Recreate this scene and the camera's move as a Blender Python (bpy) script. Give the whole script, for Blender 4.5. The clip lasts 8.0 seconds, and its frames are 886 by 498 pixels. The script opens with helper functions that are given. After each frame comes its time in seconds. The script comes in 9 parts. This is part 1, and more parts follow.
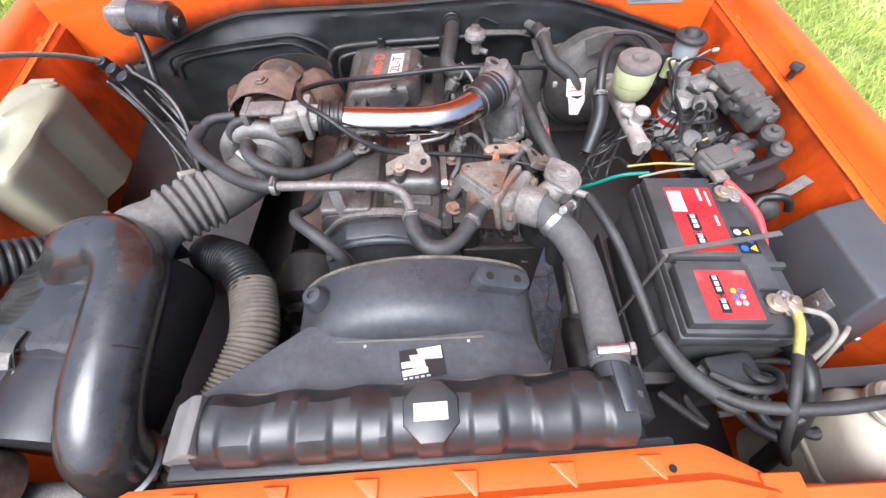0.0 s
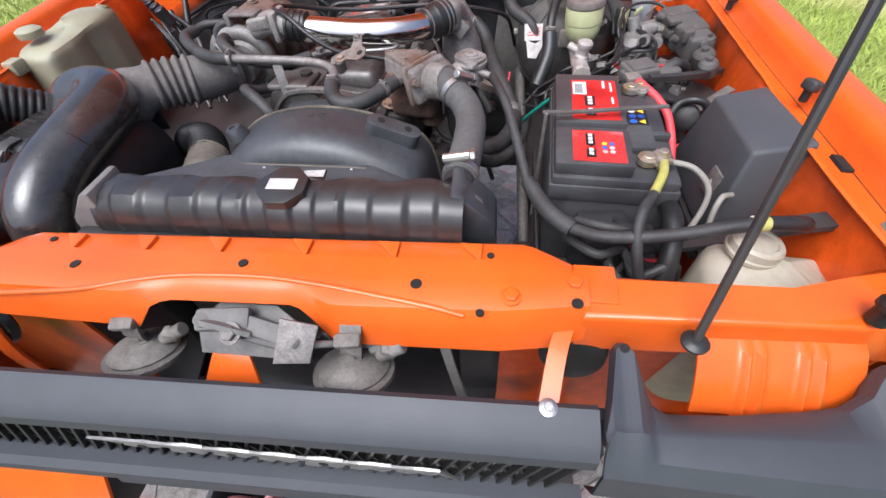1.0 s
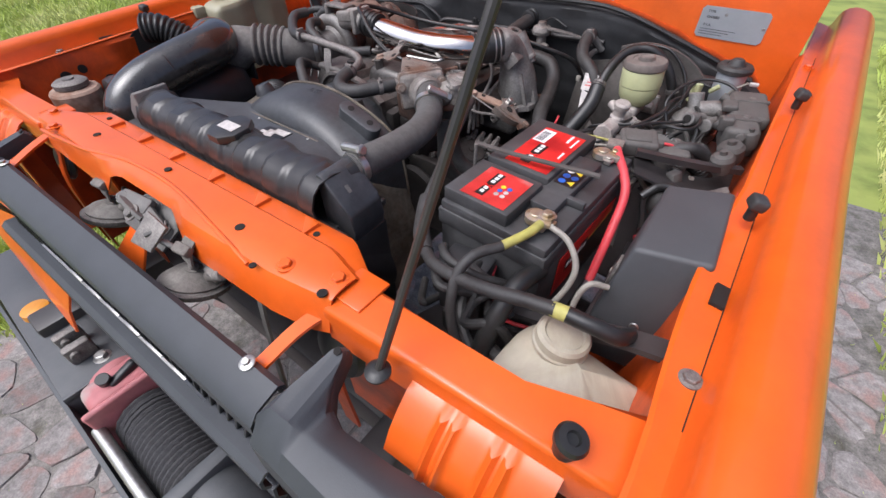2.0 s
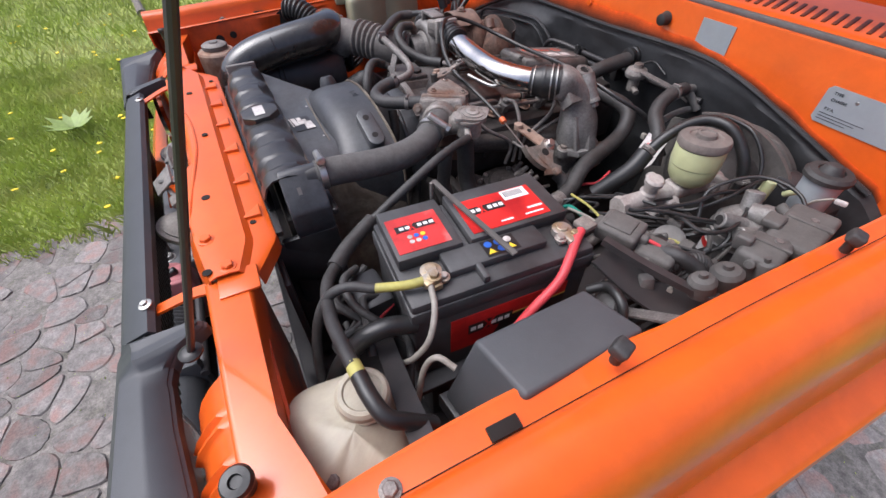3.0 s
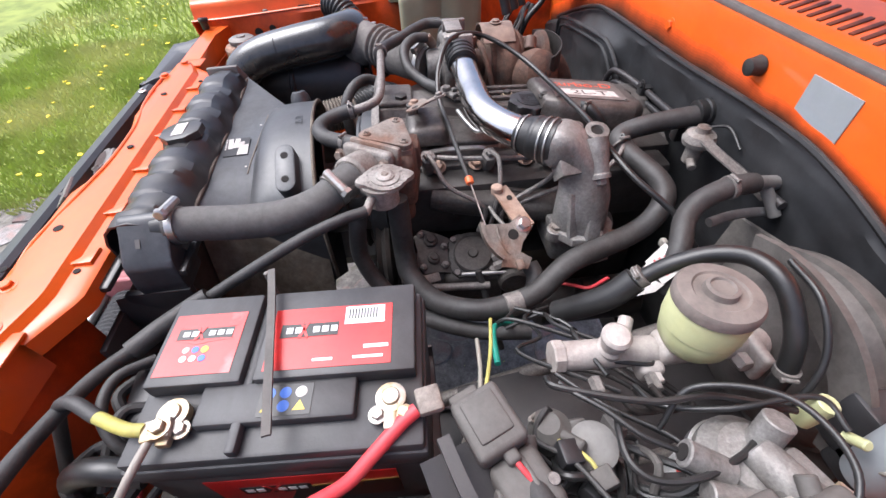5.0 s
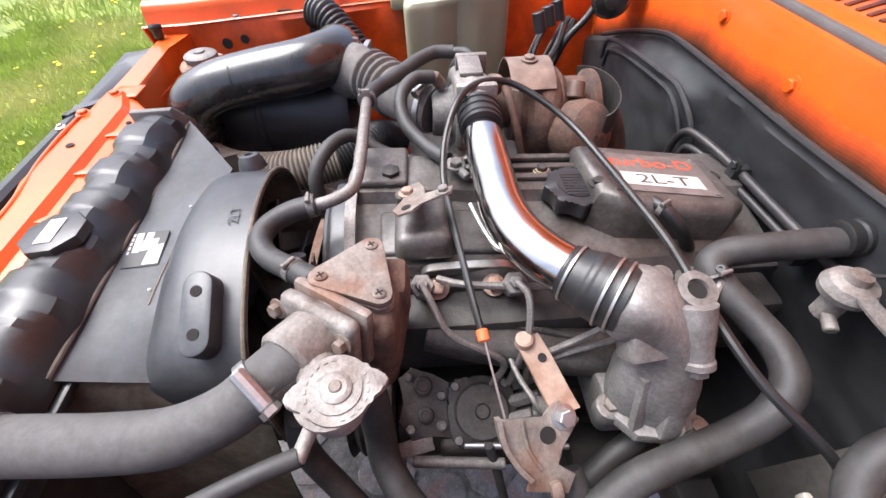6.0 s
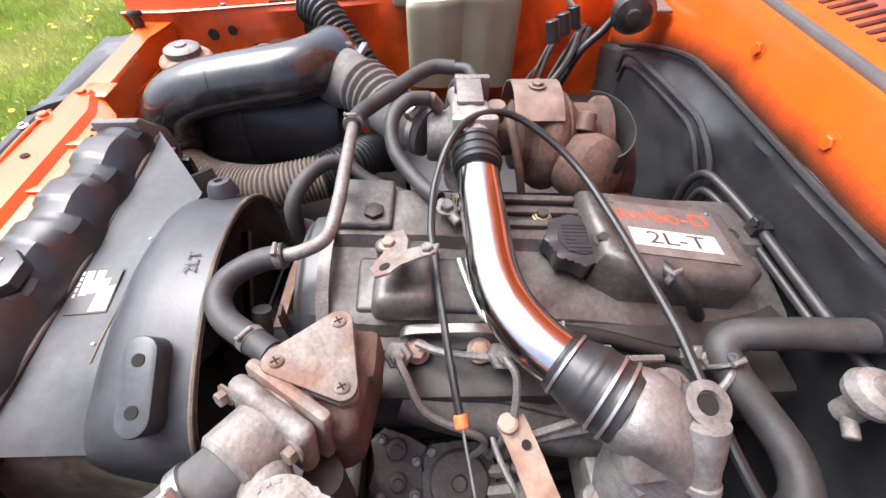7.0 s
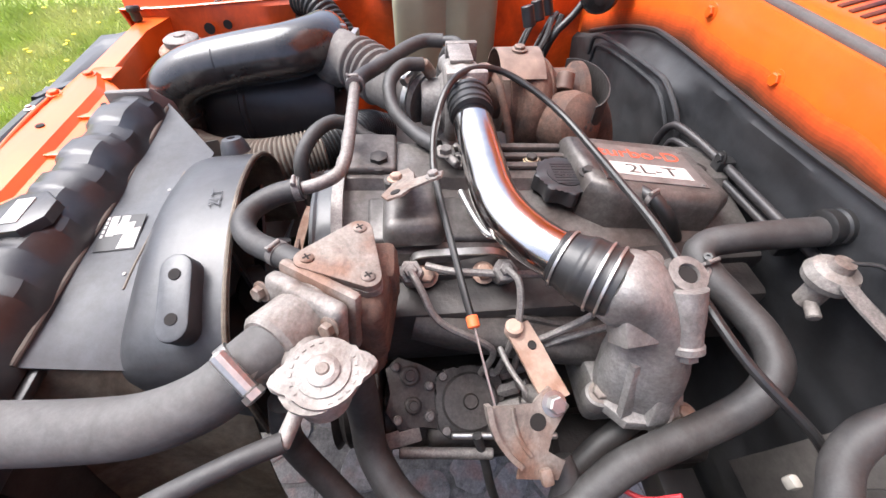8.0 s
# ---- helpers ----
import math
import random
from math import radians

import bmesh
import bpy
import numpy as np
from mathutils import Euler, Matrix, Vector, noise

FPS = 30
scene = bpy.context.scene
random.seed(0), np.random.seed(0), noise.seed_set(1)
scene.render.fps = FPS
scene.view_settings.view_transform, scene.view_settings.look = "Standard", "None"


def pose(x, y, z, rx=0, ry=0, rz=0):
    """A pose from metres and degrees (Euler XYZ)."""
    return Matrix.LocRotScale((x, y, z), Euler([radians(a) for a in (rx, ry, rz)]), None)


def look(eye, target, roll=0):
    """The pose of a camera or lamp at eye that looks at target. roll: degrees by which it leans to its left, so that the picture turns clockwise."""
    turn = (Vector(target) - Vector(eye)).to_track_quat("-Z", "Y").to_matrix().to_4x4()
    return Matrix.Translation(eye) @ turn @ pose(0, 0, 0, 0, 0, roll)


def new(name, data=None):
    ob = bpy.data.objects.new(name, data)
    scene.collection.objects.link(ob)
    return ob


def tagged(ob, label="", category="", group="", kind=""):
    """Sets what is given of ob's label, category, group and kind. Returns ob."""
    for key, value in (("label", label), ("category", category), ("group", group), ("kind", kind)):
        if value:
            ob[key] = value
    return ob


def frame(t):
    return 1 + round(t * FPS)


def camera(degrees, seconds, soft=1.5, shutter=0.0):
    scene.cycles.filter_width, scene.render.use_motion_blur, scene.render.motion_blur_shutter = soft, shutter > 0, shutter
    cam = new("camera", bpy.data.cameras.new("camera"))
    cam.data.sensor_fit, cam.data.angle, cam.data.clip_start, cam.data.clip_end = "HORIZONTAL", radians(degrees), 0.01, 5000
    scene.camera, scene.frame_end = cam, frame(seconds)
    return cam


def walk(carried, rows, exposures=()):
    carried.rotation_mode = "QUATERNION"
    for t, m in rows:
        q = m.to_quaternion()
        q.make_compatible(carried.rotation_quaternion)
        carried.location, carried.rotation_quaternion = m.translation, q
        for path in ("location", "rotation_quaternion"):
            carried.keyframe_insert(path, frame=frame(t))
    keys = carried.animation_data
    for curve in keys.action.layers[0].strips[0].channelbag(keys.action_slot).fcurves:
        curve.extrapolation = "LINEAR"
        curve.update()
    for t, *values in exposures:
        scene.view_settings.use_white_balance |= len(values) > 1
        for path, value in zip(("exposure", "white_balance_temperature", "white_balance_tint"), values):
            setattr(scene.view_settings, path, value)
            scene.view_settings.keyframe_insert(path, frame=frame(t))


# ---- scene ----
cam = camera(94.7, 8.0, soft=1.5)
PATH = [
    (0, (0.034, 0.001, 1.628), (0.048, 1.119, -0.031), -1.5),
    (0.5, (0.125, -0.109, 1.58), (0.169, 1.069, -0.035), -2.5),
    (1, (0.292, -0.269, 1.472), (0.033, 1.037, -0.021), -5.1),
    (1.5, (0.503, -0.282, 1.46), (-0.093, 1.003, 0.049), -2.7),
    (1.7, (0.562, -0.244, 1.444), (-0.143, 1.002, 0.047), -1.9),
    (2.8, (0.828, 0.038, 1.51), (-0.412, 0.721, 0.098), -0.8),
    (3, (0.825, 0.098, 1.508), (-0.449, 0.715, 0.094), -0.5),
    (3.5, (0.805, 0.249, 1.506), (-0.52, 0.69, 0.074), -0.5),
    (4, (0.825, 0.443, 1.5), (-0.531, 0.655, 0.045), -2.0),
    (4.2, (0.824, 0.486, 1.496), (-0.536, 0.642, 0.038), -2.2),
    (5.3, (0.582, 0.491, 1.479), (-0.812, 0.575, 0.047), -3.6),
    (5.5, (0.512, 0.496, 1.477), (-0.883, 0.581, 0.047), -3.1),
    (6, (0.362, 0.528, 1.463), (-0.975, 0.574, -0.023), -2.2),
    (6.5, (0.276, 0.551, 1.473), (-0.999, 0.589, -0.067), -0.2),
    (7, (0.261, 0.551, 1.481), (-1.005, 0.59, -0.067), 0.8),
    (7.5, (0.292, 0.548, 1.476), (-0.987, 0.609, -0.061), 1.3),
    (8, (0.368, 0.521, 1.446), (-0.965, 0.645, -0.04), 0.8),
]
EXPOSURES = [(0, 1.32, 5450, 8), (1.0, 0.77, 5550, 8), (1.7, 0.46, 5650, 9), (2.8, 0.53, 5650, 10), (4.2, 0.80, 5600, 10), (5.5, 1.36, 5700, 8), (6.5, 1.58, 5750, 8), (8, 1.70, 5800, 8)]
walk(cam, [(t, look(eye, target, roll)) for t, eye, target, roll in PATH], EXPOSURES)

# ---------------------------------------------------------------- light
SUN_EL, SUN_AZ = 62.0, 205.0
world = bpy.data.worlds.new("sky")
scene.world = world
world.use_nodes = True
wn = world.node_tree
sky = wn.nodes.new("ShaderNodeTexSky")
sky.sky_type = 'NISHITA'
sky.sun_disc = False
sky.sun_elevation, sky.sun_rotation = radians(SUN_EL), radians(SUN_AZ)
sky.air_density, sky.dust_density, sky.ozone_density = 0.5, 8.0, 0.3
wn.links.new(sky.outputs[0], wn.nodes["Background"].inputs[0])
wn.nodes["Background"].inputs[1].default_value = 0.15
sun_data = bpy.data.lights.new("sun", 'SUN')
sun_data.energy, sun_data.angle, sun_data.color = 0.9, radians(50), (1.0, 0.98, 0.95)
sun = new("sun", sun_data)
az, el = radians(SUN_AZ), radians(SUN_EL)
sun.matrix_world = look((4 * math.sin(az), 4 * math.cos(az), 5), (4 * math.sin(az) - math.sin(az) * math.cos(el), 4 * math.cos(az) - math.cos(az) * math.cos(el), 5 - math.sin(el)))

# ---------------------------------------------------------------- materials


def mat(name, base, rough=0.5, metal=0.0, vary=0.25, scale=40.0, dust=0.0, dust_col=(0.27, 0.25, 0.23), dust_scale=14.0,
        bump=0.15, bump_scale=300.0, coat=0.0, alpha_glass=0.0, second=None, second_at=0.55, trans=0.0, sub=0.0, speck=0.0, stain=0.0, stain_scale=11.0):
    """A surface with grain at one scale, dust or wear patches at another and fine relief."""
    m = bpy.data.materials.new(name)
    m.use_nodes = True
    nt = m.node_tree
    b = nt.nodes["Principled BSDF"]
    co = nt.nodes.new("ShaderNodeTexCoord")
    n1 = nt.nodes.new("ShaderNodeTexNoise")
    n1.inputs["Scale"].default_value, n1.inputs["Detail"].default_value, n1.inputs["Roughness"].default_value = scale, 6, 0.65
    nt.links.new(co.outputs["Object"], n1.inputs["Vector"])
    r1 = nt.nodes.new("ShaderNodeValToRGB")
    r1.color_ramp.elements[0].position, r1.color_ramp.elements[1].position = 0.3, 0.72
    r1.color_ramp.elements[0].color = (*[c * (1 - vary) for c in base], 1)
    r1.color_ramp.elements[1].color = (*[min(1, c * (1 + vary)) for c in base], 1)
    nt.links.new(n1.outputs["Fac"], r1.inputs["Fac"])
    colour = r1.outputs["Color"]
    if second:
        n3 = nt.nodes.new("ShaderNodeTexNoise")
        n3.inputs["Scale"].default_value, n3.inputs["Detail"].default_value = scale * 0.45, 8
        nt.links.new(co.outputs["Object"], n3.inputs["Vector"])
        r3 = nt.nodes.new("ShaderNodeValToRGB")
        r3.color_ramp.elements[0].position, r3.color_ramp.elements[1].position = second_at - 0.07, second_at + 0.1
        nt.links.new(n3.outputs["Fac"], r3.inputs["Fac"])
        mx = nt.nodes.new("ShaderNodeMixRGB")
        nt.links.new(r3.outputs["Color"], mx.inputs[0])
        nt.links.new(colour, mx.inputs[1])
        mx.inputs[2].default_value = (*second, 1)
        colour = mx.outputs[0]
    if dust > 0:
        n2 = nt.nodes.new("ShaderNodeTexNoise")
        n2.inputs["Scale"].default_value, n2.inputs["Detail"].default_value, n2.inputs["Roughness"].default_value = dust_scale, 9, 0.7
        nt.links.new(co.outputs["Object"], n2.inputs["Vector"])
        r2 = nt.nodes.new("ShaderNodeValToRGB")
        r2.color_ramp.elements[0].position, r2.color_ramp.elements[1].position = 0.35, 0.75
        r2.color_ramp.elements[0].color, r2.color_ramp.elements[1].color = (dust * 0.25,) * 3 + (1,), (dust,) * 3 + (1,)
        nt.links.new(n2.outputs["Fac"], r2.inputs["Fac"])
        mx = nt.nodes.new("ShaderNodeMixRGB")
        nt.links.new(r2.outputs["Color"], mx.inputs[0])
        nt.links.new(colour, mx.inputs[1])
        mx.inputs[2].default_value = (*dust_col, 1)
        colour = mx.outputs[0]
        rr = nt.nodes.new("ShaderNodeMath")
        rr.operation = 'MULTIPLY_ADD'
        nt.links.new(r2.outputs["Color"], rr.inputs[0])
        rr.inputs[1].default_value, rr.inputs[2].default_value = 0.6, rough
        rr.use_clamp = True
        nt.links.new(rr.outputs[0], b.inputs["Roughness"])
    else:
        b.inputs["Roughness"].default_value = rough
    if speck:
        # Grime in the pores: a fine grain over the whole surface.
        n4 = nt.nodes.new("ShaderNodeTexNoise")
        n4.inputs["Scale"].default_value, n4.inputs["Detail"].default_value, n4.inputs["Roughness"].default_value = scale * 5, 5, 0.75
        nt.links.new(co.outputs["Object"], n4.inputs["Vector"])
        r4 = nt.nodes.new("ShaderNodeValToRGB")
        r4.color_ramp.elements[0].position, r4.color_ramp.elements[1].position = 0.36, 0.64
        r4.color_ramp.elements[0].color, r4.color_ramp.elements[1].color = (1 - speck,) * 3 + (1,), (1.0 + 0.0 * speck,) * 3 + (1,)
        nt.links.new(n4.outputs["Fac"], r4.inputs["Fac"])
        mx = nt.nodes.new("ShaderNodeMixRGB")
        mx.blend_type = 'MULTIPLY'
        mx.inputs[0].default_value = 1.0
        nt.links.new(colour, mx.inputs[1])
        nt.links.new(r4.outputs["Color"], mx.inputs[2])
        colour = mx.outputs[0]
    if stain:
        # Broad uneven staining.
        n5 = nt.nodes.new("ShaderNodeTexNoise")
        n5.inputs["Scale"].default_value, n5.inputs["Detail"].default_value, n5.inputs["Roughness"].default_value = stain_scale, 7, 0.7
        n5.inputs["Distortion"].default_value = 0.6
        nt.links.new(co.outputs["Object"], n5.inputs["Vector"])
        r5 = nt.nodes.new("ShaderNodeValToRGB")
        r5.color_ramp.elements[0].position, r5.color_ramp.elements[1].position = 0.36, 0.60
        r5.color_ramp.elements[0].color, r5.color_ramp.elements[1].color = (*[1 - stain * q for q in (0.92, 1.0, 1.05)], 1), (1, 1, 1, 1)
        nt.links.new(n5.outputs["Fac"], r5.inputs["Fac"])
        mx = nt.nodes.new("ShaderNodeMixRGB")
        mx.blend_type = 'MULTIPLY'
        mx.inputs[0].default_value = 1.0
        nt.links.new(colour, mx.inputs[1])
        nt.links.new(r5.outputs["Color"], mx.inputs[2])
        colour = mx.outputs[0]
    nt.links.new(colour, b.inputs["Base Color"])
    b.inputs["Metallic"].default_value = metal
    b.inputs["Coat Weight"].default_value = coat
    b.inputs["Coat Roughness"].default_value = 0.08
    b.inputs["Transmission Weight"].default_value = trans
    if sub:
        b.inputs["Subsurface Weight"].default_value = sub
        b.inputs["Subsurface Radius"].default_value = (0.02, 0.018, 0.012)
        b.inputs["Subsurface Scale"].default_value = 0.5
    if bump:
        nb = nt.nodes.new("ShaderNodeTexNoise")
        nb.inputs["Scale"].default_value, nb.inputs["Detail"].default_value = bump_scale, 4
        nt.links.new(co.outputs["Object"], nb.inputs["Vector"])
        bp = nt.nodes.new("ShaderNodeBump")
        bp.inputs["Strength"].default_value, bp.inputs["Distance"].default_value = bump, 0.002
        nt.links.new(nb.outputs["Fac"], bp.inputs["Height"])
        nt.links.new(bp.outputs["Normal"], b.inputs["Normal"])
    return m


ORANGE = mat("orange_paint", (0.70, 0.105, 0.004), 0.30, vary=0.12, scale=9, coat=0.45, bump=0.03, bump_scale=60, dust=0.09, dust_col=(0.60, 0.24, 0.11), dust_scale=7, stain=0.14, stain_scale=5)
ORANGE_DULL = mat("orange_overspray", (0.60, 0.078, 0.004), 0.42, vary=0.22, scale=14, bump=0.08, bump_scale=90, second=(0.12, 0.028, 0.010), second_at=0.61, coat=0.15, stain=0.45, stain_scale=7)
for paint in (ORANGE, ORANGE_DULL):
    paint.node_tree.nodes["Principled BSDF"].inputs["Specular IOR Level"].default_value = 0.35
BLACK_GLOSS = mat("black_gloss_plastic", (0.008, 0.008, 0.008), 0.13, vary=0.4, scale=20, dust=0.24, dust_col=(0.19, 0.18, 0.17), dust_scale=24, bump=0.16, bump_scale=45, coat=0.6)
TANK_BLACK = mat("black_radiator_plastic", (0.011, 0.0105, 0.011), 0.32, vary=0.4, scale=18, dust=0.2, dust_col=(0.14, 0.13, 0.12), dust_scale=28, bump=0.2, bump_scale=70, coat=0.2)
BLACK = mat("black_plastic", (0.012, 0.012, 0.014), 0.33, vary=0.35, scale=22, dust=0.2, dust_col=(0.12, 0.118, 0.115), dust_scale=11, bump=0.1, bump_scale=350)
SHROUD = mat("grey_black_shroud_plastic", (0.036, 0.040, 0.047), 0.36, vary=0.25, scale=16, dust=0.3, dust_col=(0.13, 0.126, 0.12), dust_scale=10, bump=0.1, bump_scale=160, coat=0.12, speck=0.25, stain=0.3)
RUBBER = mat("dusty_rubber", (0.022, 0.0215, 0.022), 0.45, speck=0.3, vary=0.3, scale=30, dust=0.45, dust_col=(0.14, 0.136, 0.13), dust_scale=12, bump=0.12, bump_scale=420, stain=0.5, stain_scale=18)
BELLOWS = mat("dust_greyed_bellows_rubber", (0.12, 0.113, 0.106), 0.55, vary=0.3, scale=20, dust=0.7, dust_col=(0.27, 0.25, 0.23), dust_scale=9, bump=0.12, speck=0.3, stain=0.35)
HOSE_GREY = mat("dust_greyed_hose_rubber", (0.08, 0.078, 0.076), 0.6, vary=0.2, scale=25, dust=0.5, dust_col=(0.17, 0.165, 0.158), dust_scale=9, bump=0.1, speck=0.22, stain=0.25, stain_scale=20)
RUBBER_DARK = mat("black_rubber", (0.010, 0.010, 0.010), 0.34, vary=0.3, scale=30, dust=0.18, dust_col=(0.10, 0.098, 0.095), dust_scale=15, bump=0.1, bump_scale=300)
DUSTED = mat("dust_covered_black_paint", (0.05, 0.048, 0.046), 0.45, vary=0.3, scale=14, dust=0.75, dust_col=(0.26, 0.245, 0.23), dust_scale=6, bump=0.1)
BOOSTER = mat("dusty_black_booster_paint", (0.05, 0.046, 0.043), 0.42, vary=0.3, scale=14, dust=0.65, dust_col=(0.20, 0.182, 0.165), dust_scale=7, bump=0.1, speck=0.3)
CAPDUST = mat("dusty_brown_cap", (0.11, 0.095, 0.085), 0.6, vary=0.35, scale=40, dust=0.6, dust_col=(0.24, 0.20, 0.175), dust_scale=20, bump=0.2)
RUBBER_TAN = mat("tan_dusted_hose", (0.10, 0.085, 0.07), 0.75, vary=0.3, scale=40, dust=0.6, dust_col=(0.22, 0.19, 0.155), dust_scale=10, bump=0.15)
ALU = mat("dirty_cast_aluminium", (0.30, 0.292, 0.28), 0.46, metal=0.45, speck=0.32, vary=0.28, scale=45, dust=0.5, dust_col=(0.31, 0.29, 0.27), dust_scale=18, bump=0.35, bump_scale=260, second=(0.15, 0.132, 0.12), second_at=0.64, stain=0.4, stain_scale=14)
ALU_PALE = mat("pale_cast_aluminium", (0.35, 0.33, 0.305), 0.5, metal=0.3, speck=0.3, vary=0.28, scale=50, dust=0.4, dust_col=(0.30, 0.28, 0.26), dust_scale=26, bump=0.5, bump_scale=220, second=(0.17, 0.115, 0.09), second_at=0.62, stain=0.5, stain_scale=16)
COVER = mat("grimy_valve_cover", (0.155, 0.146, 0.138), 0.36, metal=0.45, speck=0.3, vary=0.3, scale=30, dust=0.45, dust_col=(0.15, 0.136, 0.124), dust_scale=9, bump=0.2, bump_scale=200, second=(0.08, 0.071, 0.066), second_at=0.6, stain=0.5, stain_scale=10)
PUMP = mat("grimy_grey_pump_casting", (0.085, 0.078, 0.072), 0.45, metal=0.3, vary=0.4, scale=45, dust=0.45, dust_col=(0.13, 0.116, 0.105), dust_scale=20, bump=0.4, bump_scale=170, speck=0.4, stain=0.5)
IRON = mat("oily_dark_iron", (0.028, 0.026, 0.025), 0.45, metal=0.4, vary=0.5, scale=40, dust=0.35, dust_col=(0.12, 0.105, 0.095), dust_scale=24, bump=0.4, bump_scale=160)
RUST = mat("rusty_cast_iron", (0.13, 0.072, 0.05), 0.8, metal=0.1, vary=0.4, scale=60, second=(0.06, 0.04, 0.034), second_at=0.52, dust=0.18, dust_col=(0.20, 0.14, 0.11), bump=0.9, bump_scale=110, speck=0.35)
RUST_PLATE = mat("rust_stained_zinc", (0.27, 0.235, 0.205), 0.55, metal=0.25, speck=0.3, vary=0.3, scale=45, second=(0.20, 0.105, 0.065), second_at=0.54, dust=0.35, dust_col=(0.25, 0.22, 0.195), bump=0.35, bump_scale=200, stain=0.35, stain_scale=30)
RUST_BROWN = mat("brown_rusted_bracket", (0.33, 0.22, 0.16), 0.75, vary=0.3, scale=60, second=(0.20, 0.09, 0.045), second_at=0.52, dust=0.3, bump=0.35)
SHIELD = mat("heat_shield_steel", (0.21, 0.155, 0.125), 0.6, metal=0.4, vary=0.3, scale=40, second=(0.12, 0.08, 0.065), second_at=0.58, bump=0.2)
CHROME = mat("polished_chrome", (0.60, 0.585, 0.57), 0.12, metal=1.0, vary=0.12, scale=25, dust=0.10, dust_col=(0.3, 0.28, 0.26), dust_scale=30, bump=0.05, bump_scale=50)
STEEL = mat("bright_steel", (0.46, 0.45, 0.43), 0.38, metal=0.9, vary=0.2, scale=80, bump=0.1)
STEEL_DULL = mat("dull_zinc_steel", (0.27, 0.25, 0.235), 0.5, metal=0.6, speck=0.4, vary=0.35, scale=70, dust=0.45, dust_col=(0.22, 0.20, 0.18), dust_scale=25, bump=0.2)
HORN = mat("dust_coated_horn_steel", (0.20, 0.188, 0.17), 0.55, metal=0.2, vary=0.3, scale=40, dust=0.5, dust_col=(0.32, 0.295, 0.265), dust_scale=15, bump=0.2, speck=0.3, stain=0.4, stain_scale=16)
GREASE = mat("greasy_grey_steel", (0.10, 0.096, 0.09), 0.5, metal=0.25, vary=0.4, scale=50, dust=0.55, dust_col=(0.27, 0.26, 0.245), dust_scale=20, bump=0.35, bump_scale=180)
BRASS = mat("tarnished_terminal_brass", (0.42, 0.33, 0.20), 0.45, metal=0.75, vary=0.35, scale=80, second=(0.45, 0.42, 0.38), second_at=0.5, bump=0.25)
CREAM = mat("aged_cream_tank_plastic", (0.31, 0.305, 0.215), 0.32, vary=0.12, scale=12, dust=0.3, dust_col=(0.33, 0.29, 0.19), dust_scale=7, bump=0.05, sub=0.25)
CREAM_DIRTY = mat("dirty_washer_bottle_plastic", (0.46, 0.43, 0.345), 0.35, vary=0.12, scale=14, dust=0.4, dust_col=(0.36, 0.30, 0.20), dust_scale=6, bump=0.06, sub=0.2, stain=0.3, stain_scale=7)
RESV = mat("yellowed_reservoir_plastic", (0.42, 0.44, 0.24), 0.3, vary=0.15, scale=25, dust=0.3, dust_col=(0.40, 0.37, 0.22), dust_scale=16, bump=0.05, sub=0.2)
RELAY = mat("dust_caked_relay_plastic", (0.045, 0.043, 0.041), 0.45, vary=0.2, scale=30, dust=0.7, dust_col=(0.20, 0.186, 0.17), dust_scale=7, bump=0.1, speck=0.15, stain=0.25, stain_scale=12)
MASTER = mat("pale_oxidised_casting", (0.47, 0.43, 0.40), 0.5, metal=0.2, vary=0.15, scale=40, dust=0.3, dust_col=(0.33, 0.29, 0.26), dust_scale=16, bump=0.25, bump_scale=240, speck=0.15, stain=0.35, stain_scale=20)
PANEL = mat("dusty_flat_shroud_panel", (0.055, 0.062, 0.073), 0.45, vary=0.2, scale=14, dust=0.35, dust_col=(0.14, 0.135, 0.13), dust_scale=8, bump=0.1, bump_scale=160, speck=0.25, stain=0.35)
GREYBOX = mat("grey_box_plastic", (0.050, 0.053, 0.058), 0.5, vary=0.12, scale=20, dust=0.25, dust_col=(0.13, 0.13, 0.13), dust_scale=9, bump=0.1, bump_scale=500)
GRILLE = mat("charcoal_grille_plastic", (0.037, 0.041, 0.048), 0.48, vary=0.12, scale=25, dust=0.10, dust_col=(0.11, 0.112, 0.115), dust_scale=8, bump=0.08, bump_scale=600)
BATT = mat("battery_case_plastic", (0.030, 0.0305, 0.033), 0.36, vary=0.25, scale=20, dust=0.5, dust_col=(0.14, 0.14, 0.14), dust_scale=14, bump=0.08, bump_scale=400, stain=0.3)
LABEL_RED = mat("red_label", (0.62, 0.025, 0.022), 0.3, vary=0.25, scale=30, second=(0.33, 0.012, 0.015), second_at=0.58, bump=0.02)
LABEL_RED_DUSTY = mat("worn_red_label", (0.52, 0.035, 0.032), 0.35, vary=0.25, scale=35, second=(0.50, 0.25, 0.24), second_at=0.58, bump=0.03)
WHITE = mat("white_print", (0.75, 0.75, 0.74), 0.4, vary=0.08, bump=0.02)
PRINT_BLACK = mat("black_print", (0.015, 0.014, 0.014), 0.4, vary=0.2, bump=0.02)
PRINT_BLUE = mat("blue_print", (0.03, 0.12, 0.5), 0.4, vary=0.1, bump=0.02)
PRINT_YELLOW = mat("yellow_print", (0.75, 0.55, 0.03), 0.4, vary=0.1, bump=0.02)
PRINT_GOLD = mat("gold_print", (0.5, 0.32, 0.06), 0.4, vary=0.1, bump=0.02)
PLATE = mat("silver_printed_plate", (0.20, 0.19, 0.182), 0.4, metal=0.4, vary=0.2, scale=30, dust=0.3, dust_col=(0.2, 0.18, 0.165), bump=0.06, stain=0.35, stain_scale=20)
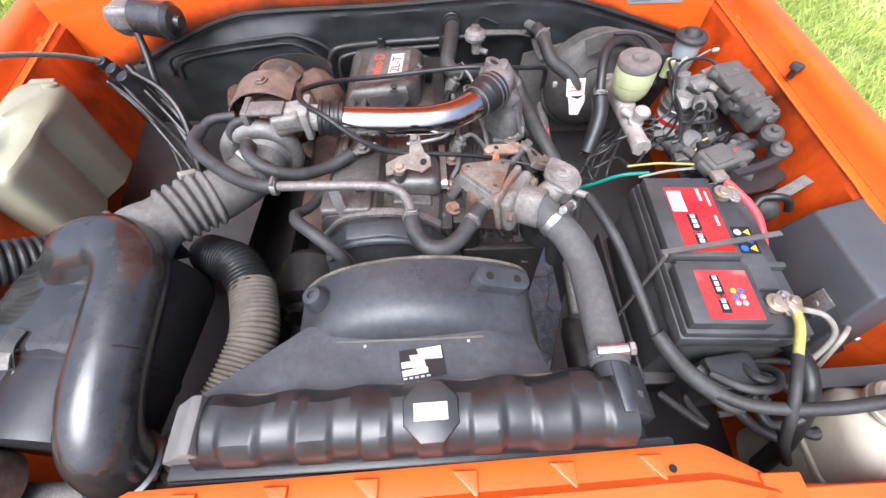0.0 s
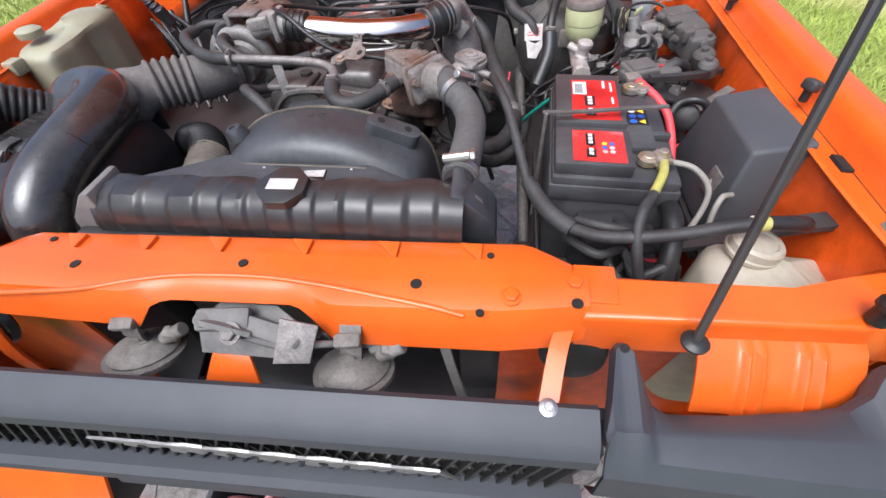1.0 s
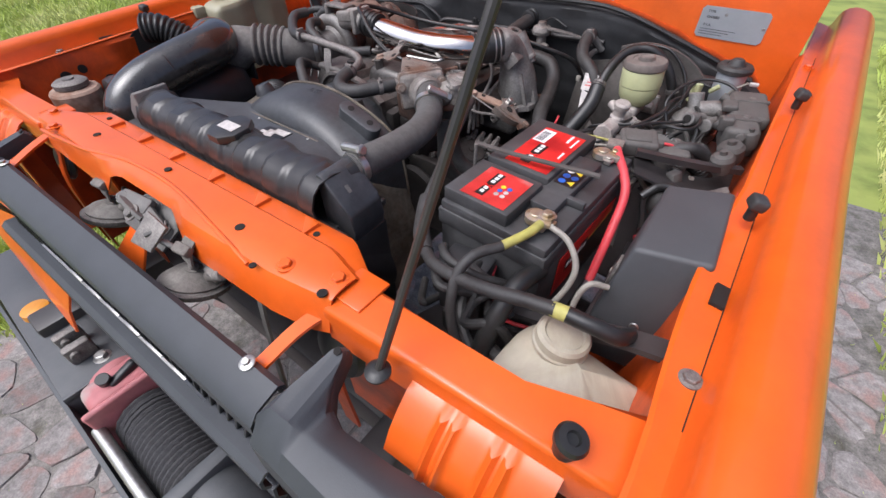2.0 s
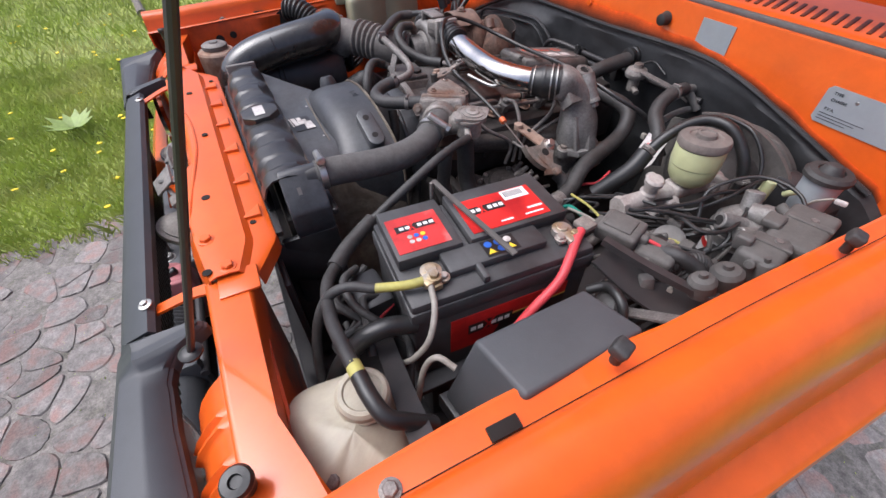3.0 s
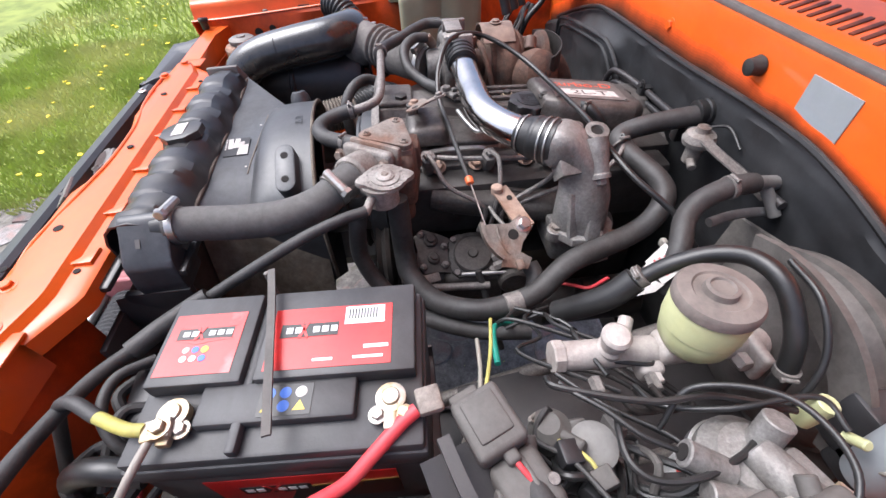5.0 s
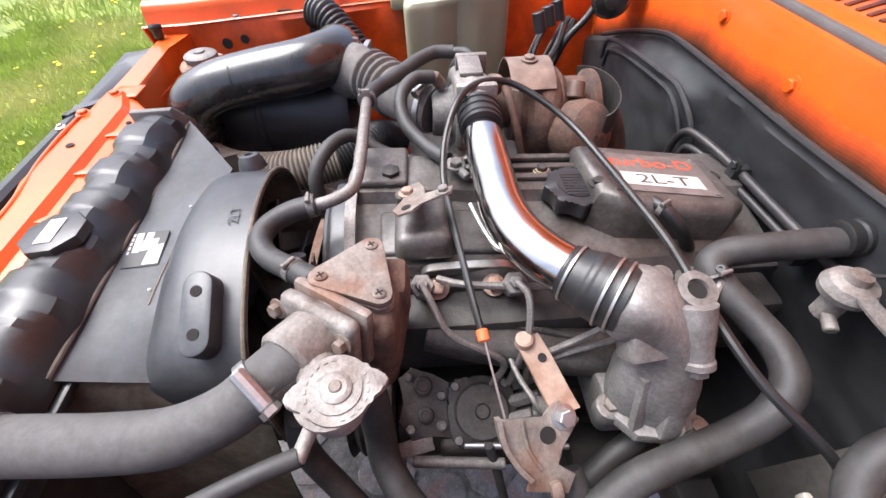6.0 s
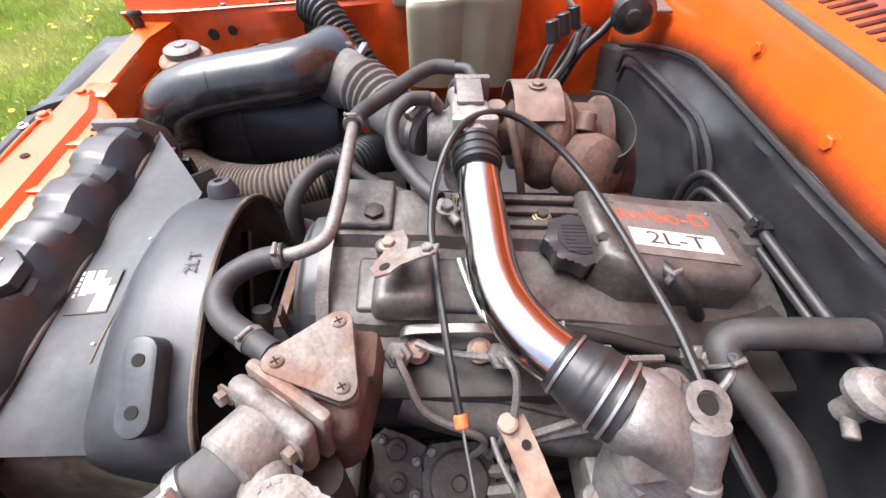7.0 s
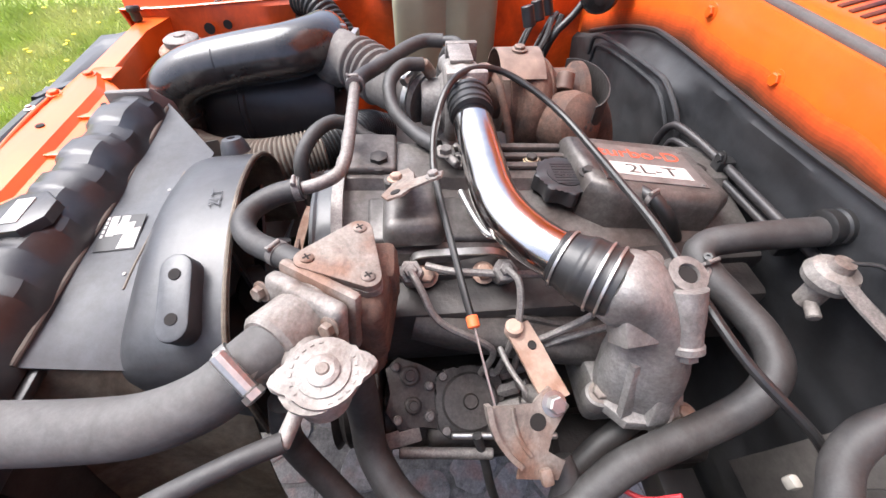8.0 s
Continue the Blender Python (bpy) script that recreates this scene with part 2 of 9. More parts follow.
PLATE_BLUE = mat("grey_type_plate", (0.36, 0.39, 0.41), 0.45, metal=0.3, vary=0.08, scale=20, bump=0.03)
PRINT_RED = mat("red_orange_print", (0.60, 0.075, 0.03), 0.5, vary=0.3, scale=120, second=(0.30, 0.2, 0.17), second_at=0.68, bump=0.02)
PLATE_WHITE = mat("worn_white_print", (0.50, 0.475, 0.45), 0.5, vary=0.25, scale=90, second=(0.24, 0.21, 0.19), second_at=0.62, bump=0.04)
RED_CABLE = mat("red_cable", (0.60, 0.03, 0.045), 0.4, vary=0.15, scale=40, dust=0.25, dust_col=(0.4, 0.2, 0.18), bump=0.05)
PALE_CABLE = mat("dirty_white_cable", (0.27, 0.25, 0.215), 0.55, vary=0.2, scale=50, bump=0.1)
YELLOW_CABLE = mat("yellow_green_cable", (0.40, 0.37, 0.07), 0.5, vary=0.3, scale=40, dust=0.3, bump=0.08)
GREEN_CABLE = mat("green_cable", (0.02, 0.22, 0.16), 0.45, vary=0.1, bump=0.05)
INSUL = mat("black_insulation_mat", (0.014, 0.015, 0.017), 0.44, vary=0.35, scale=12, dust=0.4, dust_col=(0.075, 0.076, 0.078), dust_scale=5, bump=0.5, bump_scale=28, speck=0.3, stain=0.4, stain_scale=6)
OVERSPRAY = [mat("black_overspray_on_orange", (0.03 + 0.79 * ((q + 0.5) / 9) ** 1.5, 0.016 + 0.089 * ((q + 0.5) / 9) ** 1.5, 0.008), 0.45, vary=0.22, scale=60, bump=0.05, bump_scale=80) for q in range(9)]
# Dark brown that puts the shade inside the cowl slots into the colour.
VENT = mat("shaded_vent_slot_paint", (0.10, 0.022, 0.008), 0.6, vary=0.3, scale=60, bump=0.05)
SHROUD_DIRTY = mat("mud_stained_shroud_plastic", (0.12, 0.108, 0.092), 0.5, vary=0.35, scale=14, dust=0.75, dust_col=(0.28, 0.23, 0.165), dust_scale=9, bump=0.2, bump_scale=120, speck=0.3, stain=0.6, stain_scale=12)
SEAL = mat("grey_rubber_seal", (0.10, 0.095, 0.092), 0.7, vary=0.2, scale=40, bump=0.2)
PAINT_BLACK = mat("black_painted_steel", (0.018, 0.018, 0.02), 0.35, vary=0.3, scale=25, dust=0.3, dust_col=(0.12, 0.1, 0.09), dust_scale=12, bump=0.08)
BUMPER = mat("bumper_grey_coat", (0.055, 0.060, 0.067), 0.45, vary=0.15, scale=14, dust=0.3, dust_col=(0.15, 0.145, 0.14), bump=0.12, bump_scale=250)
PINK = mat("faded_red_winch_paint", (0.42, 0.12, 0.13), 0.5, vary=0.2, scale=30, second=(0.36, 0.30, 0.28), second_at=0.6, dust=0.3, bump=0.15)
ROPE = mat("dark_grey_rope", (0.035, 0.034, 0.036), 0.8, vary=0.4, scale=120, bump=0.5, bump_scale=500)
LENS = mat("headlight_glass", (0.75, 0.75, 0.72), 0.08, metal=0.6, vary=0.1, bump=0.05)
AMBER = mat("amber_lens", (0.6, 0.25, 0.03), 0.2, vary=0.1, bump=0.05)
STONE = mat("flagstone", (0.28, 0.255, 0.24), 0.8, speck=0.35, vary=0.45, scale=26, second=(0.33, 0.20, 0.175), second_at=0.55, dust=0.55, dust_col=(0.165, 0.152, 0.14), dust_scale=7, bump=0.9, bump_scale=45)
nt = STONE.node_tree
oi = nt.nodes.new("ShaderNodeObjectInfo")
hs = nt.nodes.new("ShaderNodeHueSaturation")
mp = nt.nodes.new("ShaderNodeMapRange")
mp.inputs[3].default_value, mp.inputs[4].default_value = 0.72, 1.30
b = nt.nodes["Principled BSDF"]
src = b.inputs["Base Color"].links[0].from_socket
nt.links.new(oi.outputs["Random"], mp.inputs[0])
nt.links.new(mp.outputs[0], hs.inputs["Value"])
nt.links.new(src, hs.inputs["Color"])
nt.links.new(hs.outputs[0], b.inputs["Base Color"])
EARTH = mat("joint_earth", (0.23, 0.21, 0.19), 0.95, speck=0.45, vary=0.45, scale=22, second=(0.12, 0.112, 0.08), second_at=0.62, bump=1.0, bump_scale=40)
TURF = mat("turf_soil", (0.18, 0.22, 0.05), 0.95, vary=0.35, scale=6, second=(0.26, 0.30, 0.07), second_at=0.5, bump=0.6, bump_scale=50)
BLADE = mat("grass_blades", (0.44, 0.52, 0.12), 0.6, vary=0.35, scale=2.2, second=(0.64, 0.63, 0.27), second_at=0.55, bump=0)
FLOWER = mat("dandelion_yellow", (0.8, 0.62, 0.02), 0.7, vary=0.1, bump=0)
BARK = mat("grey_bark", (0.16, 0.14, 0.12), 0.9, vary=0.35, scale=30, bump=0.6, bump_scale=80)
LEAF = mat("broad_leaf", (0.24, 0.32, 0.08), 0.55, vary=0.3, scale=15, bump=0.1)
HOLE = mat("open_hole_dark", (0.01, 0.008, 0.007), 0.9, vary=0.2, bump=0)
VORANGE = mat("orange_clip", (0.75, 0.16, 0.05), 0.45, vary=0.1, bump=0.05)

# ---------------------------------------------------------------- mesh tools
I4 = Matrix.Identity(4)


def thing(name, loc, label, category, group="", kind=""):
    ob = new(name)
    ob.empty_display_size = 0.02
    ob.location = loc
    tagged(ob, label, category, group, kind)
    return ob


def part(name, bm, material, parent=None, label="", sharp=32):
    """Links a bmesh, built in world places, as one mesh object under a thing or a part."""
    bmesh.ops.recalc_face_normals(bm, faces=bm.faces)
    for fc in bm.faces:
        fc.smooth = True
    lim = radians(sharp)
    for e in bm.edges:
        if len(e.link_faces) == 2 and e.calc_face_angle(0) > lim:
            e.smooth = False
    me = bpy.data.meshes.new(name)
    bm.to_mesh(me)
    bm.free()
    me.materials.append(material)
    ob = new(name, me)
    if parent:
        ob.parent = parent
        if not parent.parent and not parent.data:
            ob.matrix_parent_inverse = Matrix.Translation(-parent.location)
    if label:
        ob["label"] = label
    return ob


def add(bm, *others):
    for o in others:
        me = bpy.data.meshes.new("tmp")
        o.to_mesh(me)
        o.free()
        bm.from_mesh(me)
        bpy.data.meshes.remove(me)
    return bm


def box(c, s, bev=0.003, rot=(0, 0, 0), taper=1.0, seg=2):
    """A rounded box of size s about c; taper: how wide its top is against its foot."""
    bm = bmesh.new()
    bmesh.ops.create_cube(bm, size=1)
    for v in bm.verts:
        k = taper if v.co.z > 0 else 1.0
        v.co = Vector((v.co.x * s[0] * k, v.co.y * s[1] * k, v.co.z * s[2]))
    if bev > 0:
        bmesh.ops.bevel(bm, geom=bm.edges[:], offset=min(bev, min(s) * 0.45), segments=seg, affect='EDGES', profile=0.5)
    bm.transform(pose(*c, *rot))
    return bm


def align(a, b):
    """The pose at a whose z axis runs towards b."""
    d = Vector(b) - Vector(a)
    return Matrix.Translation(a) @ d.to_track_quat('Z', 'Y').to_matrix().to_4x4(), d.length


def lathe(profile, m=I4, seg=24):
    """Turns rows of (radius, height) round the z axis of m."""
    bm = bmesh.new()
    rings = []
    for r, z in profile:
        if r < 1e-5:
            rings.append([bm.verts.new((0, 0, z))])
        else:
            rings.append([bm.verts.new((r * math.cos(2 * math.pi * k / seg), r * math.sin(2 * math.pi * k / seg), z)) for k in range(seg)])
    for a, b in zip(rings, rings[1:]):
        if len(a) == 1 and len(b) == 1:
            continue
        for k in range(seg):
            j = (k + 1) % seg
            if len(a) == 1:
                bm.faces.new((a[0], b[k], b[j]))
            elif len(b) == 1:
                bm.faces.new((a[k], a[j], b[0]))
            else:
                bm.faces.new((a[k], a[j], b[j], b[k]))
    for ring, flip in ((rings[0], True), (rings[-1], False)):
        if len(ring) > 1:
            bm.faces.new(ring[::-1] if flip else ring)
    bm.transform(m)
    return bm


def rod(a, b, r, seg=12, bev=0.0015):
    m, h = align(a, b)
    bev = min(bev, r * 0.4, h * 0.4)
    return lathe([(r - bev, 0), (r, bev), (r, h - bev), (r - bev, h)], m, seg)


def hexbolt(p, up, r=0.007, h=0.005, washer=True):
    m, _ = align(p, Vector(p) + Vector(up))
    bm = lathe([(r * 0.96, 0), (r, 0.0008), (r, h - 0.001), (r * 0.85, h)], m, 6)
    if washer:
        add(bm, lathe([(r * 1.45, -0.001), (r * 1.45, 0.001), (r * 1.2, 0.0014)], m, 16))
    return bm


def smooth_line(pts, per=8):
    """Catmull-Rom through the points."""
    p = [Vector(q) for q in pts]
    if len(p) == 2:
        return [p[0].lerp(p[1], k / per) for k in range(per + 1)]
    p = [2 * p[0] - p[1]] + p + [2 * p[-1] - p[-2]]
    out = []
    for i in range(1, len(p) - 2):
        a, b, c, d = p[i - 1:i + 3]
        for k in range(per):
            t = k / per
            out.append(0.5 * ((2 * b) + (c - a) * t + (2 * a - 5 * b + 4 * c - d) * t * t + (3 * b - a - 3 * c + d) * t ** 3))
    out.append(p[-2])
    return out


def sweep(line, section, caps=True, scales=None):
    """Carries a closed section, rows of (u, v), along a line with as little twist as possible."""
    bm = bmesh.new()
    tang = []
    for i in range(len(line)):
        t = line[min(i + 1, len(line) - 1)] - line[max(i - 1, 0)]
        tang.append(t.normalized() if t.length > 1e-9 else Vector((0, 0, 1)))
    up = Vector((0, 0, 1)) if abs(tang[0].z) < 0.9 else Vector((0, 1, 0))
    u = (up - tang[0] * up.dot(tang[0])).normalized()
    rings = []
    for i, p in enumerate(line):
        u = (u - tang[i] * u.dot(tang[i])).normalized()
        w = tang[i].cross(u)
        k = scales[i] if scales else 1.0
        rings.append([bm.verts.new(p + u * (b * k) + w * (a * k)) for a, b in section])
    n = len(section)
    for a, b in zip(rings, rings[1:]):
        for k in range(n):
            bm.faces.new((a[k], a[(k + 1) % n], b[(k + 1) % n], b[k]))
    if caps:
        bm.faces.new(rings[0][::-1])
        bm.faces.new(rings[-1])
    return bm


def ring(r, seg):
    return [(r * math.cos(2 * math.pi * k / seg), r * math.sin(2 * math.pi * k / seg)) for k in range(seg)]


def bell(n=28, p=3.2):
    """A rounded square section."""
    return [(math.copysign(abs(math.cos(2 * math.pi * k / n)) ** (2 / p), math.cos(2 * math.pi * k / n)), math.copysign(abs(math.sin(2 * math.pi * k / n)) ** (2 / p), math.sin(2 * math.pi * k / n))) for k in range(n)]


def tube(pts, r, seg=12, per=8, ends=None):
    line = smooth_line(pts, per)
    sc = None
    if ends:
        n = len(line) - 1
        sc = [ends[0] + (ends[1] - ends[0]) * i / n for i in range(n + 1)]
    return sweep(line, ring(r, seg), scales=sc)


def ribbed(pts, r, pitch=0.008, depth=0.12, seg=20, per=40):
    """A corrugated hose."""
    line = smooth_line(pts, per)
    total = sum((b - a).length for a, b in zip(line, line[1:]))
    n = int(total / pitch) * 6
    dist, acc = [0.0], 0.0
    for a, b in zip(line, line[1:]):
        acc += (b - a).length
        dist.append(acc)
    out, j = [], 0
    for i in range(n + 1):
        d = total * i / n
        while j < len(dist) - 2 and dist[j + 1] < d:
            j += 1
        f = (d - dist[j]) / max(1e-9, dist[j + 1] - dist[j])
        out.append(line[j].lerp(line[j + 1], min(1, f)))
    sc = [1 - depth * (0.5 + 0.5 * math.cos(2 * math.pi * i / 6)) ** 1.5 for i in range(n + 1)]
    return sweep(out, ring(r, seg), scales=sc)


def strip(pts, w, t, per=6):
    return sweep(smooth_line(pts, per), [(-w / 2, -t / 2), (w / 2, -t / 2), (w / 2, t / 2), (-w / 2, t / 2)])


def prism(outline, z0, z1, m=I4, bev=0.0, seg=2):
    """An upright solid over an outline of (x, y)."""
    bm = bmesh.new()
    a = [bm.verts.new((x, y, z0)) for x, y in outline]
    b = [bm.verts.new((x, y, z1)) for x, y in outline]
    n = len(outline)
    bm.faces.new(a[::-1])
    top = bm.faces.new(b)
    for k in range(n):
        bm.faces.new((a[k], a[(k + 1) % n], b[(k + 1) % n], b[k]))
    if bev > 0:
        bmesh.ops.bevel(bm, geom=list(top.edges), offset=bev, segments=seg, affect='EDGES', profile=0.5)
    bm.transform(m)
    return bm


def frame_of(origin, xdir, ydir):
    """A pose with its x and y axes near the given ways."""
    x = Vector(xdir).normalized()
    y = Vector(ydir)
    y = (y - x * y.dot(x)).normalized()
    z = x.cross(y)
    m = Matrix((x, y, z)).transposed().to_4x4()
    m.translation = origin
    return m


def disc_out(r, seg=20, cx=0.0, cy=0.0):
    return [(cx + r * math.cos(2 * math.pi * k / seg), cy + r * math.sin(2 * math.pi * k / seg)) for k in range(seg)]


def rect(x0, y0, x1, y1):
    return [(x0, y0), (x1, y0), (x1, y1), (x0, y1)]


def text_bm(body, size, m, depth=0.0004, squash=1.0):
    cu = bpy.data.curves.new("lettering", 'FONT')
    cu.body, cu.size, cu.extrude, cu.align_x, cu.align_y = body, size, depth, 'CENTER', 'CENTER'
    ob = bpy.data.objects.new("lettering", cu)
    scene.collection.objects.link(ob)
    me = bpy.data.meshes.new_from_object(ob.evaluated_get(bpy.context.evaluated_depsgraph_get()))
    bm = bmesh.new()
    bm.from_mesh(me)
    bpy.data.objects.remove(ob)
    bpy.data.curves.remove(cu)
    bpy.data.meshes.remove(me)
    bm.transform(m @ Matrix.Diagonal((squash, 1, 1, 1)))
    return bm


def clamp(p, way, r, parent, w=0.011, side=(0, 0, 1), name="hose_clamp"):
    """A worm-drive hose clamp: a band, and its screw housing."""
    m, _ = align(p, Vector(p) + Vector(way))
    bm = lathe([(r - 0.001, -w / 2), (r + 0.0016, -w / 2 + 0.0006), (r + 0.0016, w / 2 - 0.0006), (r - 0.001, w / 2)], m, 28)
    s = Vector(side) - Vector(way).normalized() * Vector(side).dot(Vector(way).normalized())
    s.normalize()
    t = Vector(way).normalized().cross(s)
    q = Vector(p) + s * (r + 0.004)
    g = 1.45 if r > 0.018 else 0.55
    q = Vector(p) + s * (r + 0.004 * g)
    add(bm, rod(q - t * 0.012 * g, q + t * 0.014 * g, 0.0045 * g, 10), lathe([(0.0058 * g, 0), (0.0058 * g, 0.004 * g), (0.004 * g, 0.005 * g)], align(q + t * 0.014 * g, q + t * 0.03)[0], 6))
    return part(name, bm, STEEL if r > 0.018 else STEEL_DULL, parent, "steel worm-drive hose clamp")


def surface(fn, us, vs, close_u=False):
    """A sheet of fn(u, v) over two rows of values."""
    bm = bmesh.new()
    g = [[bm.verts.new(fn(u, v)) for v in vs] for u in us]
    rows = list(zip(g, g[1:])) + ([(g[-1], g[0])] if close_u else [])
    for a, b in rows:
        for k in range(len(vs) - 1):
            bm.faces.new((a[k], b[k], b[k + 1], a[k + 1]))
    return bm


def thicken(bm, t):
    """Gives a sheet a thickness of t."""
    bmesh.ops.recalc_face_normals(bm, faces=bm.faces)
    bmesh.ops.solidify(bm, geom=bm.faces[:], thickness=t)
    return bm


def frange(a, b, n):
    return [a + (b - a) * i / n for i in range(n + 1)]


def lerp_rows(rows, x):
    """Values of rows (x, value) at x, on straight lines between them."""
    return float(np.interp(x, [r[0] for r in rows], [r[1] for r in rows]))

# ---------------------------------------------------------------- ground
def skew(x):
    return 0.04 * x


ground = new("ground")
tagged(ground, "flat yard ground of earth and turf under the car", "ground", kind="structure")
gm = bmesh.new()
bmesh.ops.create_grid(gm, x_segments=60, y_segments=60, size=400)
for v in gm.verts:
    v.co.z = -0.03
part("earth_sheet", gm, TURF, ground)
pavement = new("pavement")
tagged(pavement, "irregular flagstone paving with earth joints under the car", "paving", kind="structure")
part("joint_bed", box((0.05, 0.2, -0.03), (3.1, 5.0, 0.05), 0.01), EARTH, pavement)

# ---------------------------------------------------------------- car body
car = thing("car_body", (0, 0.4, 0.0), "orange off-road car front end with open engine bay", "car")


def beam_point(x, k):
    r = lerp_rows([(-0.39, 0.0), (-0.33, 0.052), (0.33, 0.052), (0.39, 0.016)], x)
    low = lerp_rows([(-0.39, 1.07), (-0.13, 1.062), (-0.10, 1.098), (0.085, 1.098), (0.115, 1.062), (0.36, 1.058), (0.39, 1.07)], x)
    fr = lerp_rows([(-0.39, -0.045), (-0.13, -0.052), (-0.08, -0.035), (0.07, -0.035), (0.12, -0.06), (0.30, -0.058), (0.39, -0.045)], x)
    rows = [(r + 0.006, 1.078), (r + 0.004, 1.102), (r - 0.003, 1.106), (0.5 * r, 1.107), (0.5 * r - 0.008, 1.117), (-0.012, 1.1185),
            (fr * 0.6, 1.118), (fr * 0.82, 1.114), (fr, 0.6 * 1.114 + 0.4 * low), (fr - 0.006, low)]
    y, z = rows[k]
    return Vector((x, y + skew(x), z))


part("radiator_support", thicken(surface(beam_point, frange(-0.39, 0.39, 60), list(range(10))), 0.0022), ORANGE, car)
part("stamped_ridge", tube([(-0.34, -0.066, 1.108), (-0.267, -0.060, 1.1125), (-0.181, -0.049, 1.1145), (-0.12, -0.033, 1.1168), (-0.06, -0.022, 1.118), (0.03, -0.017, 1.118), (0.101, -0.022, 1.118), (0.161, -0.029, 1.1165), (0.225, -0.037, 1.1145), (0.262, -0.041, 1.108)], 0.0032, 10), ORANGE, car)
for gx in (-0.26, -0.16, -0.06, 0.05, 0.16, 0.26):
    g = prism([(gx - 0.012, 0.048 + skew(gx)), (gx + 0.016, 0.048 + skew(gx)), (gx + 0.016, 0.018 + skew(gx))], 1.104, 1.112, bev=0.002)
    part("gusset", g, ORANGE, car)
for hx, hy, hr in ((0.208, -0.012, 0.0065), (0.0, 0.0, 0.0055), (0.286, 0.044, 0.0045), (0.377, -0.022, 0.006), (0.279, -0.042, 0.0045), (-0.21, -0.018, 0.006), (-0.29, 0.028, 0.0045)):
    part("bolt_hole", lathe([(hr, 0), (hr, 0.0016)], pose(hx, hy, lerp_rows([(-0.05, 1.1165), (0.0, 1.1185), (0.03, 1.1065)], hy - skew(hx))), 16), HOLE, car)
for sx in (-1, 1):
    out = [(0.383, -0.047), (0.383, 0.012), (0.50, 0.002), (0.60, 0.0), (0.66, 0.008), (0.715, 0.04), (0.715, -0.045)]
    out = [(sx * x, y + skew(sx * x)) for x, y in out]
    if sx < 0:
        out = out[::-1]
    part("side_beam", prism(out, 1.045, 1.108, bev=0.008, seg=3), ORANGE, car)
    part("beam_flange", box((sx * 0.40, -0.005 + skew(sx * 0.4), 1.1085), (0.045, 0.050, 0.005), 0.002), ORANGE, car)
    for bx, by in ((0.31, -0.019), (0.376, 0.003)):
        part("bolt", hexbolt((sx * bx, by if sx > 0 else by - 0.032, 1.1175), (0, 0, 1), 0.008, 0.006), ORANGE, car)
    # Lamp pocket behind the grille: upright panel, slanting brace, bent tray.
    px = sx * 0.53
    pan = prism([(-0.225, 0.75), (0.17, 0.75), (0.17, 1.06), (-0.225, 1.06)], 0, 0.004, frame_of((px, 0.005 + skew(px), 0), (sx, 0.04, 0), (0, 0, 1)))
    part("lamp_panel", pan, ORANGE_DULL, car)
    part("lamp_socket", lathe([(0.036, 0), (0.040, 0.004), (0.036, 0.012), (0.02, 0.018), (0.0, 0.02)], align((sx * 0.388, -0.022 + skew(sx * 0.388) - 0.016, 1.024), (sx * 0.388, -1, 1.30))[0], 26), RUBBER_DARK, car, "black rubber lamp socket cover")
    part("brace", strip([(sx * 0.375, -0.035 + skew(px), 1.085), (sx * 0.362, -0.075 + skew(px), 1.077), (sx * 0.352, -0.128 + skew(px), 1.058)], 0.019, 0.004), ORANGE, car)
    part("brace_leg", strip([(sx * 0.372, -0.03 + skew(px), 1.08), (sx * 0.372, -0.06 + skew(px), 0.98), (sx * 0.372, -0.06 + skew(px), 0.82)], 0.03, 0.004), ORANGE_DULL, car)
    tray = surface(lambda x, k: Vector((sx * x, [(-0.045, 1.078), (-0.055, 1.074), (-0.072, 1.058), (-0.088, 1.038), (-0.100, 1.015)][k][0] + skew(sx * x) - (0.010 * sum(math.exp(-((x - c) / 0.0042) ** 2) for c in (0.552, 0.566, 0.607, 0.622)) if k > 0 else 0),
                                            [(-0.045, 1.078), (-0.055, 1.074), (-0.072, 1.058), (-0.088, 1.038), (-0.100, 1.015)][k][1])), frange(0.505, 0.665, 64), list(range(5)))
    part("bent_tray", thicken(tray, 0.003), ORANGE, car)

# Lower front panel, seen under the grille.
part("front_valance", thicken(surface(lambda x, k: Vector((x, [(-0.15, 0.915), (-0.188, 0.895), (-0.225, 0.83), (-0.24, 0.78)][k][0], [(-0.15, 0.915), (-0.188, 0.895), (-0.225, 0.83), (-0.24, 0.78)][k][1])),
                                       frange(-0.74, -0.22, 12), list(range(4))), 0.004), ORANGE, car)


def flare(side, y):
    return 0.16 * max(0.0, y) if side < 0 else 0.02 * max(0.0, y - 0.5)


def fender_profile(side):
    return [(0.700, 1.134), (0.704, 1.136), (0.713, 1.133), (0.724, 1.131), (0.7275, 1.136), (0.731, 1.155), (0.735, 1.165), (0.742, 1.171), (0.754, 1.175), (0.768, 1.174), (0.784, 1.168),
            (0.797, 1.157), (0.807, 1.140), (0.814, 1.115), (0.819, 1.08), (0.822, 1.03), (0.826, 1.005), (0.838, 0.994), (0.858, 0.988), (0.870, 0.975), (0.875, 0.94), (0.876, 0.85), (0.87, 0.62)]


def apron_profile():
    return [(0.712, 1.1315), (0.704, 1.1325), (0.6985, 1.122), (0.692, 1.04), (0.672, 0.93), (0.645, 0.82), (0.60, 0.72)]


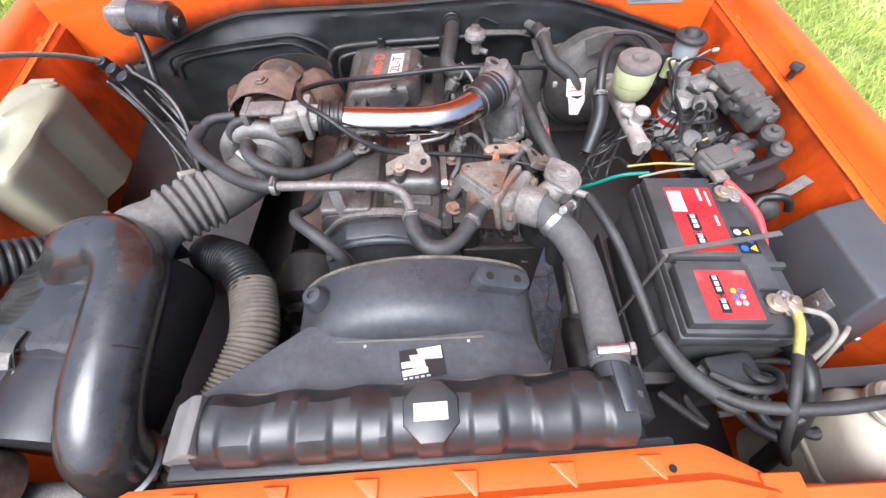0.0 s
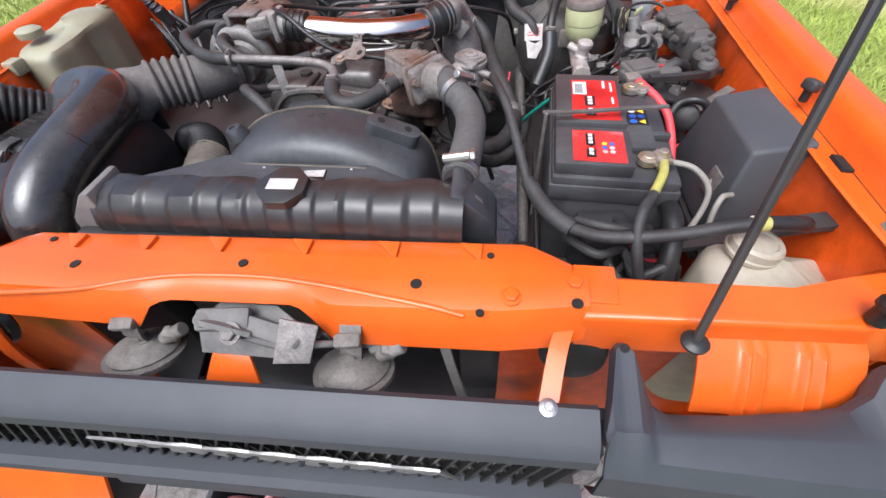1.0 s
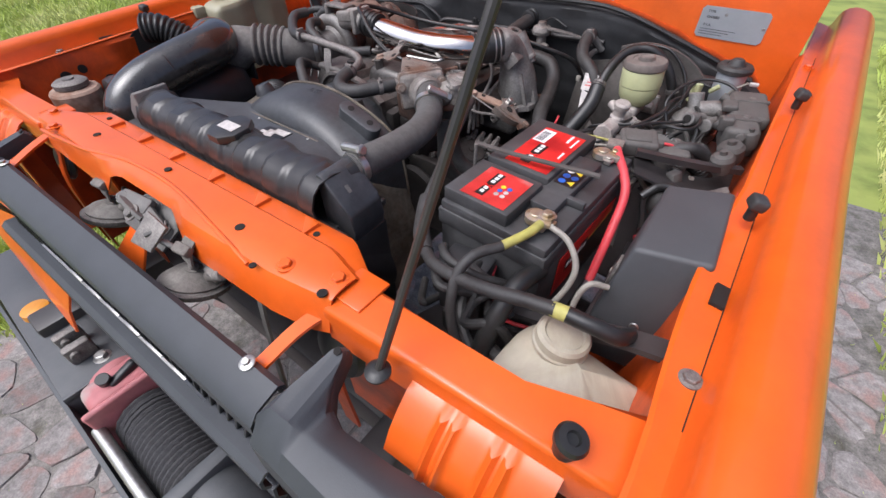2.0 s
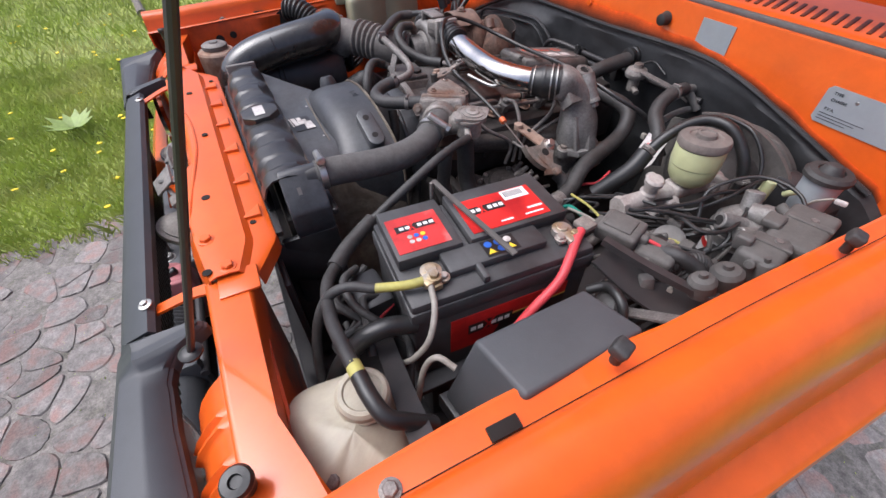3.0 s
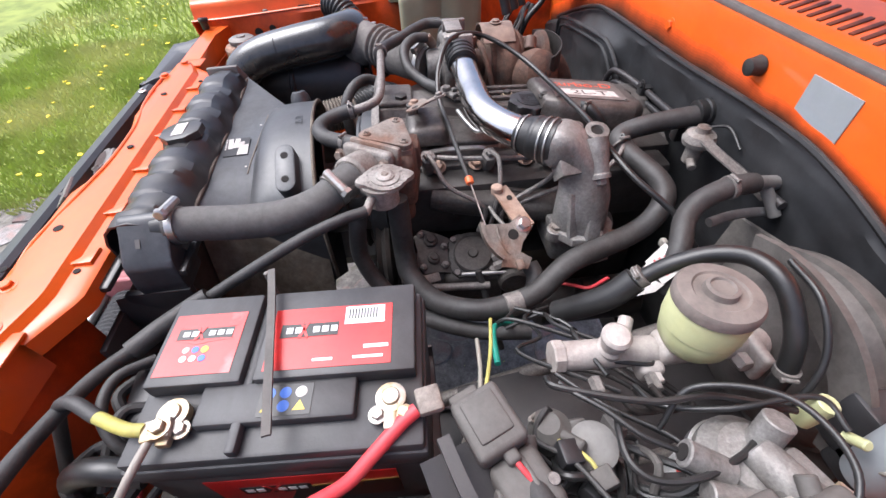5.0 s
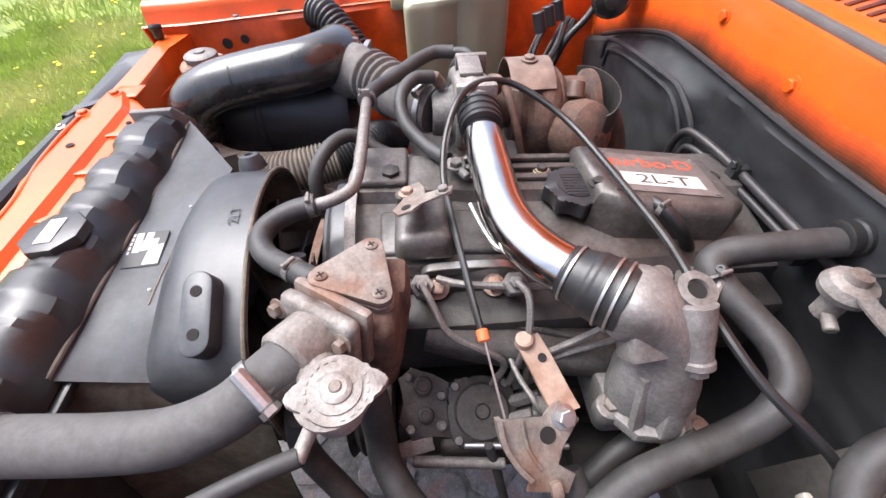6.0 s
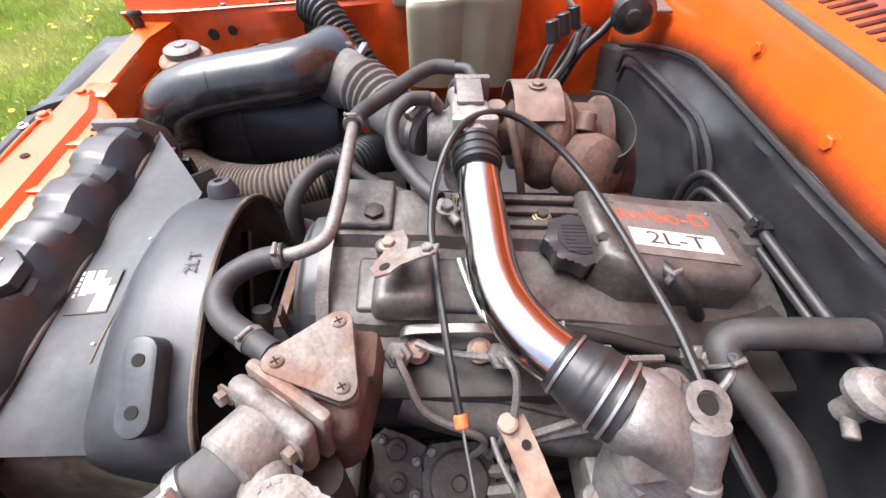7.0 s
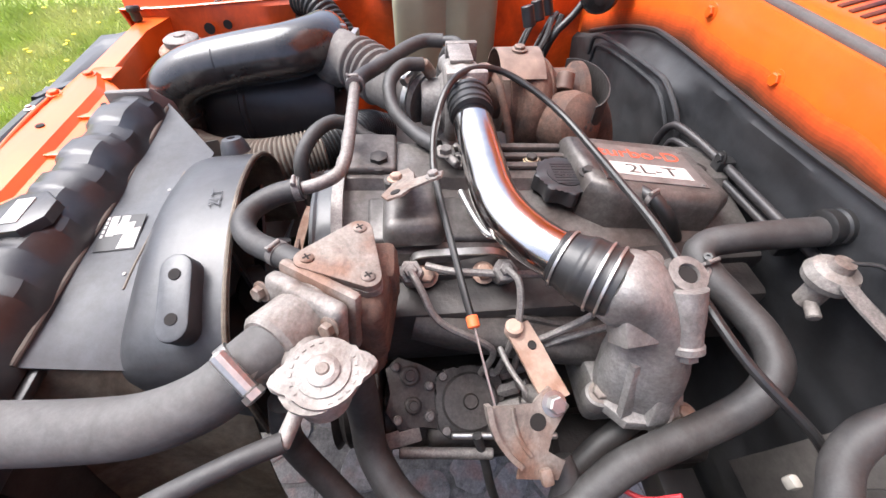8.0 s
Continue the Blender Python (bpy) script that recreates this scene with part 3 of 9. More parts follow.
for side, name in ((1, "fender"), (-1, "fender")):
    fp, ap = fender_profile(side), apron_profile()
    dx = 0.0 if side > 0 else 0.022

    def fpt(y, k, fp=fp, side=side, dx=dx):
        x, z = fp[k]
        wob = 0.012 * math.sin(min(1, max(0, (y - 0.02) / 0.4)) * math.pi) if side > 0 else 0.0
        return Vector((side * (x - dx - (wob if k < 3 else 0) + flare(side, y)), y, z + 0.018 * (y - 0.4)))

    def apt(y, k, ap=ap, side=side, dx=dx):
        x, z = ap[k]
        x += 0.006 * math.sin(y * 9.0 + k) if 1 < k else 0
        return Vector((side * (x - dx + flare(side, y)), y, z + 0.018 * (y - 0.4)))

    y0 = -0.075 + skew(side * 0.7)
    part(name, thicken(surface(fpt, frange(y0, 1.25, 30), list(range(len(fp)))), 0.0025), ORANGE, car, "glossy orange fender with raised inner gutter")
    part("inner_fender", thicken(surface(apt, frange(y0 + 0.03, 1.02, 34), list(range(len(ap)))), 0.0025), ORANGE_DULL, car)
    part("fender_front", prism([(x - dx if side > 0 else -(x - dx), z) for x, z in fp][::side], 0, 0.004, frame_of((0, y0 + 0.002, -0.009), (1, 0, 0), (0, 0, 1))), ORANGE, car)
    for sy in (0.10, 0.93):
        part("fender_bolt", hexbolt((side * (0.7165 - dx + flare(side, sy)), sy, 1.1325 + 0.018 * (sy - 0.4)), (0, 0, 1), 0.007, 0.006), STEEL_DULL if sy < 0.2 else ORANGE, car)
    part("slot", box((side * (0.716 - dx + flare(side, 0.211)), 0.211, 1.1300), (0.014, 0.032, 0.006), 0.001, rot=(0, side * 9, 0)), HOLE, car)
    part("seam", tube([(side * (0.7235 - dx + flare(side, y)), y, 1.1312 + 0.018 * (y - 0.4)) for y in frange(0.05, 1.0, 8)], 0.0006, 6), HOLE, car)

# Firewall, its black mat, the cowl with its vents.
part("firewall", prism(rect(-0.86, 0.62, 0.705, 1.262), 0, 0.02, frame_of((0, 1.025, 0), (1, 0, 0), (0, 0, 1)), bev=0.003), ORANGE, car)
TOP = [(-0.86, 0.99), (-0.70, 1.05), (-0.58, 1.10), (-0.45, 1.145), (-0.35, 1.160), (-0.05, 1.167), (0.21, 1.180), (0.33, 1.172), (0.48, 1.131), (0.645, 1.077), (0.70, 1.03)]


def mat_point(x, v):
    top = lerp_rows(TOP, x)
    z = 0.62 + (top - 0.62) * v
    bulge = 0.0
    if -0.66 < x < -0.22 and z < top - 0.02:
        bulge = 0.028 * min(1, (x + 0.66) / 0.05) * min(1, (-0.22 - x) / 0.06) * min(1, (top - 0.02 - z) / 0.03)
    wob = noise.noise(Vector((x * 7, z * 9, 0))) * 0.009 + noise.noise(Vector((x * 17, z * 30, 3))) * 0.004 + 0.0035 * abs(noise.noise(Vector((x * 30 + z * 12, z * 14 - x * 9, 7))))
    edge = 0.012 * (1 - min(1, (1 - v) / 0.03))
    return Vector((x, 0.992 - bulge + wob + edge, z))


part("firewall_mat", thicken(surface(mat_point, frange(-0.84, 0.69, 130), frange(0, 1, 60)), 0.004), INSUL, car, "black moulded firewall insulation mat")
for q in range(9):
    part("overspray_band", thicken(surface(lambda x, v, q=q: Vector((x, 1.0030 - 0.00005 * q, lerp_rows(TOP, x) - 0.004 + (0.0044 * q + 0.0045 * v) * lerp_rows([(-0.8, 1.2), (0.0, 1.0), (0.25, 0.5), (0.7, 0.4)], x) + 0.002 * math.sin(x * 33) + 0.0015 * math.sin(x * 71))), frange(-0.80, 0.66, 90), [0, 1]), 0.0001), OVERSPRAY[q], car, "black overspray fading into the orange paint")
part("pedal_plate", prism([(0.23, 0.78), (0.60, 0.78), (0.56, 1.06), (0.40, 1.085), (0.26, 1.05)], 0, 0.006, frame_of((0, 0.975, 0), (1, 0, 0), (0, 0, 1)), bev=0.002), BOOSTER, car, "dusty grey plate behind the brake booster")
part("mat_edge", tube([(x, 0.989, z + 0.001) for x, z in TOP[1:-1]], 0.0055, 8), RUBBER_DARK, car)
part("mat_ridge", tube([(-0.62, 0.962, 1.03), (-0.58, 0.96, 1.085), (-0.34, 0.962, 1.118), (-0.27, 0.968, 1.11), (-0.21, 0.975, 1.06), (-0.2, 0.98, 0.95)], 0.005, 8), INSUL, car)
part("mat_ridge", tube([(-0.60, 0.962, 1.02), (-0.565, 0.96, 1.07), (-0.35, 0.962, 1.10), (-0.285, 0.966, 1.092), (-0.235, 0.972, 1.05)], 0.004, 8), INSUL, car)
part("cowl_seal", box((-0.07, 1.020, 1.266), (1.52, 0.014, 0.012), 0.004), SEAL, car, "grey rubber hood seal strip")
part("cowl_top", thicken(surface(lambda x, k: Vector((x, [(1.026, 1.255), (1.032, 1.268), (1.045, 1.2735), (1.13, 1.287), (1.30, 1.30)][k][0], [(1.026, 1.255), (1.032, 1.268), (1.045, 1.2735), (1.13, 1.287), (1.30, 1.30)][k][1])), frange(-0.86, 0.74, 12), list(range(5))), 0.003), ORANGE, car)
# Slots are solid bars on the cowl, coloured as dark as their insides.
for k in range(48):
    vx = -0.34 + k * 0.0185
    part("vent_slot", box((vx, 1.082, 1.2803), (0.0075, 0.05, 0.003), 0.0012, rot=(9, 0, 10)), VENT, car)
for bx, bz in ((0.129, 1.222), (-0.305, 1.222), (-0.12, 1.20)):
    if bx > 0:
        part("rubber_stop", lathe([(0.013, 0), (0.015, 0.003), (0.0125, 0.012), (0.012, 0.02), (0.008, 0.022)], align((bx, 1.005, bz), (bx, 0, bz - 0.1))[0], 18), RUBBER, car)
    else:
        part("bolt", hexbolt((bx, 1.005, bz), (0, -1, 0), 0.009, 0.007), ORANGE, car)

# Open hood above, held by the rod.
hood_m = frame_of((0, 1.08, 1.315), (1, 0, 0), (0, -math.cos(radians(72)), math.sin(radians(72))))
hood = prism([(-0.70, 0.0), (0.70, 0.0), (0.70, 1.05), (0.60, 1.16), (-0.60, 1.16), (-0.70, 1.05)], -0.012, 0.012, hood_m, bev=0.006)
part("hood", hood, ORANGE, car, "raised orange hood")
for hx in (-0.45, 0.0, 0.45):
    part("hood_rib", prism(rect(hx - 0.05, 0.1, hx + 0.05, 1.05), 0.012, 0.03, hood_m, bev=0.01), ORANGE, car)

# Frame rails and cross member low in the bay.
for sx in (-1, 1):
    part("frame_rail", box((sx * 0.40, 0.45, 0.66), (0.075, 1.5, 0.13), 0.008), PAINT_BLACK, car)
part("cross_member", box((0, 0.06, 0.66), (0.8, 0.09, 0.10), 0.008), PAINT_BLACK, car)
part("cross_member", box((0, 0.95, 0.62), (0.8, 0.07, 0.08), 0.008), PAINT_BLACK, car)
for sx in (-1, 1):
    part("tyre", lathe([(0.20, -0.11), (0.33, -0.115), (0.36, -0.09), (0.37, 0), (0.36, 0.09), (0.33, 0.115), (0.20, 0.11)], pose(sx * 0.74, 0.42, 0.37, 0, 90, 0), 40), RUBBER_DARK, car)

# Plates on the firewall.
small_plate = part("small_plate", prism(rect(0.217, 1.185, 0.293, 1.245), 0, 0.0015, frame_of((0, 1.0045, 0), (1, 0.0, 0), (0, 0, 1))), PLATE_BLUE, car, "plain grey metal plate")
tp_m = frame_of((0.494, 1.0043, 1.208), (1, 0, 0), (0, 0, 1))
type_plate = part("type_plate", prism([(0.006, 0), (0.128, 0), (0.134, -0.006), (0.134, -0.056), (0.128, -0.062), (0.006, -0.062), (0, -0.056), (0, -0.006)], 0, 0.0015, tp_m), PLATE_BLUE, car, "grey metal type plate with dark print")
tx = tp_m @ pose(0, 0, 0.0018)
part("lettering", add(text_bm("TYPE", 0.0068, tx @ pose(0.020, -0.010, 0)), text_bm("CHASSIS", 0.0068, tx @ pose(0.026, -0.021, 0)), text_bm("P.V.A.", 0.0068, tx @ pose(0.020, -0.037, 0))), PRINT_BLACK, type_plate)
part("print_bar", add(*[prism(rect(0.008, -0.0452 - 0.005 * k, 0.08 - 0.012 * k, -0.0444 - 0.005 * k), 0, 0.0004, tx) for k in range(3)] , bmesh.new()), PRINT_BLACK, type_plate)
part("rivet", add(bmesh.new(), *[lathe([(0.003, 0), (0.002, 0.0015)], tx @ pose(x, y, 0), 10) for x, y in ((0.05, -0.013), (0.128, -0.03))]), STEEL, type_plate)

# Tray brace; dark filler panels, not real parts, added to close and darken the bay.
part("tray_brace", sweep(smooth_line([(0.425, 0.168, 0.985), (0.52, 0.158, 1.018), (0.60, 0.151, 1.050), (0.655, 0.146, 1.080), (0.708, 0.143, 1.098)], 6), [(-0.013, -0.004), (0.013, -0.004), (0.013, 0.004), (-0.013, 0.004)]), PAINT_BLACK, car, "black brace of the battery tray")
part("dark_filler_panel", prism([(-0.66, 0.46), (-0.40, 0.50), (-0.38, 0.98), (-0.80, 0.98), (-0.76, 0.62)], 0.872, 0.876, bev=0.001), PAINT_BLACK, car)
part("dark_filler_panel", prism([(-0.66, 0.05), (-0.16, 0.05), (-0.15, 1.03), (-0.74, 1.03)], 0.60, 0.624, bev=0.001), PAINT_BLACK, car)
part("dark_filler_panel", prism([(-0.62, -0.02), (-0.26, -0.02), (-0.40, 0.50), (-0.66, 0.46)], 0.74, 0.744, bev=0.001), PAINT_BLACK, car)
part("dark_filler_panel", prism([(0.36, 0.52), (0.66, 0.50), (0.66, 0.99), (0.30, 0.99)], 0.80, 0.804, bev=0.001), PAINT_BLACK, car)
part("dark_filler_panel", prism([(0.26, 0.02), (0.66, 0.02), (0.66, 0.50), (0.36, 0.52), (0.25, 0.22)], 0.70, 0.704, bev=0.001), PAINT_BLACK, car)
part("steering_shaft", rod((0.33, 0.98, 0.90), (0.36, 0.35, 0.70), 0.014, 14), STEEL_DULL, car)
part("steering_box", add(box((0.36, 0.32, 0.70), (0.09, 0.14, 0.12), 0.02, seg=3), rod((0.36, 0.26, 0.70), (0.36, 0.40, 0.72), 0.04, 18)), IRON, car)
# Pressed holes and the hose opening of the inner fender by the air filter.
for hx, hy, hz, r in ((-0.672, 0.075, 1.085, 0.012), (-0.680, 0.115, 1.09, 0.010), (-0.676, 0.16, 1.05, 0.014)):
    part("pressed_hole", lathe([(r, 0), (r, 0.0015)], align((hx, hy, hz), (hx + 1, hy, hz + 0.1))[0], 20), HOLE, car)
part("hose_opening", prism(disc_out(0.062, 28), 0, 0.002, align((-0.712, 0.30, 1.075), (0.3, 0.30, 1.16))[0]), HOLE, car)
# Black filler, no real part, so the gap beside the radiator looks dark.
part("dark_gap_filler", box((0.30, 0.058, 0.80), (0.12, 0.010, 0.46), 0.003, rot=(0, 0, 2.3)), PAINT_BLACK, car)

# ---------------------------------------------------------------- front end: grille, winch, bumper
grille = thing("front_grille", (0, -0.15, 0.8), "charcoal plastic front grille with a broken silver script emblem", "grille")


def bar(rows, x0, x1, n=10):
    return surface(lambda x, k: Vector((x, rows[k][0] + skew(x), rows[k][1])), frange(x0, x1, n), list(range(len(rows))))


top_rows = [(-0.122, 1.045), (-0.120, 1.066), (-0.127, 1.0725), (-0.156, 1.063), (-0.168, 1.049), (-0.170, 1.032), (-0.160, 1.026)]
for x0, x1 in ((-0.395, 0.398),):
    part("top_bar", thicken(bar(top_rows, x0, x1, 24), 0.004), GRILLE, grille)
low_rows = [(-0.166, 0.957), (-0.186, 0.958), (-0.195, 0.951), (-0.197, 0.935), (-0.190, 0.922)]
part("lower_bar", thicken(bar(low_rows, -0.395, 0.398, 24), 0.004), GRILLE, grille)
part("lower_lip", thicken(bar([(-0.172, 0.918), (-0.190, 0.914), (-0.194, 0.89), (-0.185, 0.872)], -0.18, 0.398, 24), 0.004), GRILLE, grille)
mesh_bm = bmesh.new()
for k in range(46):
    for d in (-1, 1):
        xa = -0.40 + k * 0.0175
        if not -0.39 < xa + d * 0.075 < 0.393:
            continue
        add(mesh_bm, sweep([Vector((xa, -0.178 + skew(xa), 0.86)), Vector((xa + d * 0.075, -0.158 + skew(xa), 1.03))], [(-0.0018, -0.004), (0.0018, -0.004), (0.0018, 0.004), (-0.0018, 0.004)]))
tagged(part("mesh_insert", mesh_bm, RUBBER_DARK, grille, "black diamond mesh grille insert"), kind="stuff")
EM = frame_of((0.0, -0.1715, 0), (1, 0.04, 0), (0, 0, 1))
emb = bmesh.new()
for k in range(7):
    ex, ez0, hh = -0.115 + 0.052 * k, 1.010 - 0.0030 * k, 0.030 + 0.004 * math.sin(k * 2.1) - (0.010 if k in (0, 6) else 0)
    add(emb, prism([(ex, ez0 - hh * 0.55), (ex + 0.014, ez0 - hh * 0.75), (ex + 0.024, ez0 - hh * 0.35), (ex + 0.036, ez0 - hh * 0.7), (ex + 0.047, ez0 - hh * 0.45), (ex + 0.050, ez0 + hh * 0.20), (ex + 0.030, ez0 + hh * 0.32), (ex + 0.010, ez0 + hh * 0.22)], 0, 0.003, EM, bev=0.0008))
add(emb, prism([(-0.150, 1.016), (-0.115, 1.008), (0.245, 0.988), (0.268, 0.966), (0.245, 0.996), (-0.110, 1.018)], 0.0005, 0.0032, EM))
part("script_emblem", emb, STEEL, grille, "worn silver script emblem, partly broken off")
part("emblem_gap", add(bmesh.new(), *[prism(disc_out(0.0055, 14, -0.090 + 0.104 * k, 1.002 - 0.006 * k), 0.0032, 0.0036, EM) for k in range(3)]), HOLE, grille)
RIM = [(0.403, -0.128), (0.410, -0.100), (0.418, -0.050), (0.422, -0.046), (0.430, -0.046), (0.435, -0.052), (0.443, -0.082), (0.452, -0.096), (0.468, -0.102), (0.53, -0.097), (0.60, -0.086), (0.632, -0.080), (0.652, -0.068),
       (0.667, -0.046), (0.674, -0.043), (0.686, -0.043), (0.694, -0.050), (0.712, -0.090), (0.735, -0.125), (0.757, -0.148)]
RIM_Z = [(0.403, 1.066), (0.418, 1.084), (0.434, 1.086), (0.452, 1.058), (0.475, 1.048), (0.60, 1.050), (0.64, 1.056), (0.667, 1.079), (0.690, 1.080), (0.712, 1.062), (0.757, 1.040)]
BEZEL_X = sorted(set(frange(0.403, 0.757, 40) + [x for x, y in RIM]))


def bezel_pt(sx, x, k):
    """Lamp surround: a rounded front band whose rim dips between two tabs that reach back to the panel."""
    yr, zr = lerp_rows(RIM, x), lerp_rows(RIM_Z, x)
    yc = min(-0.120 + 0.07 * (x - 0.46), yr - 0.007)
    zc = max(1.061 - 0.02 * max(0, x - 0.66) / 0.1, zr + 0.002 - 0.25 * max(0, yr - yc - 0.01))
    rows = [(yr + 0.003, zr - 0.016), (yr + 0.002, zr - 0.002), (yr - 0.003, zr + 0.002), (yc, zc), (yc - 0.006, zc + 0.0005), (min(-0.148, yc - 0.012), min(zc, 1.055)), (-0.161, 1.038), (-0.165, 0.985), (-0.152, 0.955)]
    rows = rows + [(y + 0.0035, z - 0.0045) for y, z in rows[::-1]] + rows[:1]
    y, z = rows[k]
    return Vector((sx * x, y + skew(sx * x) - skew(x), z))


for sx in (-1, 1):
    part("lamp_bezel", surface(lambda x, k, sx=sx: bezel_pt(sx, x, k), BEZEL_X, list(range(19))), GRILLE, grille)
    for tx, ty, tz in ((0.426, -0.052, 1.0885), (0.6805, -0.049, 1.083)):
        part("clip_hole", lathe([(0.0045, 0), (0.0045, 0.0008)], align((sx * tx, ty + (skew(sx * tx) - skew(tx)), tz), (sx * tx, ty - 0.3, tz + 0.6))[0], 14), HOLE, grille)
    part("seam_gap", box((sx * 0.400, -0.128 + skew(sx * 0.4) - 0.016, 1.030), (0.0025, 0.036, 0.055), 0.0005), HOLE, grille)
    lamp = part("headlight", lathe([(0.0, -0.02), (0.06, -0.012), (0.085, 0.0), (0.09, 0.012), (0.08, 0.016)], align((sx * 0.545, -0.135, 0.93), (sx * 0.545, 1, 0.93))[0], 32), LENS, grille, "round clear headlight glass")
    part("rim", lathe([(0.086, 0.0), (0.098, -0.006), (0.102, 0.004), (0.096, 0.012), (0.088, 0.012)], align((sx * 0.545, -0.135, 0.93), (sx * 0.545, 1, 0.93))[0], 32), CHROME, lamp)
    sc = align((sx * 0.350, -0.128 + skew(sx * 0.35), 1.0725), (sx * 0.350, -0.15, 1.3))[0]
    part("screw", add(lathe([(0.009, 0), (0.009, 0.0015), (0.006, 0.003)], sc, 16), lathe([(0.005, 0.003), (0.0045, 0.006)], sc, 6)), STEEL, grille, "bright screw with washer")

bumper = thing("steel_bumper", (0, -0.35, 0.55), "grey coated steel winch bumper", "bumper")
part("top_plate", prism([(-0.78, -0.32), (-0.16, -0.33), (-0.16, -0.20), (-0.78, -0.22)], 0.690, 0.70, bev=0.003), BUMPER, bumper)
part("top_plate", prism([(0.36, -0.24), (0.72, -0.22), (0.72, -0.16), (0.36, -0.16)], 0.690, 0.70, bev=0.003), BUMPER, bumper)
part("front_plate", prism(rect(-0.78, 0.50, 0.16, 0.69), 0, 0.008, frame_of((0, -0.33, 0), (1, 0, 0), (0, 0, 1)), bev=0.003), BUMPER, bumper)
part("winch_tray", box((0.05, -0.23, 0.56), (0.46, 0.20, 0.01), 0.003), PAINT_BLACK, bumper)
part("back_plate", box((0.05, -0.13, 0.66), (0.46, 0.01, 0.18), 0.003), PAINT_BLACK, bumper)
part("side_plate", box((-0.165, -0.24, 0.63), (0.01, 0.18, 0.15), 0.003), BUMPER, bumper)
for bx in (-0.24, -0.29):
    part("tow_lug", add(box((bx, -0.26, 0.722), (0.022, 0.05, 0.045), 0.006), rod((bx - 0.02, -0.27, 0.728), (bx + 0.02, -0.27, 0.728), 0.009)), STEEL_DULL, bumper)
part("marker_lamp", lathe([(0.03, 0), (0.028, 0.015), (0.012, 0.02)], pose(-0.46, -0.28, 0.70), 20), AMBER, bumper, "small round amber lamp")
part("bolt", hexbolt((-0.21, -0.24, 0.70), (0, 0, 1), 0.012, 0.012), STEEL, bumper)

winch = thing("winch", (0.05, -0.23, 0.57), "faded red electric winch with dark rope on its drum", "winch")
drum_z, drum_y = 0.695, -0.235
part("gear_housing", add(box((-0.105, drum_y, drum_z), (0.075, 0.125, 0.15), 0.022, seg=4), lathe([(0.055, 0), (0.06, 0.006), (0.06, 0.03), (0.05, 0.036)], align((-0.135, drum_y, drum_z), (-0.2, drum_y, drum_z))[0], 28)), PINK, winch, "faded pinkish red gear housing")
part("end_plate", box((-0.058, drum_y, drum_z + 0.01), (0.014, 0.145, 0.15), 0.01, seg=3), PINK, winch)
drum = part("drum", rod((-0.05, drum_y, drum_z), (0.165, drum_y, drum_z), 0.042, 28), PAINT_BLACK, winch)
rope_pts = []
for k in range(18 * 16 + 1):
    a = 2 * math.pi * k / 16
    rope_pts.append(Vector((-0.043 + 0.0118 * k / 16, drum_y + 0.054 * math.cos(a), drum_z + 0.054 * math.sin(a))))
part("rope", sweep(rope_pts, ring(0.0062, 7)), ROPE, winch, "dark grey rope wound on the drum")
part("motor", add(rod((0.175, drum_y, drum_z), (0.34, drum_y, drum_z), 0.062, 28, 0.006), box((0.18, drum_y, drum_z), (0.03, 0.14, 0.15), 0.01)), BUMPER, winch)
part("tie_bar", rod((-0.06, -0.305, 0.73), (0.20, -0.305, 0.73), 0.011), STEEL, winch, "bright steel tie bar")
part("tie_bar", rod((-0.06, -0.165, 0.735), (0.20, -0.165, 0.735), 0.010), PAINT_BLACK, winch)
part("terminal", add(rod((0.215, -0.26, 0.725), (0.215, -0.26, 0.76), 0.009), rod((0.20, -0.26, 0.75), (0.24, -0.27, 0.752), 0.010)), BRASS, winch, "brass cable terminal")
part("terminal_plate", box((0.23, -0.25, 0.728), (0.06, 0.05, 0.004), 0.001, rot=(0, 0, 12)), WHITE, winch)
part("lever", add(box((-0.098, -0.222, 0.772), (0.018, 0.055, 0.020), 0.006, rot=(12, 0, 8), seg=3), rod((-0.11, -0.25, 0.765), (-0.10, -0.25, 0.79), 0.012, 16)), BLACK, winch)
part("rating_plate", box((-0.125, -0.2985, 0.70), (0.05, 0.003, 0.030), 0.001), PRINT_BLACK, winch)

winch.location += Vector((0.022, -0.004, -0.018))

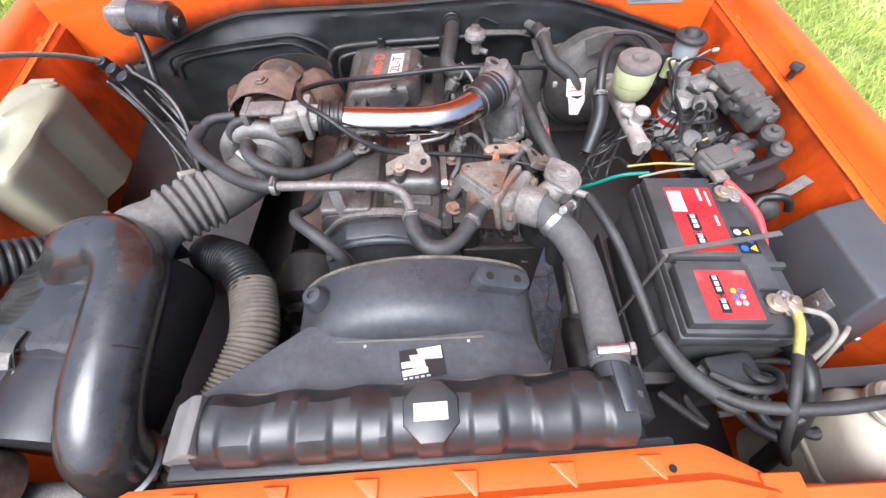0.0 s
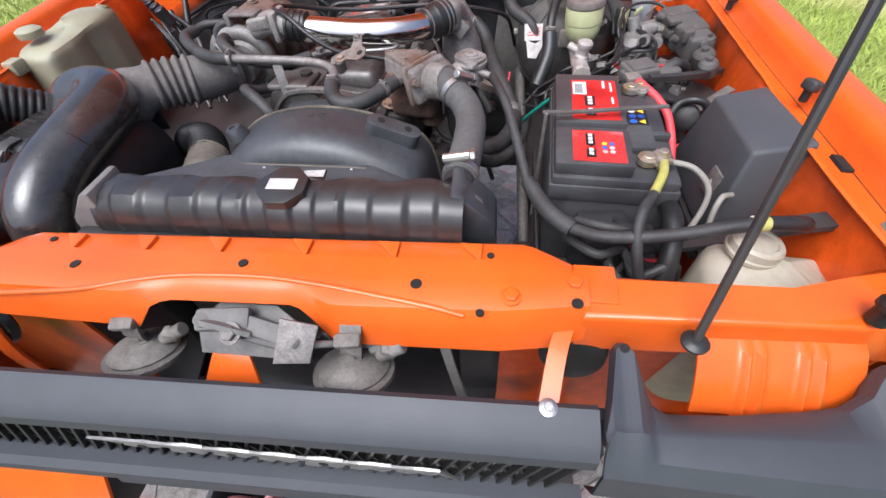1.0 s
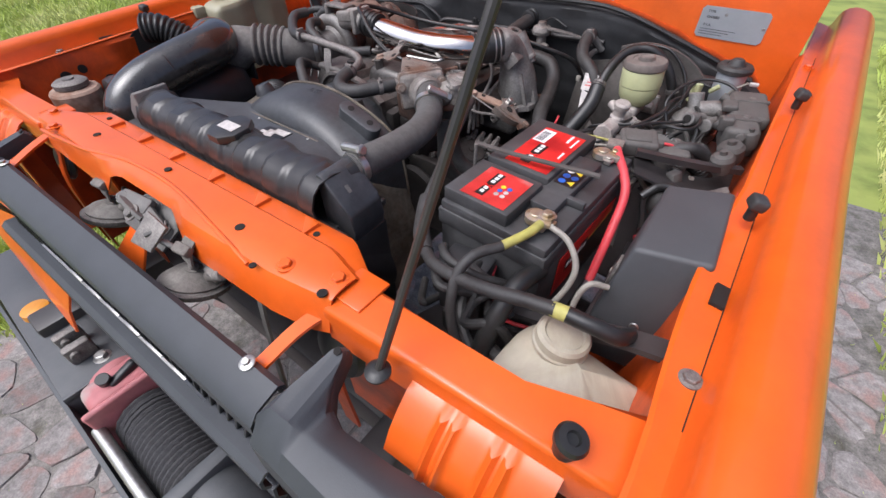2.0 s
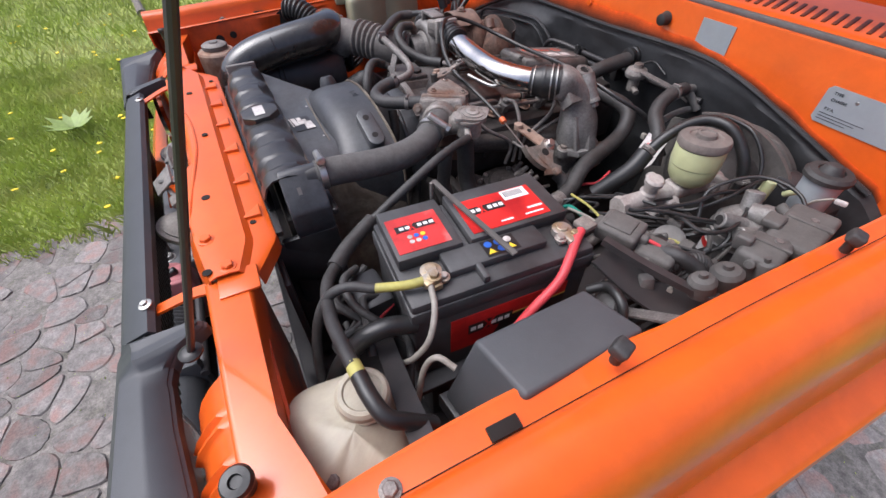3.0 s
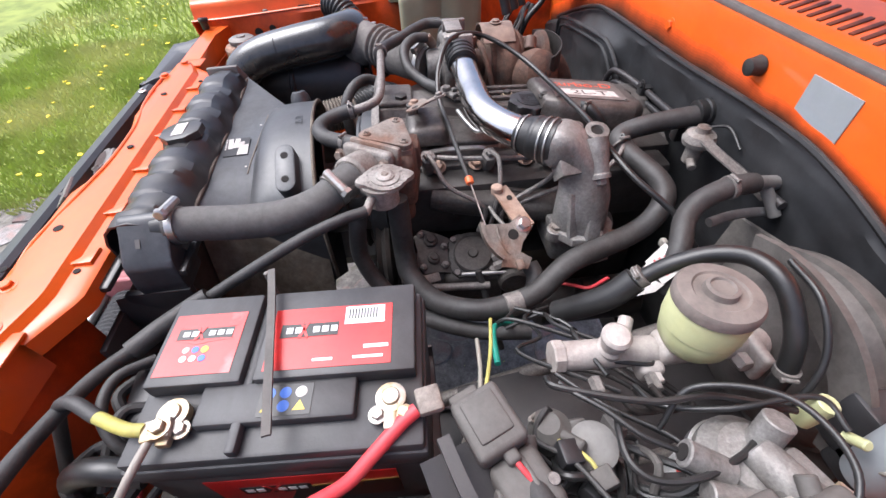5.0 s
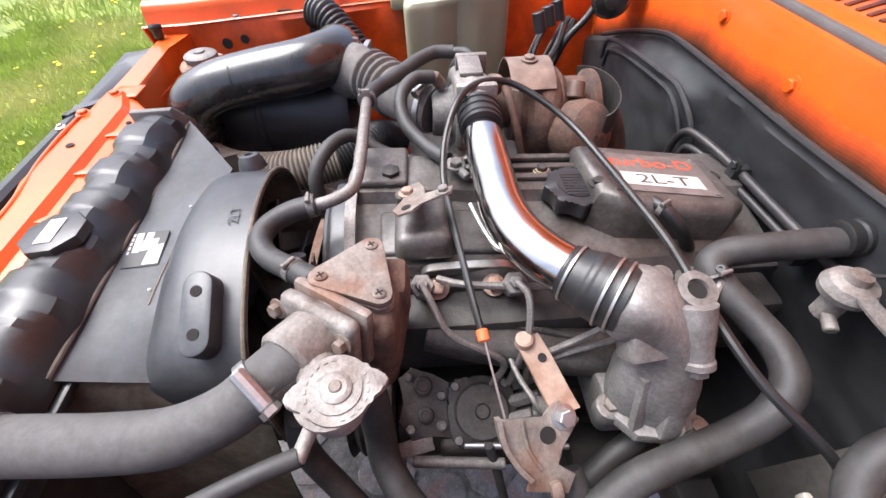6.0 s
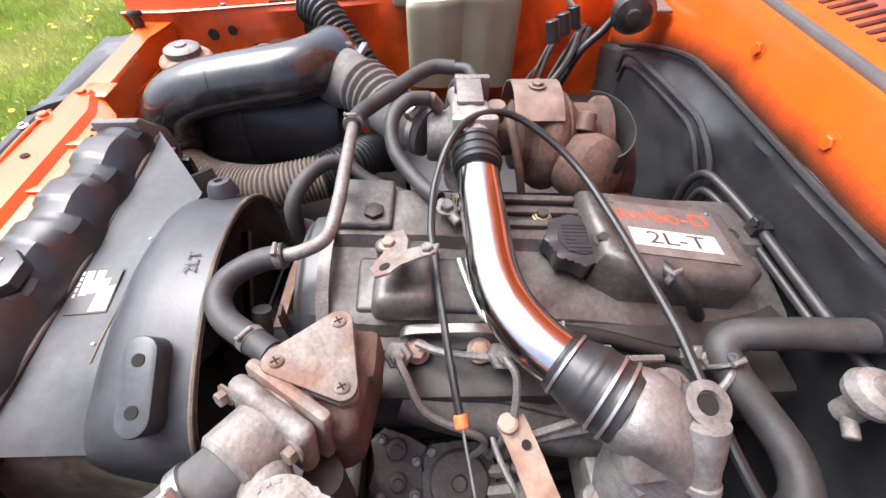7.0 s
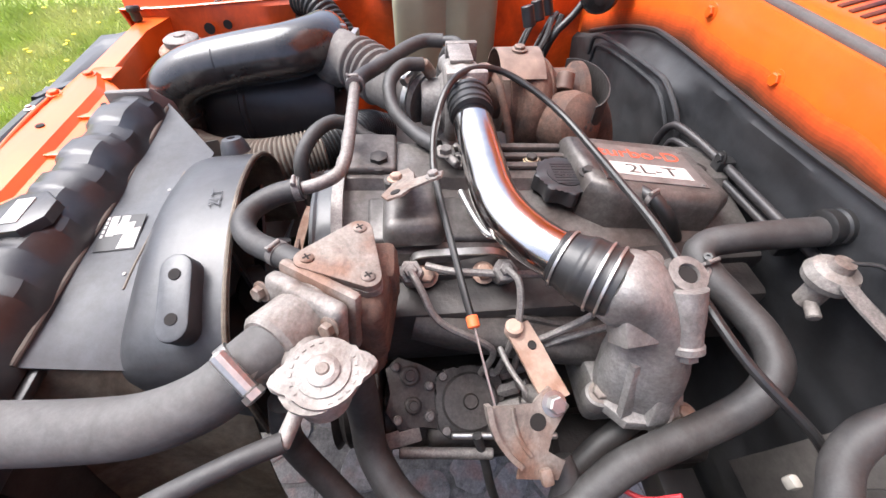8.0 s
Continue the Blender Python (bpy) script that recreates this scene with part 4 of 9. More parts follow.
for hx, hy, hz in ((-0.150, -0.072, 1.010), (0.134, -0.074, 1.022)):
    horn = thing("horn", (hx, hy, hz - 0.03), "dusty round disc horn on a bracket behind the grille", "horn", "pair of horns")
    m = frame_of((hx, hy, hz), (1, 0, 0), (0, 0.93, -0.36))
    part("disc", lathe([(0.0, -0.018), (0.026, -0.016), (0.036, -0.012), (0.042, -0.006), (0.0435, -0.003), (0.0425, -0.001), (0.0440, 0.001), (0.0430, 0.004), (0.0405, 0.005), (0.0410, 0.008), (0.0370, 0.010), (0.0340, 0.014), (0.0250, 0.018), (0.014, 0.021), (0.0, 0.022)], m, 40), HORN, horn)
    part("rim", lathe([(0.042, -0.005), (0.0475, -0.004), (0.048, -0.001), (0.0475, 0.003), (0.042, 0.004)], m, 32), STEEL_DULL, horn, "pale crimped rim")
    part("nut", hexbolt((hx, hy + 0.008, hz + 0.020), (0, 0.36, 0.93), 0.009, 0.010), HORN, horn)
    part("bracket", add(strip([(hx, hy + 0.006, hz + 0.026), (hx + 0.004, hy + 0.004, hz + 0.040), (hx + 0.006, hy + 0.012, hz + 0.062), (hx + 0.005, hy + 0.03, hz + 0.075)], 0.024, 0.003), box((hx + 0.004, hy + 0.006, hz + 0.060), (0.030, 0.016, 0.012), 0.004, rot=(20, 0, 8)), rod((hx + 0.03, hy + 0.012, hz + 0.02), (hx + 0.06, hy + 0.02, hz + 0.035), 0.009, 12), box((hx + 0.042, hy + 0.016, hz + 0.026), (0.02, 0.016, 0.022), 0.005, rot=(10, 20, 0))), HORN, horn)
    part("wire", tube([(hx - 0.03, hy + 0.03, hz - 0.005), (hx - 0.05, hy + 0.04, hz + 0.01), (hx - 0.07, hy + 0.05, hz - 0.02)], 0.003, 8), RUBBER_DARK, horn)

latch = thing("hood_latch", (0.03, -0.075, 1.05), "greasy grey hood latch under the support notch", "latch")
part("plate", prism([(-0.060, -0.030), (0.052, -0.034), (0.062, 0.004), (0.030, 0.028), (-0.040, 0.030), (-0.068, 0.006)], 0, 0.004, pose(0.012, -0.052, 1.062, 38, 0, 3), bev=0.001), GREASE, latch)
part("hook", strip([(-0.045, -0.040, 1.060), (-0.040, -0.058, 1.084), (-0.022, -0.066, 1.093), (0.006, -0.068, 1.088), (0.022, -0.066, 1.078)], 0.016, 0.006), GREASE, latch)
part("jaw", add(box((-0.010, -0.058, 1.088), (0.060, 0.026, 0.014), 0.005, rot=(25, 6, 12)), box((0.035, -0.060, 1.076), (0.050, 0.022, 0.012), 0.004, rot=(25, 14, -6)), rod((-0.036, -0.062, 1.080), (-0.028, -0.066, 1.098), 0.009)), GREASE, latch)
part("pivot_bolt", hexbolt((0.004, -0.073, 1.085), (0, -0.5, 0.8), 0.009, 0.007), STEEL_DULL, latch)
part("lever", strip([(0.010, -0.066, 1.074), (0.045, -0.070, 1.068), (0.075, -0.078, 1.080), (0.092, -0.082, 1.098)], 0.014, 0.004), GREASE, latch)
part("striker_plate", prism([(-0.020, -0.024), (0.018, -0.022), (0.024, 0.018), (-0.016, 0.024)], 0, 0.004, pose(0.086, -0.080, 1.094, 42, 10, 8), bev=0.001), STEEL_DULL, latch, "pale worn striker plate")
part("spring", tube([(0.060 + 0.006 * math.cos(k * 1.2), -0.058 + 0.006 * math.sin(k * 1.2), 1.045 + 0.0022 * k) for k in range(18)], 0.0016, 6, 3), STEEL_DULL, latch)
part("release_cable", tube([(0.10, -0.078, 1.085), (0.125, -0.066, 1.07), (0.145, -0.055, 1.05), (0.17, -0.045, 1.045), (0.21, -0.03, 1.05)], 0.004), GREASE, latch)
part("cable_guide", add(box((0.160, -0.050, 1.038), (0.022, 0.018, 0.034), 0.006, rot=(20, 0, 20)), rod((0.15, -0.055, 1.055), (0.185, -0.04, 1.056), 0.006)), GREASE, latch)
part("tongue", prism([(-0.040, -0.03), (0.040, -0.03), (0.022, 0.022), (0.004, 0.030), (-0.022, 0.026)], 0, 0.004, pose(-0.012, -0.090, 1.024, 48, 0, 4), bev=0.001), ORANGE, latch, "orange painted steel tongue")
part("strut", strip([(0.232, -0.030, 1.060), (0.250, -0.052, 0.98), (0.285, -0.085, 0.84)], 0.012, 0.004), GREASE, latch)

prop = thing("hood_prop_rod", (0.487, -0.044, 1.115), "thin black rod propping up the hood", "prop rod")
d = Vector((0.034, 0.10, 0.27)).normalized()
foot = Vector((0.485, -0.050, 1.107))
end = foot + d * 1.02
part("rod", tube([foot, foot + d * 0.3, foot + d * 0.7, end], 0.0042, 10), PAINT_BLACK, prop)
part("grommet", lathe([(0.008, 0), (0.0128, 0.001), (0.013, 0.004), (0.009, 0.007), (0.005, 0.008)], pose(0.485, -0.050, 1.105), 20), RUBBER_DARK, prop, "round rubber grommet")
for sx, sy in ((1, -0.012), (-1, -0.062)):
    stop = thing("rubber_stop", (sx * 0.655, sy, 1.116), "round black rubber hood stop on a stud", "rubber stop", "hood stops")
    part("stud", rod((sx * 0.655, sy, 1.11), (sx * 0.655, sy, 1.13), 0.010), RUBBER_DARK, stop)
    part("cap", lathe([(0.009, 0), (0.0135, 0.003), (0.0142, 0.009), (0.012, 0.013), (0.006, 0.0135), (0.005, 0.010)], pose(sx * 0.655, sy, 1.126, 0, sx * 12, 0), 24), RUBBER_DARK, stop)
for sx, sy in ((0.714, 0.338), (0.724, 0.698), (-0.755, 0.338)):
    stop = thing("rubber_stop", (sx, sy, 1.15), "black rubber hood stop on the fender gutter", "rubber stop", "fender hood stops")
    part("stem", rod((sx, sy, 1.145), (sx, sy, 1.166), 0.006), RUBBER_DARK, stop)
    part("head", box((sx, sy, 1.169), (0.018, 0.021, 0.015), 0.004, rot=(0, 15, 20), seg=3), RUBBER, stop)

# ---------------------------------------------------------------- cooling
rad = thing("radiator", (0.01, 0.11, 0.70), "black radiator with moulded plastic top tank", "radiator")


def tank_pt(x, k):
    rows = [(0.066, 1.093), (0.068, 1.112), (0.076, 1.132), (0.088, 1.1425), (0.108, 1.1465), (0.127, 1.1435), (0.140, 1.133), (0.149, 1.112), (0.154, 1.090)]
    y, z = rows[k]
    e = min(1.0, (0.258 - abs(x - 0.004)) / 0.012)
    z -= (1 - max(0, e)) * 0.006
    if 1 <= k <= 4:
        # Pressed rectangular lumps along the front shoulder, unevenly spaced.
        w = (x * 14.2 + 0.25 + 0.12 * math.sin(x * 19)) % 1.0
        lump = max(0.0, min(1.0, (0.34 - abs(w - 0.5)) / 0.15))
        lump = lump * lump * (3 - 2 * lump)
        z += (0.0032 * lump - 0.002) * (0.6 if k in (1, 4) else 1)
        y -= 0.0045 * lump * (0.5 if k == 4 else 1)
    if 5 <= k <= 7:
        # Scallops down the rear side.
        y += 0.004 * math.sin(x * 72) * (1 if k == 6 else 0.6)
    z += 0.0012 * math.sin(x * 61 + 0.4 * k)
    return Vector((x, y + skew(x) * (0.35 + 0.06 * k), z))


tk = surface(tank_pt, frange(-0.254, 0.250, 280), list(range(9)))
part("top_tank", thicken(tk, 0.003), TANK_BLACK, rad, "black moulded plastic top tank with pressed bumps")
END = [(0.232, 1.048), (0.289, 1.048), (0.291, 1.070), (0.289, 1.098), (0.283, 1.106), (0.249, 1.144), (0.242, 1.149), (0.232, 1.149)]
for sx, y0, y1, mt in ((1, 0.090, 0.152, SHROUD), (-1, 0.078, 0.142, DUSTED)):
    eb = prism([(sx * x, z) for x, z in END][::sx], -(y1 - y0) / 2, (y1 - y0) / 2, frame_of((-0.012 if sx < 0 else 0, (y0 + y1) / 2, 0), (1, 0.03, 0), (0, 0, 1)))
    bmesh.ops.bevel(eb, geom=eb.edges[:], offset=0.0035, segments=2, affect='EDGES', profile=0.5)
    part("end_block", eb, mt, rad, "sloping end block of the tank")
part("block_hole", prism(rect(-0.003, -0.006, 0.003, 0.006), 0, 0.0008, frame_of((0.2665, 0.122, 1.1248), (0, 1, 0), (-0.7, 0, 0.72))), SEAL, rad)
part("tank_rail", add(box((0.006, 0.066, 1.086), (0.600, 0.020, 0.010), 0.004, rot=(0, 0, 0.8)), box((0.008, 0.156, 1.083), (0.56, 0.012, 0.012), 0.004, rot=(0, 0, 2.0))), TANK_BLACK, rad, "crimped rim of the tank")
part("rim_seam", box((0.006, 0.0575, 1.0775), (0.600, 0.010, 0.008), 0.003, rot=(0, 0, 0.8)), PAINT_BLACK, rad)
part("core", box((0.008, 0.112, 0.89), (0.50, 0.055, 0.36), 0.003, rot=(0, 0, 1.2)), IRON, rad)
for ex in (-0.285, 0.285):
    part("side_plate", box((ex, 0.112 + skew(ex) * 0.5, 0.87), (0.012, 0.09, 0.37), 0.003), BLACK, rad)
part("side_fold", surface(lambda y, v: Vector((0.292 + 0.008 * math.sin(v * 14 + y * 30), y, 0.74 + 0.31 * v)), frange(0.06, 0.16, 10), frange(0, 1, 24)), BLACK, rad)
hexo = [(0.034 * math.cos(math.radians(22.5 + 45 * k)) * 1.0, 0.036 * math.sin(math.radians(22.5 + 45 * k))) for k in range(8)]
pad = part("filler_pad", prism(hexo, 0, 0.012, pose(0.017, 0.107, 1.139, 4, 0, 2), bev=0.003), TANK_BLACK, rad)
part("sticker", prism(rect(-0.019, -0.009, 0.019, 0.010), 0, 0.0006, pose(0.017, 0.105, 1.1513, 4, 0, 2)), PLATE_WHITE, pad, "worn white paper sticker")
part("outlet", lathe([(0.021, 0), (0.021, 0.03), (0.0225, 0.032), (0.0225, 0.036)], align((0.238, 0.140, 1.126), (0.240, 0.24, 1.130))[0], 24), TANK_BLACK, rad)

shroud = thing("fan_shroud", (0.0, 0.25, 0.72), "dusty black plastic fan shroud with a domed top and 2LT moulding", "fan shroud")
HOOP = smooth_line([(-0.194, 0, 0.93), (-0.190, 0, 1.02), (-0.180, 0, 1.060), (-0.152, 0, 1.096), (-0.108, 0, 1.122), (-0.05, 0, 1.135), (0.0, 0, 1.136), (0.052, 0, 1.128), (0.106, 0, 1.110), (0.146, 0, 1.088), (0.166, 0, 1.062), (0.176, 0, 1.015), (0.184, 0, 0.93)], 8)
BASE = 1.096


def dome(i, k, inset=0.0):
    """The hoop of the shroud, rising steeply from the flat panel and running straight back to its open edge."""
    y, g = [(0.206, -0.10), (0.211, 0.0), (0.215, 0.30), (0.222, 0.60), (0.233, 0.82), (0.250, 0.94), (0.270, 0.985), (0.296, 1.0), (0.319, 1.0)][k]
    p = HOOP[i]
    z = p.z if p.z < BASE - 0.05 else p.z - (p.z - (BASE - 0.05)) * (1 - g) * (0.0 if p.z < BASE - 0.05 else min(1.0, (p.z - BASE + 0.05) / 0.03)) * 0.55
    return Vector((p.x * (0.955 + 0.045 * g) * (1 - inset) + 0.002, y + 0.06 * p.x * k / 8 + (0.003 if inset else 0), z - 0.06 * inset))


part("dome_lining", surface(lambda i, k: dome(i, k, 0.03), list(range(len(HOOP))), list(range(9))), SHROUD_DIRTY, shroud, "dust-caked inside of the shroud")
part("dome", thicken(surface(dome, list(range(len(HOOP))), list(range(9))), 0.003), SHROUD, shroud)
part("edge_lip", sweep([p * 1.0 + Vector((0.002, 0.319 + 0.06 * p.x, 0.001)) for p in HOOP], ring(0.0028, 8)), SHROUD_DIRTY, shroud, "pale worn rear lip of the shroud")


def panel_pt(u, k):
    """Flat top panel, wide along the radiator and narrow at the hoop."""
    f = k / 5
    x = (-0.274 + 0.118 * f) * (1 - u) + (0.172 - 0.010 * f) * u
    z = 1.101 - 0.004 * f + 0.012 * (1 - u) ** 3 * (1 - f) + 0.0012 * math.sin(x * 40)
    return Vector((x, 0.147 + 0.088 * f + skew(x) * (1 - f) * 0.8, z - f * max(0.0, x - 0.095) * 0.55))


part("panel", thicken(surface(panel_pt, frange(0, 1, 28), list(range(6))), 0.003), PANEL, shroud)
part("skirt", prism([(-0.275, 0.70), (0.22, 0.70), (0.185, 0.98), (0.140, 1.05), (0.095, 1.090), (-0.19, 1.090), (-0.265, 1.05)], -0.004, 0.004, frame_of((0, 0.196, 0), (1, 0.03, 0), (0, 0, 1))), SHROUD, shroud)
def wall_pt(y, v):
    """Right-hand wall of the shroud, curling down from the edge of the flat panel."""
    f = min(1.0, max(0.0, (y - 0.147) / 0.088))
    return Vector((0.166 - 0.010 * f + 0.075 * (1 - v) ** 0.7 + 0.003 * math.sin(y * 40 + v * 5), y, 0.80 + (0.299 - 0.004 * f - f * 0.062 * 0.55) * v - 0.03 * v * max(0, (y - 0.235) / 0.09)))


part("side_wall", thicken(surface(wall_pt, frange(0.147, 0.325, 16), frange(0, 1, 14)), 0.003), SHROUD_DIRTY, shroud, "mud-stained side wall of the shroud")
part("dirt_line", tube([(-0.262, 0.140, 1.113), (-0.12, 0.144, 1.104), (0.0, 0.149, 1.1035), (0.08, 0.152, 1.1035), (0.172, 0.155, 1.103)], 0.0030, 8), RUBBER_TAN, shroud, "line of dried mud along the radiator tank")
part("dirt_line", tube([(-0.172, 0.2105, 1.0985), (-0.05, 0.2105, 1.0998), (0.05, 0.2110, 1.0990), (0.088, 0.2122, 1.0975)], 0.0016, 6), RUBBER_TAN, shroud, "pale dirt in the crease of the hoop")
for rx, ry in ((-0.148, 0.2035), (-0.128, 0.2035), (-0.072, 0.2035), (0.068, 0.206)):
    part("rivet_pip", lathe([(0.0022, 0), (0.0018, 0.001), (0, 0.0012)], pose(rx, ry, 1.0995), 8), PLATE_WHITE, shroud)
lm = frame_of((0.0055, 0.1775, 1.1018), (1, 0.13, -0.01), (-0.10, 1, -0.06))
lab = part("label", prism(rect(-0.029, -0.0205, 0.029, 0.0205), 0, 0.0008, lm), PRINT_BLACK, shroud, "silver foil label, half worn off")
part("foil", add(prism([(-0.002, 0.004), (0.027, 0.002), (0.027, 0.0195), (-0.006, 0.0195)], 0.0008, 0.0012, lm), prism([(-0.014, -0.006), (0.004, -0.006), (0.002, 0.012), (-0.016, 0.012)], 0.0008, 0.00115, lm), prism(rect(-0.0275, -0.0045, -0.006, 0.004), 0.0008, 0.0011, lm)), PLATE_WHITE, lab)
part("foil", add(prism([(-0.0275, -0.0155), (0.006, -0.0145), (0.006, -0.0065), (-0.0275, -0.0075)], 0.0008, 0.0012, lm), *[prism(rect(-0.027 + 0.0075 * q, -0.0198, -0.022 + 0.0075 * q, -0.0172), 0.0008, 0.0012, lm) for q in range(5)]), PLATE_WHITE, lab)
bp0, bp1 = Vector((0.101, 0.286, 1.136)), Vector((0.145, 0.289, 1.118))
nrm = Vector((0.40, 0, 0.9))
bm_m = frame_of((bp0 + bp1) / 2 - nrm.normalized() * 0.008, bp1 - bp0, (0.1, 1, 0))
ov = [(0.028 + 0.016 * math.cos(a), 0.016 * math.sin(a)) for a in frange(-math.pi / 2, math.pi / 2, 8)] + [(-0.028 + 0.016 * math.cos(a), 0.016 * math.sin(a)) for a in frange(math.pi / 2, 3 * math.pi / 2, 8)]
boss = part("mount_boss", prism(ov, -0.022, 0.007, bm_m, bev=0.003), SHROUD, shroud)
for q in (-0.022, 0.022):
    part("bolt_hole", lathe([(0.006, 0), (0.006, 0.0008)], bm_m @ pose(q, 0, 0.0072), 14), HOLE, boss)
part("boss", lathe([(0.02, -0.012), (0.017, 0.0), (0.013, 0.007), (0.006, 0.008), (0.005, 0.004)], align((-0.146, 0.272, 1.118), (-0.18, 0.262, 1.25))[0], 20), SHROUD, shroud)
lt = Vector((-0.006, 0.296, 1.1385))
part("moulded_lettering", text_bm("2LT", 0.018, frame_of(lt, (-1, -0.06, 0.02), (0.06, -1, 0)), 0.0003), PANEL, shroud, "moulded 2LT lettering")

fan = thing("cooling_fan", (0.0, 0.30, 0.94), "dark plastic cooling fan inside the shroud", "fan")
part("hub", rod((0.003, 0.27, 0.945), (0.003, 0.40, 0.945), 0.055, 24, 0.008), IRON, fan)
for k in range(7):
    a = 2 * math.pi * k / 7 + 0.3
    m = Matrix.Translation((0.003, 0.29, 0.945)) @ Matrix.Rotation(a, 4, 'Y') @ pose(0.105, 0, 0, 32, 0, 0)
    part("blade", prism(rect(-0.062, -0.035, 0.062, 0.035), -0.002, 0.002, m @ pose(0, 0, 0, 90, 0, 0), bev=0.001), RUBBER_DARK, fan)

hose = thing("radiator_hose", (0.24, 0.26, 1.10), "thick dusty black upper radiator hose with steel clamps", "hose")
part("hose", tube([(0.238, 0.156, 1.127), (0.240, 0.19, 1.127), (0.242, 0.255, 1.123), (0.240, 0.31, 1.124), (0.226, 0.352, 1.129), (0.205, 0.378, 1.136), (0.192, 0.395, 1.141), (0.186, 0.402, 1.142)], 0.0235, 20), HOSE_GREY, hose)
clamp((0.239, 0.166, 1.127), (0.03, 1, 0), 0.0238, hose, side=(-0.2, 0, 1))
clamp((0.208, 0.374, 1.136), (-0.7, 0.8, 0.2), 0.0238, hose, side=(0.5, 0.3, 1))

therm = thing("thermostat_housing", (0.15, 0.43, 1.08), "pale cast aluminium thermostat housing with filler neck, rust stained", "thermostat housing")
TN = frame_of((0.1137, 0.4547, 1.160), (0.055, 0.004, -0.004), (-0.0065, 0.049, -0.005)) @ Matrix.Diagonal((0.84, 0.95, 1.0, 1.0))
t_out = []
for cx, cy, a0 in ((-0.036, 0.014, 100), (0.032, 0.020, -10), (0.004, -0.036, 215)):
    for a in frange(a0, a0 + 115 if a0 != 215 else a0 + 110, 5):
        t_out.append((cx + 0.013 * math.cos(radians(a)), cy + 0.013 * math.sin(radians(a))))
ctr = (sum(p[0] for p in t_out) / len(t_out), sum(p[1] for p in t_out) / len(t_out))
t_out.sort(key=lambda p: math.atan2(p[1] - ctr[1], p[0] - ctr[0]))
cov = part("cover_plate", prism(t_out, -0.004, 0.004, TN, bev=0.0015), RUST_PLATE, therm, "triangular cover plate with three screws, rust stained")
for cx, cy in ((-0.036, 0.014), (0.032, 0.020), (0.004, -0.036)):
    part("screw", lathe([(0.0068, 0.004), (0.0068, 0.0055), (0.005, 0.0066), (0, 0.0068)], TN @ pose(cx, cy, 0), 16), RUST_PLATE, cov)
    part("screw_slot", add(prism(rect(-0.0042, -0.0008, 0.0042, 0.0008), 0.0064, 0.0071, TN @ pose(cx, cy, 0, 0, 0, 30)), prism(rect(-0.0008, -0.0042, 0.0008, 0.0042), 0.0064, 0.0071, TN @ pose(cx, cy, 0, 0, 0, 30))), HOLE, cov)
part("cover_base", prism([(x * 1.03, y * 1.03) for x, y in t_out], -0.03, -0.0045, TN, bev=0.002), ALU_PALE, therm)
part("block", add(box((0.125, 0.455, 1.10), (0.085, 0.075, 0.085), 0.012, rot=(0, 0, -8), seg=3), box((0.10, 0.475, 1.115), (0.05, 0.05, 0.05), 0.01), rod((0.15, 0.46, 1.03), (0.15, 0.46, 1.08), 0.022, 20)), RUST, therm, "rusty housing body")
part("neck", add(rod((0.135, 0.435, 1.125), (0.195, 0.395, 1.142), 0.031, 24, 0.004), box((0.158, 0.420, 1.135), (0.018, 0.085, 0.062), 0.008, rot=(0, -12, -33), seg=3), rod((0.19, 0.40, 1.14), (0.214, 0.368, 1.134), 0.0225, 20)), ALU_PALE, therm)
part("flange", box((0.146, 0.430, 1.132), (0.012, 0.088, 0.068), 0.006, rot=(0, -12, -33)), RUST_PLATE, therm)
for fx, fy, fz in ((0.183, 0.445, 1.150), (0.139, 0.380, 1.147)):
    part("bolt", hexbolt((fx, fy, fz), (0.7, -0.5, 0.3), 0.007, 0.008), RUST_PLATE, therm)
part("filler_neck", add(rod((0.185, 0.415, 1.128), (0.229, 0.440, 1.150), 0.020, 20), lathe([(0.022, 0), (0.022, 0.028), (0.028, 0.030), (0.028, 0.034)], pose(0.230, 0.441, 1.125), 24)), ALU_PALE, therm)
cap_m = pose(0.228, 0.447, 1.157, 4, 3, 100)
cap_out = []
for k in range(48):
    a = 2 * math.pi * k / 48
    r = 0.0275 + 0.0125 * max(0, math.cos(2 * a)) ** 5 * (1 if math.cos(a) ** 2 > 0.5 else 0)
    cap_out.append((r * math.cos(a), r * math.sin(a)))
fc = part("filler_cap", add(prism(cap_out, 0, 0.007, cap_m, bev=0.002), lathe([(0.020, 0.007), (0.020, 0.0085), (0.0125, 0.009), (0.0125, 0.0105), (0.009, 0.0125), (0.0085, 0.0125), (0.0, 0.0115)], cap_m, 24)), ALU_PALE, therm, "aluminium pressure cap with two ears")
for k in list(range(0, 8)) + list(range(11, 18)):
    part("letter_bar", prism(rect(-0.0016, -0.0012, 0.0016, 0.0012), 0.0070, 0.0078, cap_m @ pose(0, 0, 0, 0, 0, k * 17) @ pose(0, 0.0237, 0)), ALU_PALE, fc)
part("rivet", lathe([(0.006, 0.0115), (0.004, 0.0135)], cap_m, 12), RUST_PLATE, fc)
part("overflow_nipple", rod((0.24, 0.43, 1.146), (0.272, 0.418, 1.140), 0.006), ALU_PALE, therm)
part("outlet_pipe", rod((0.115, 0.425, 1.138), (0.092, 0.392, 1.137), 0.011, 16), STEEL_DULL, therm)

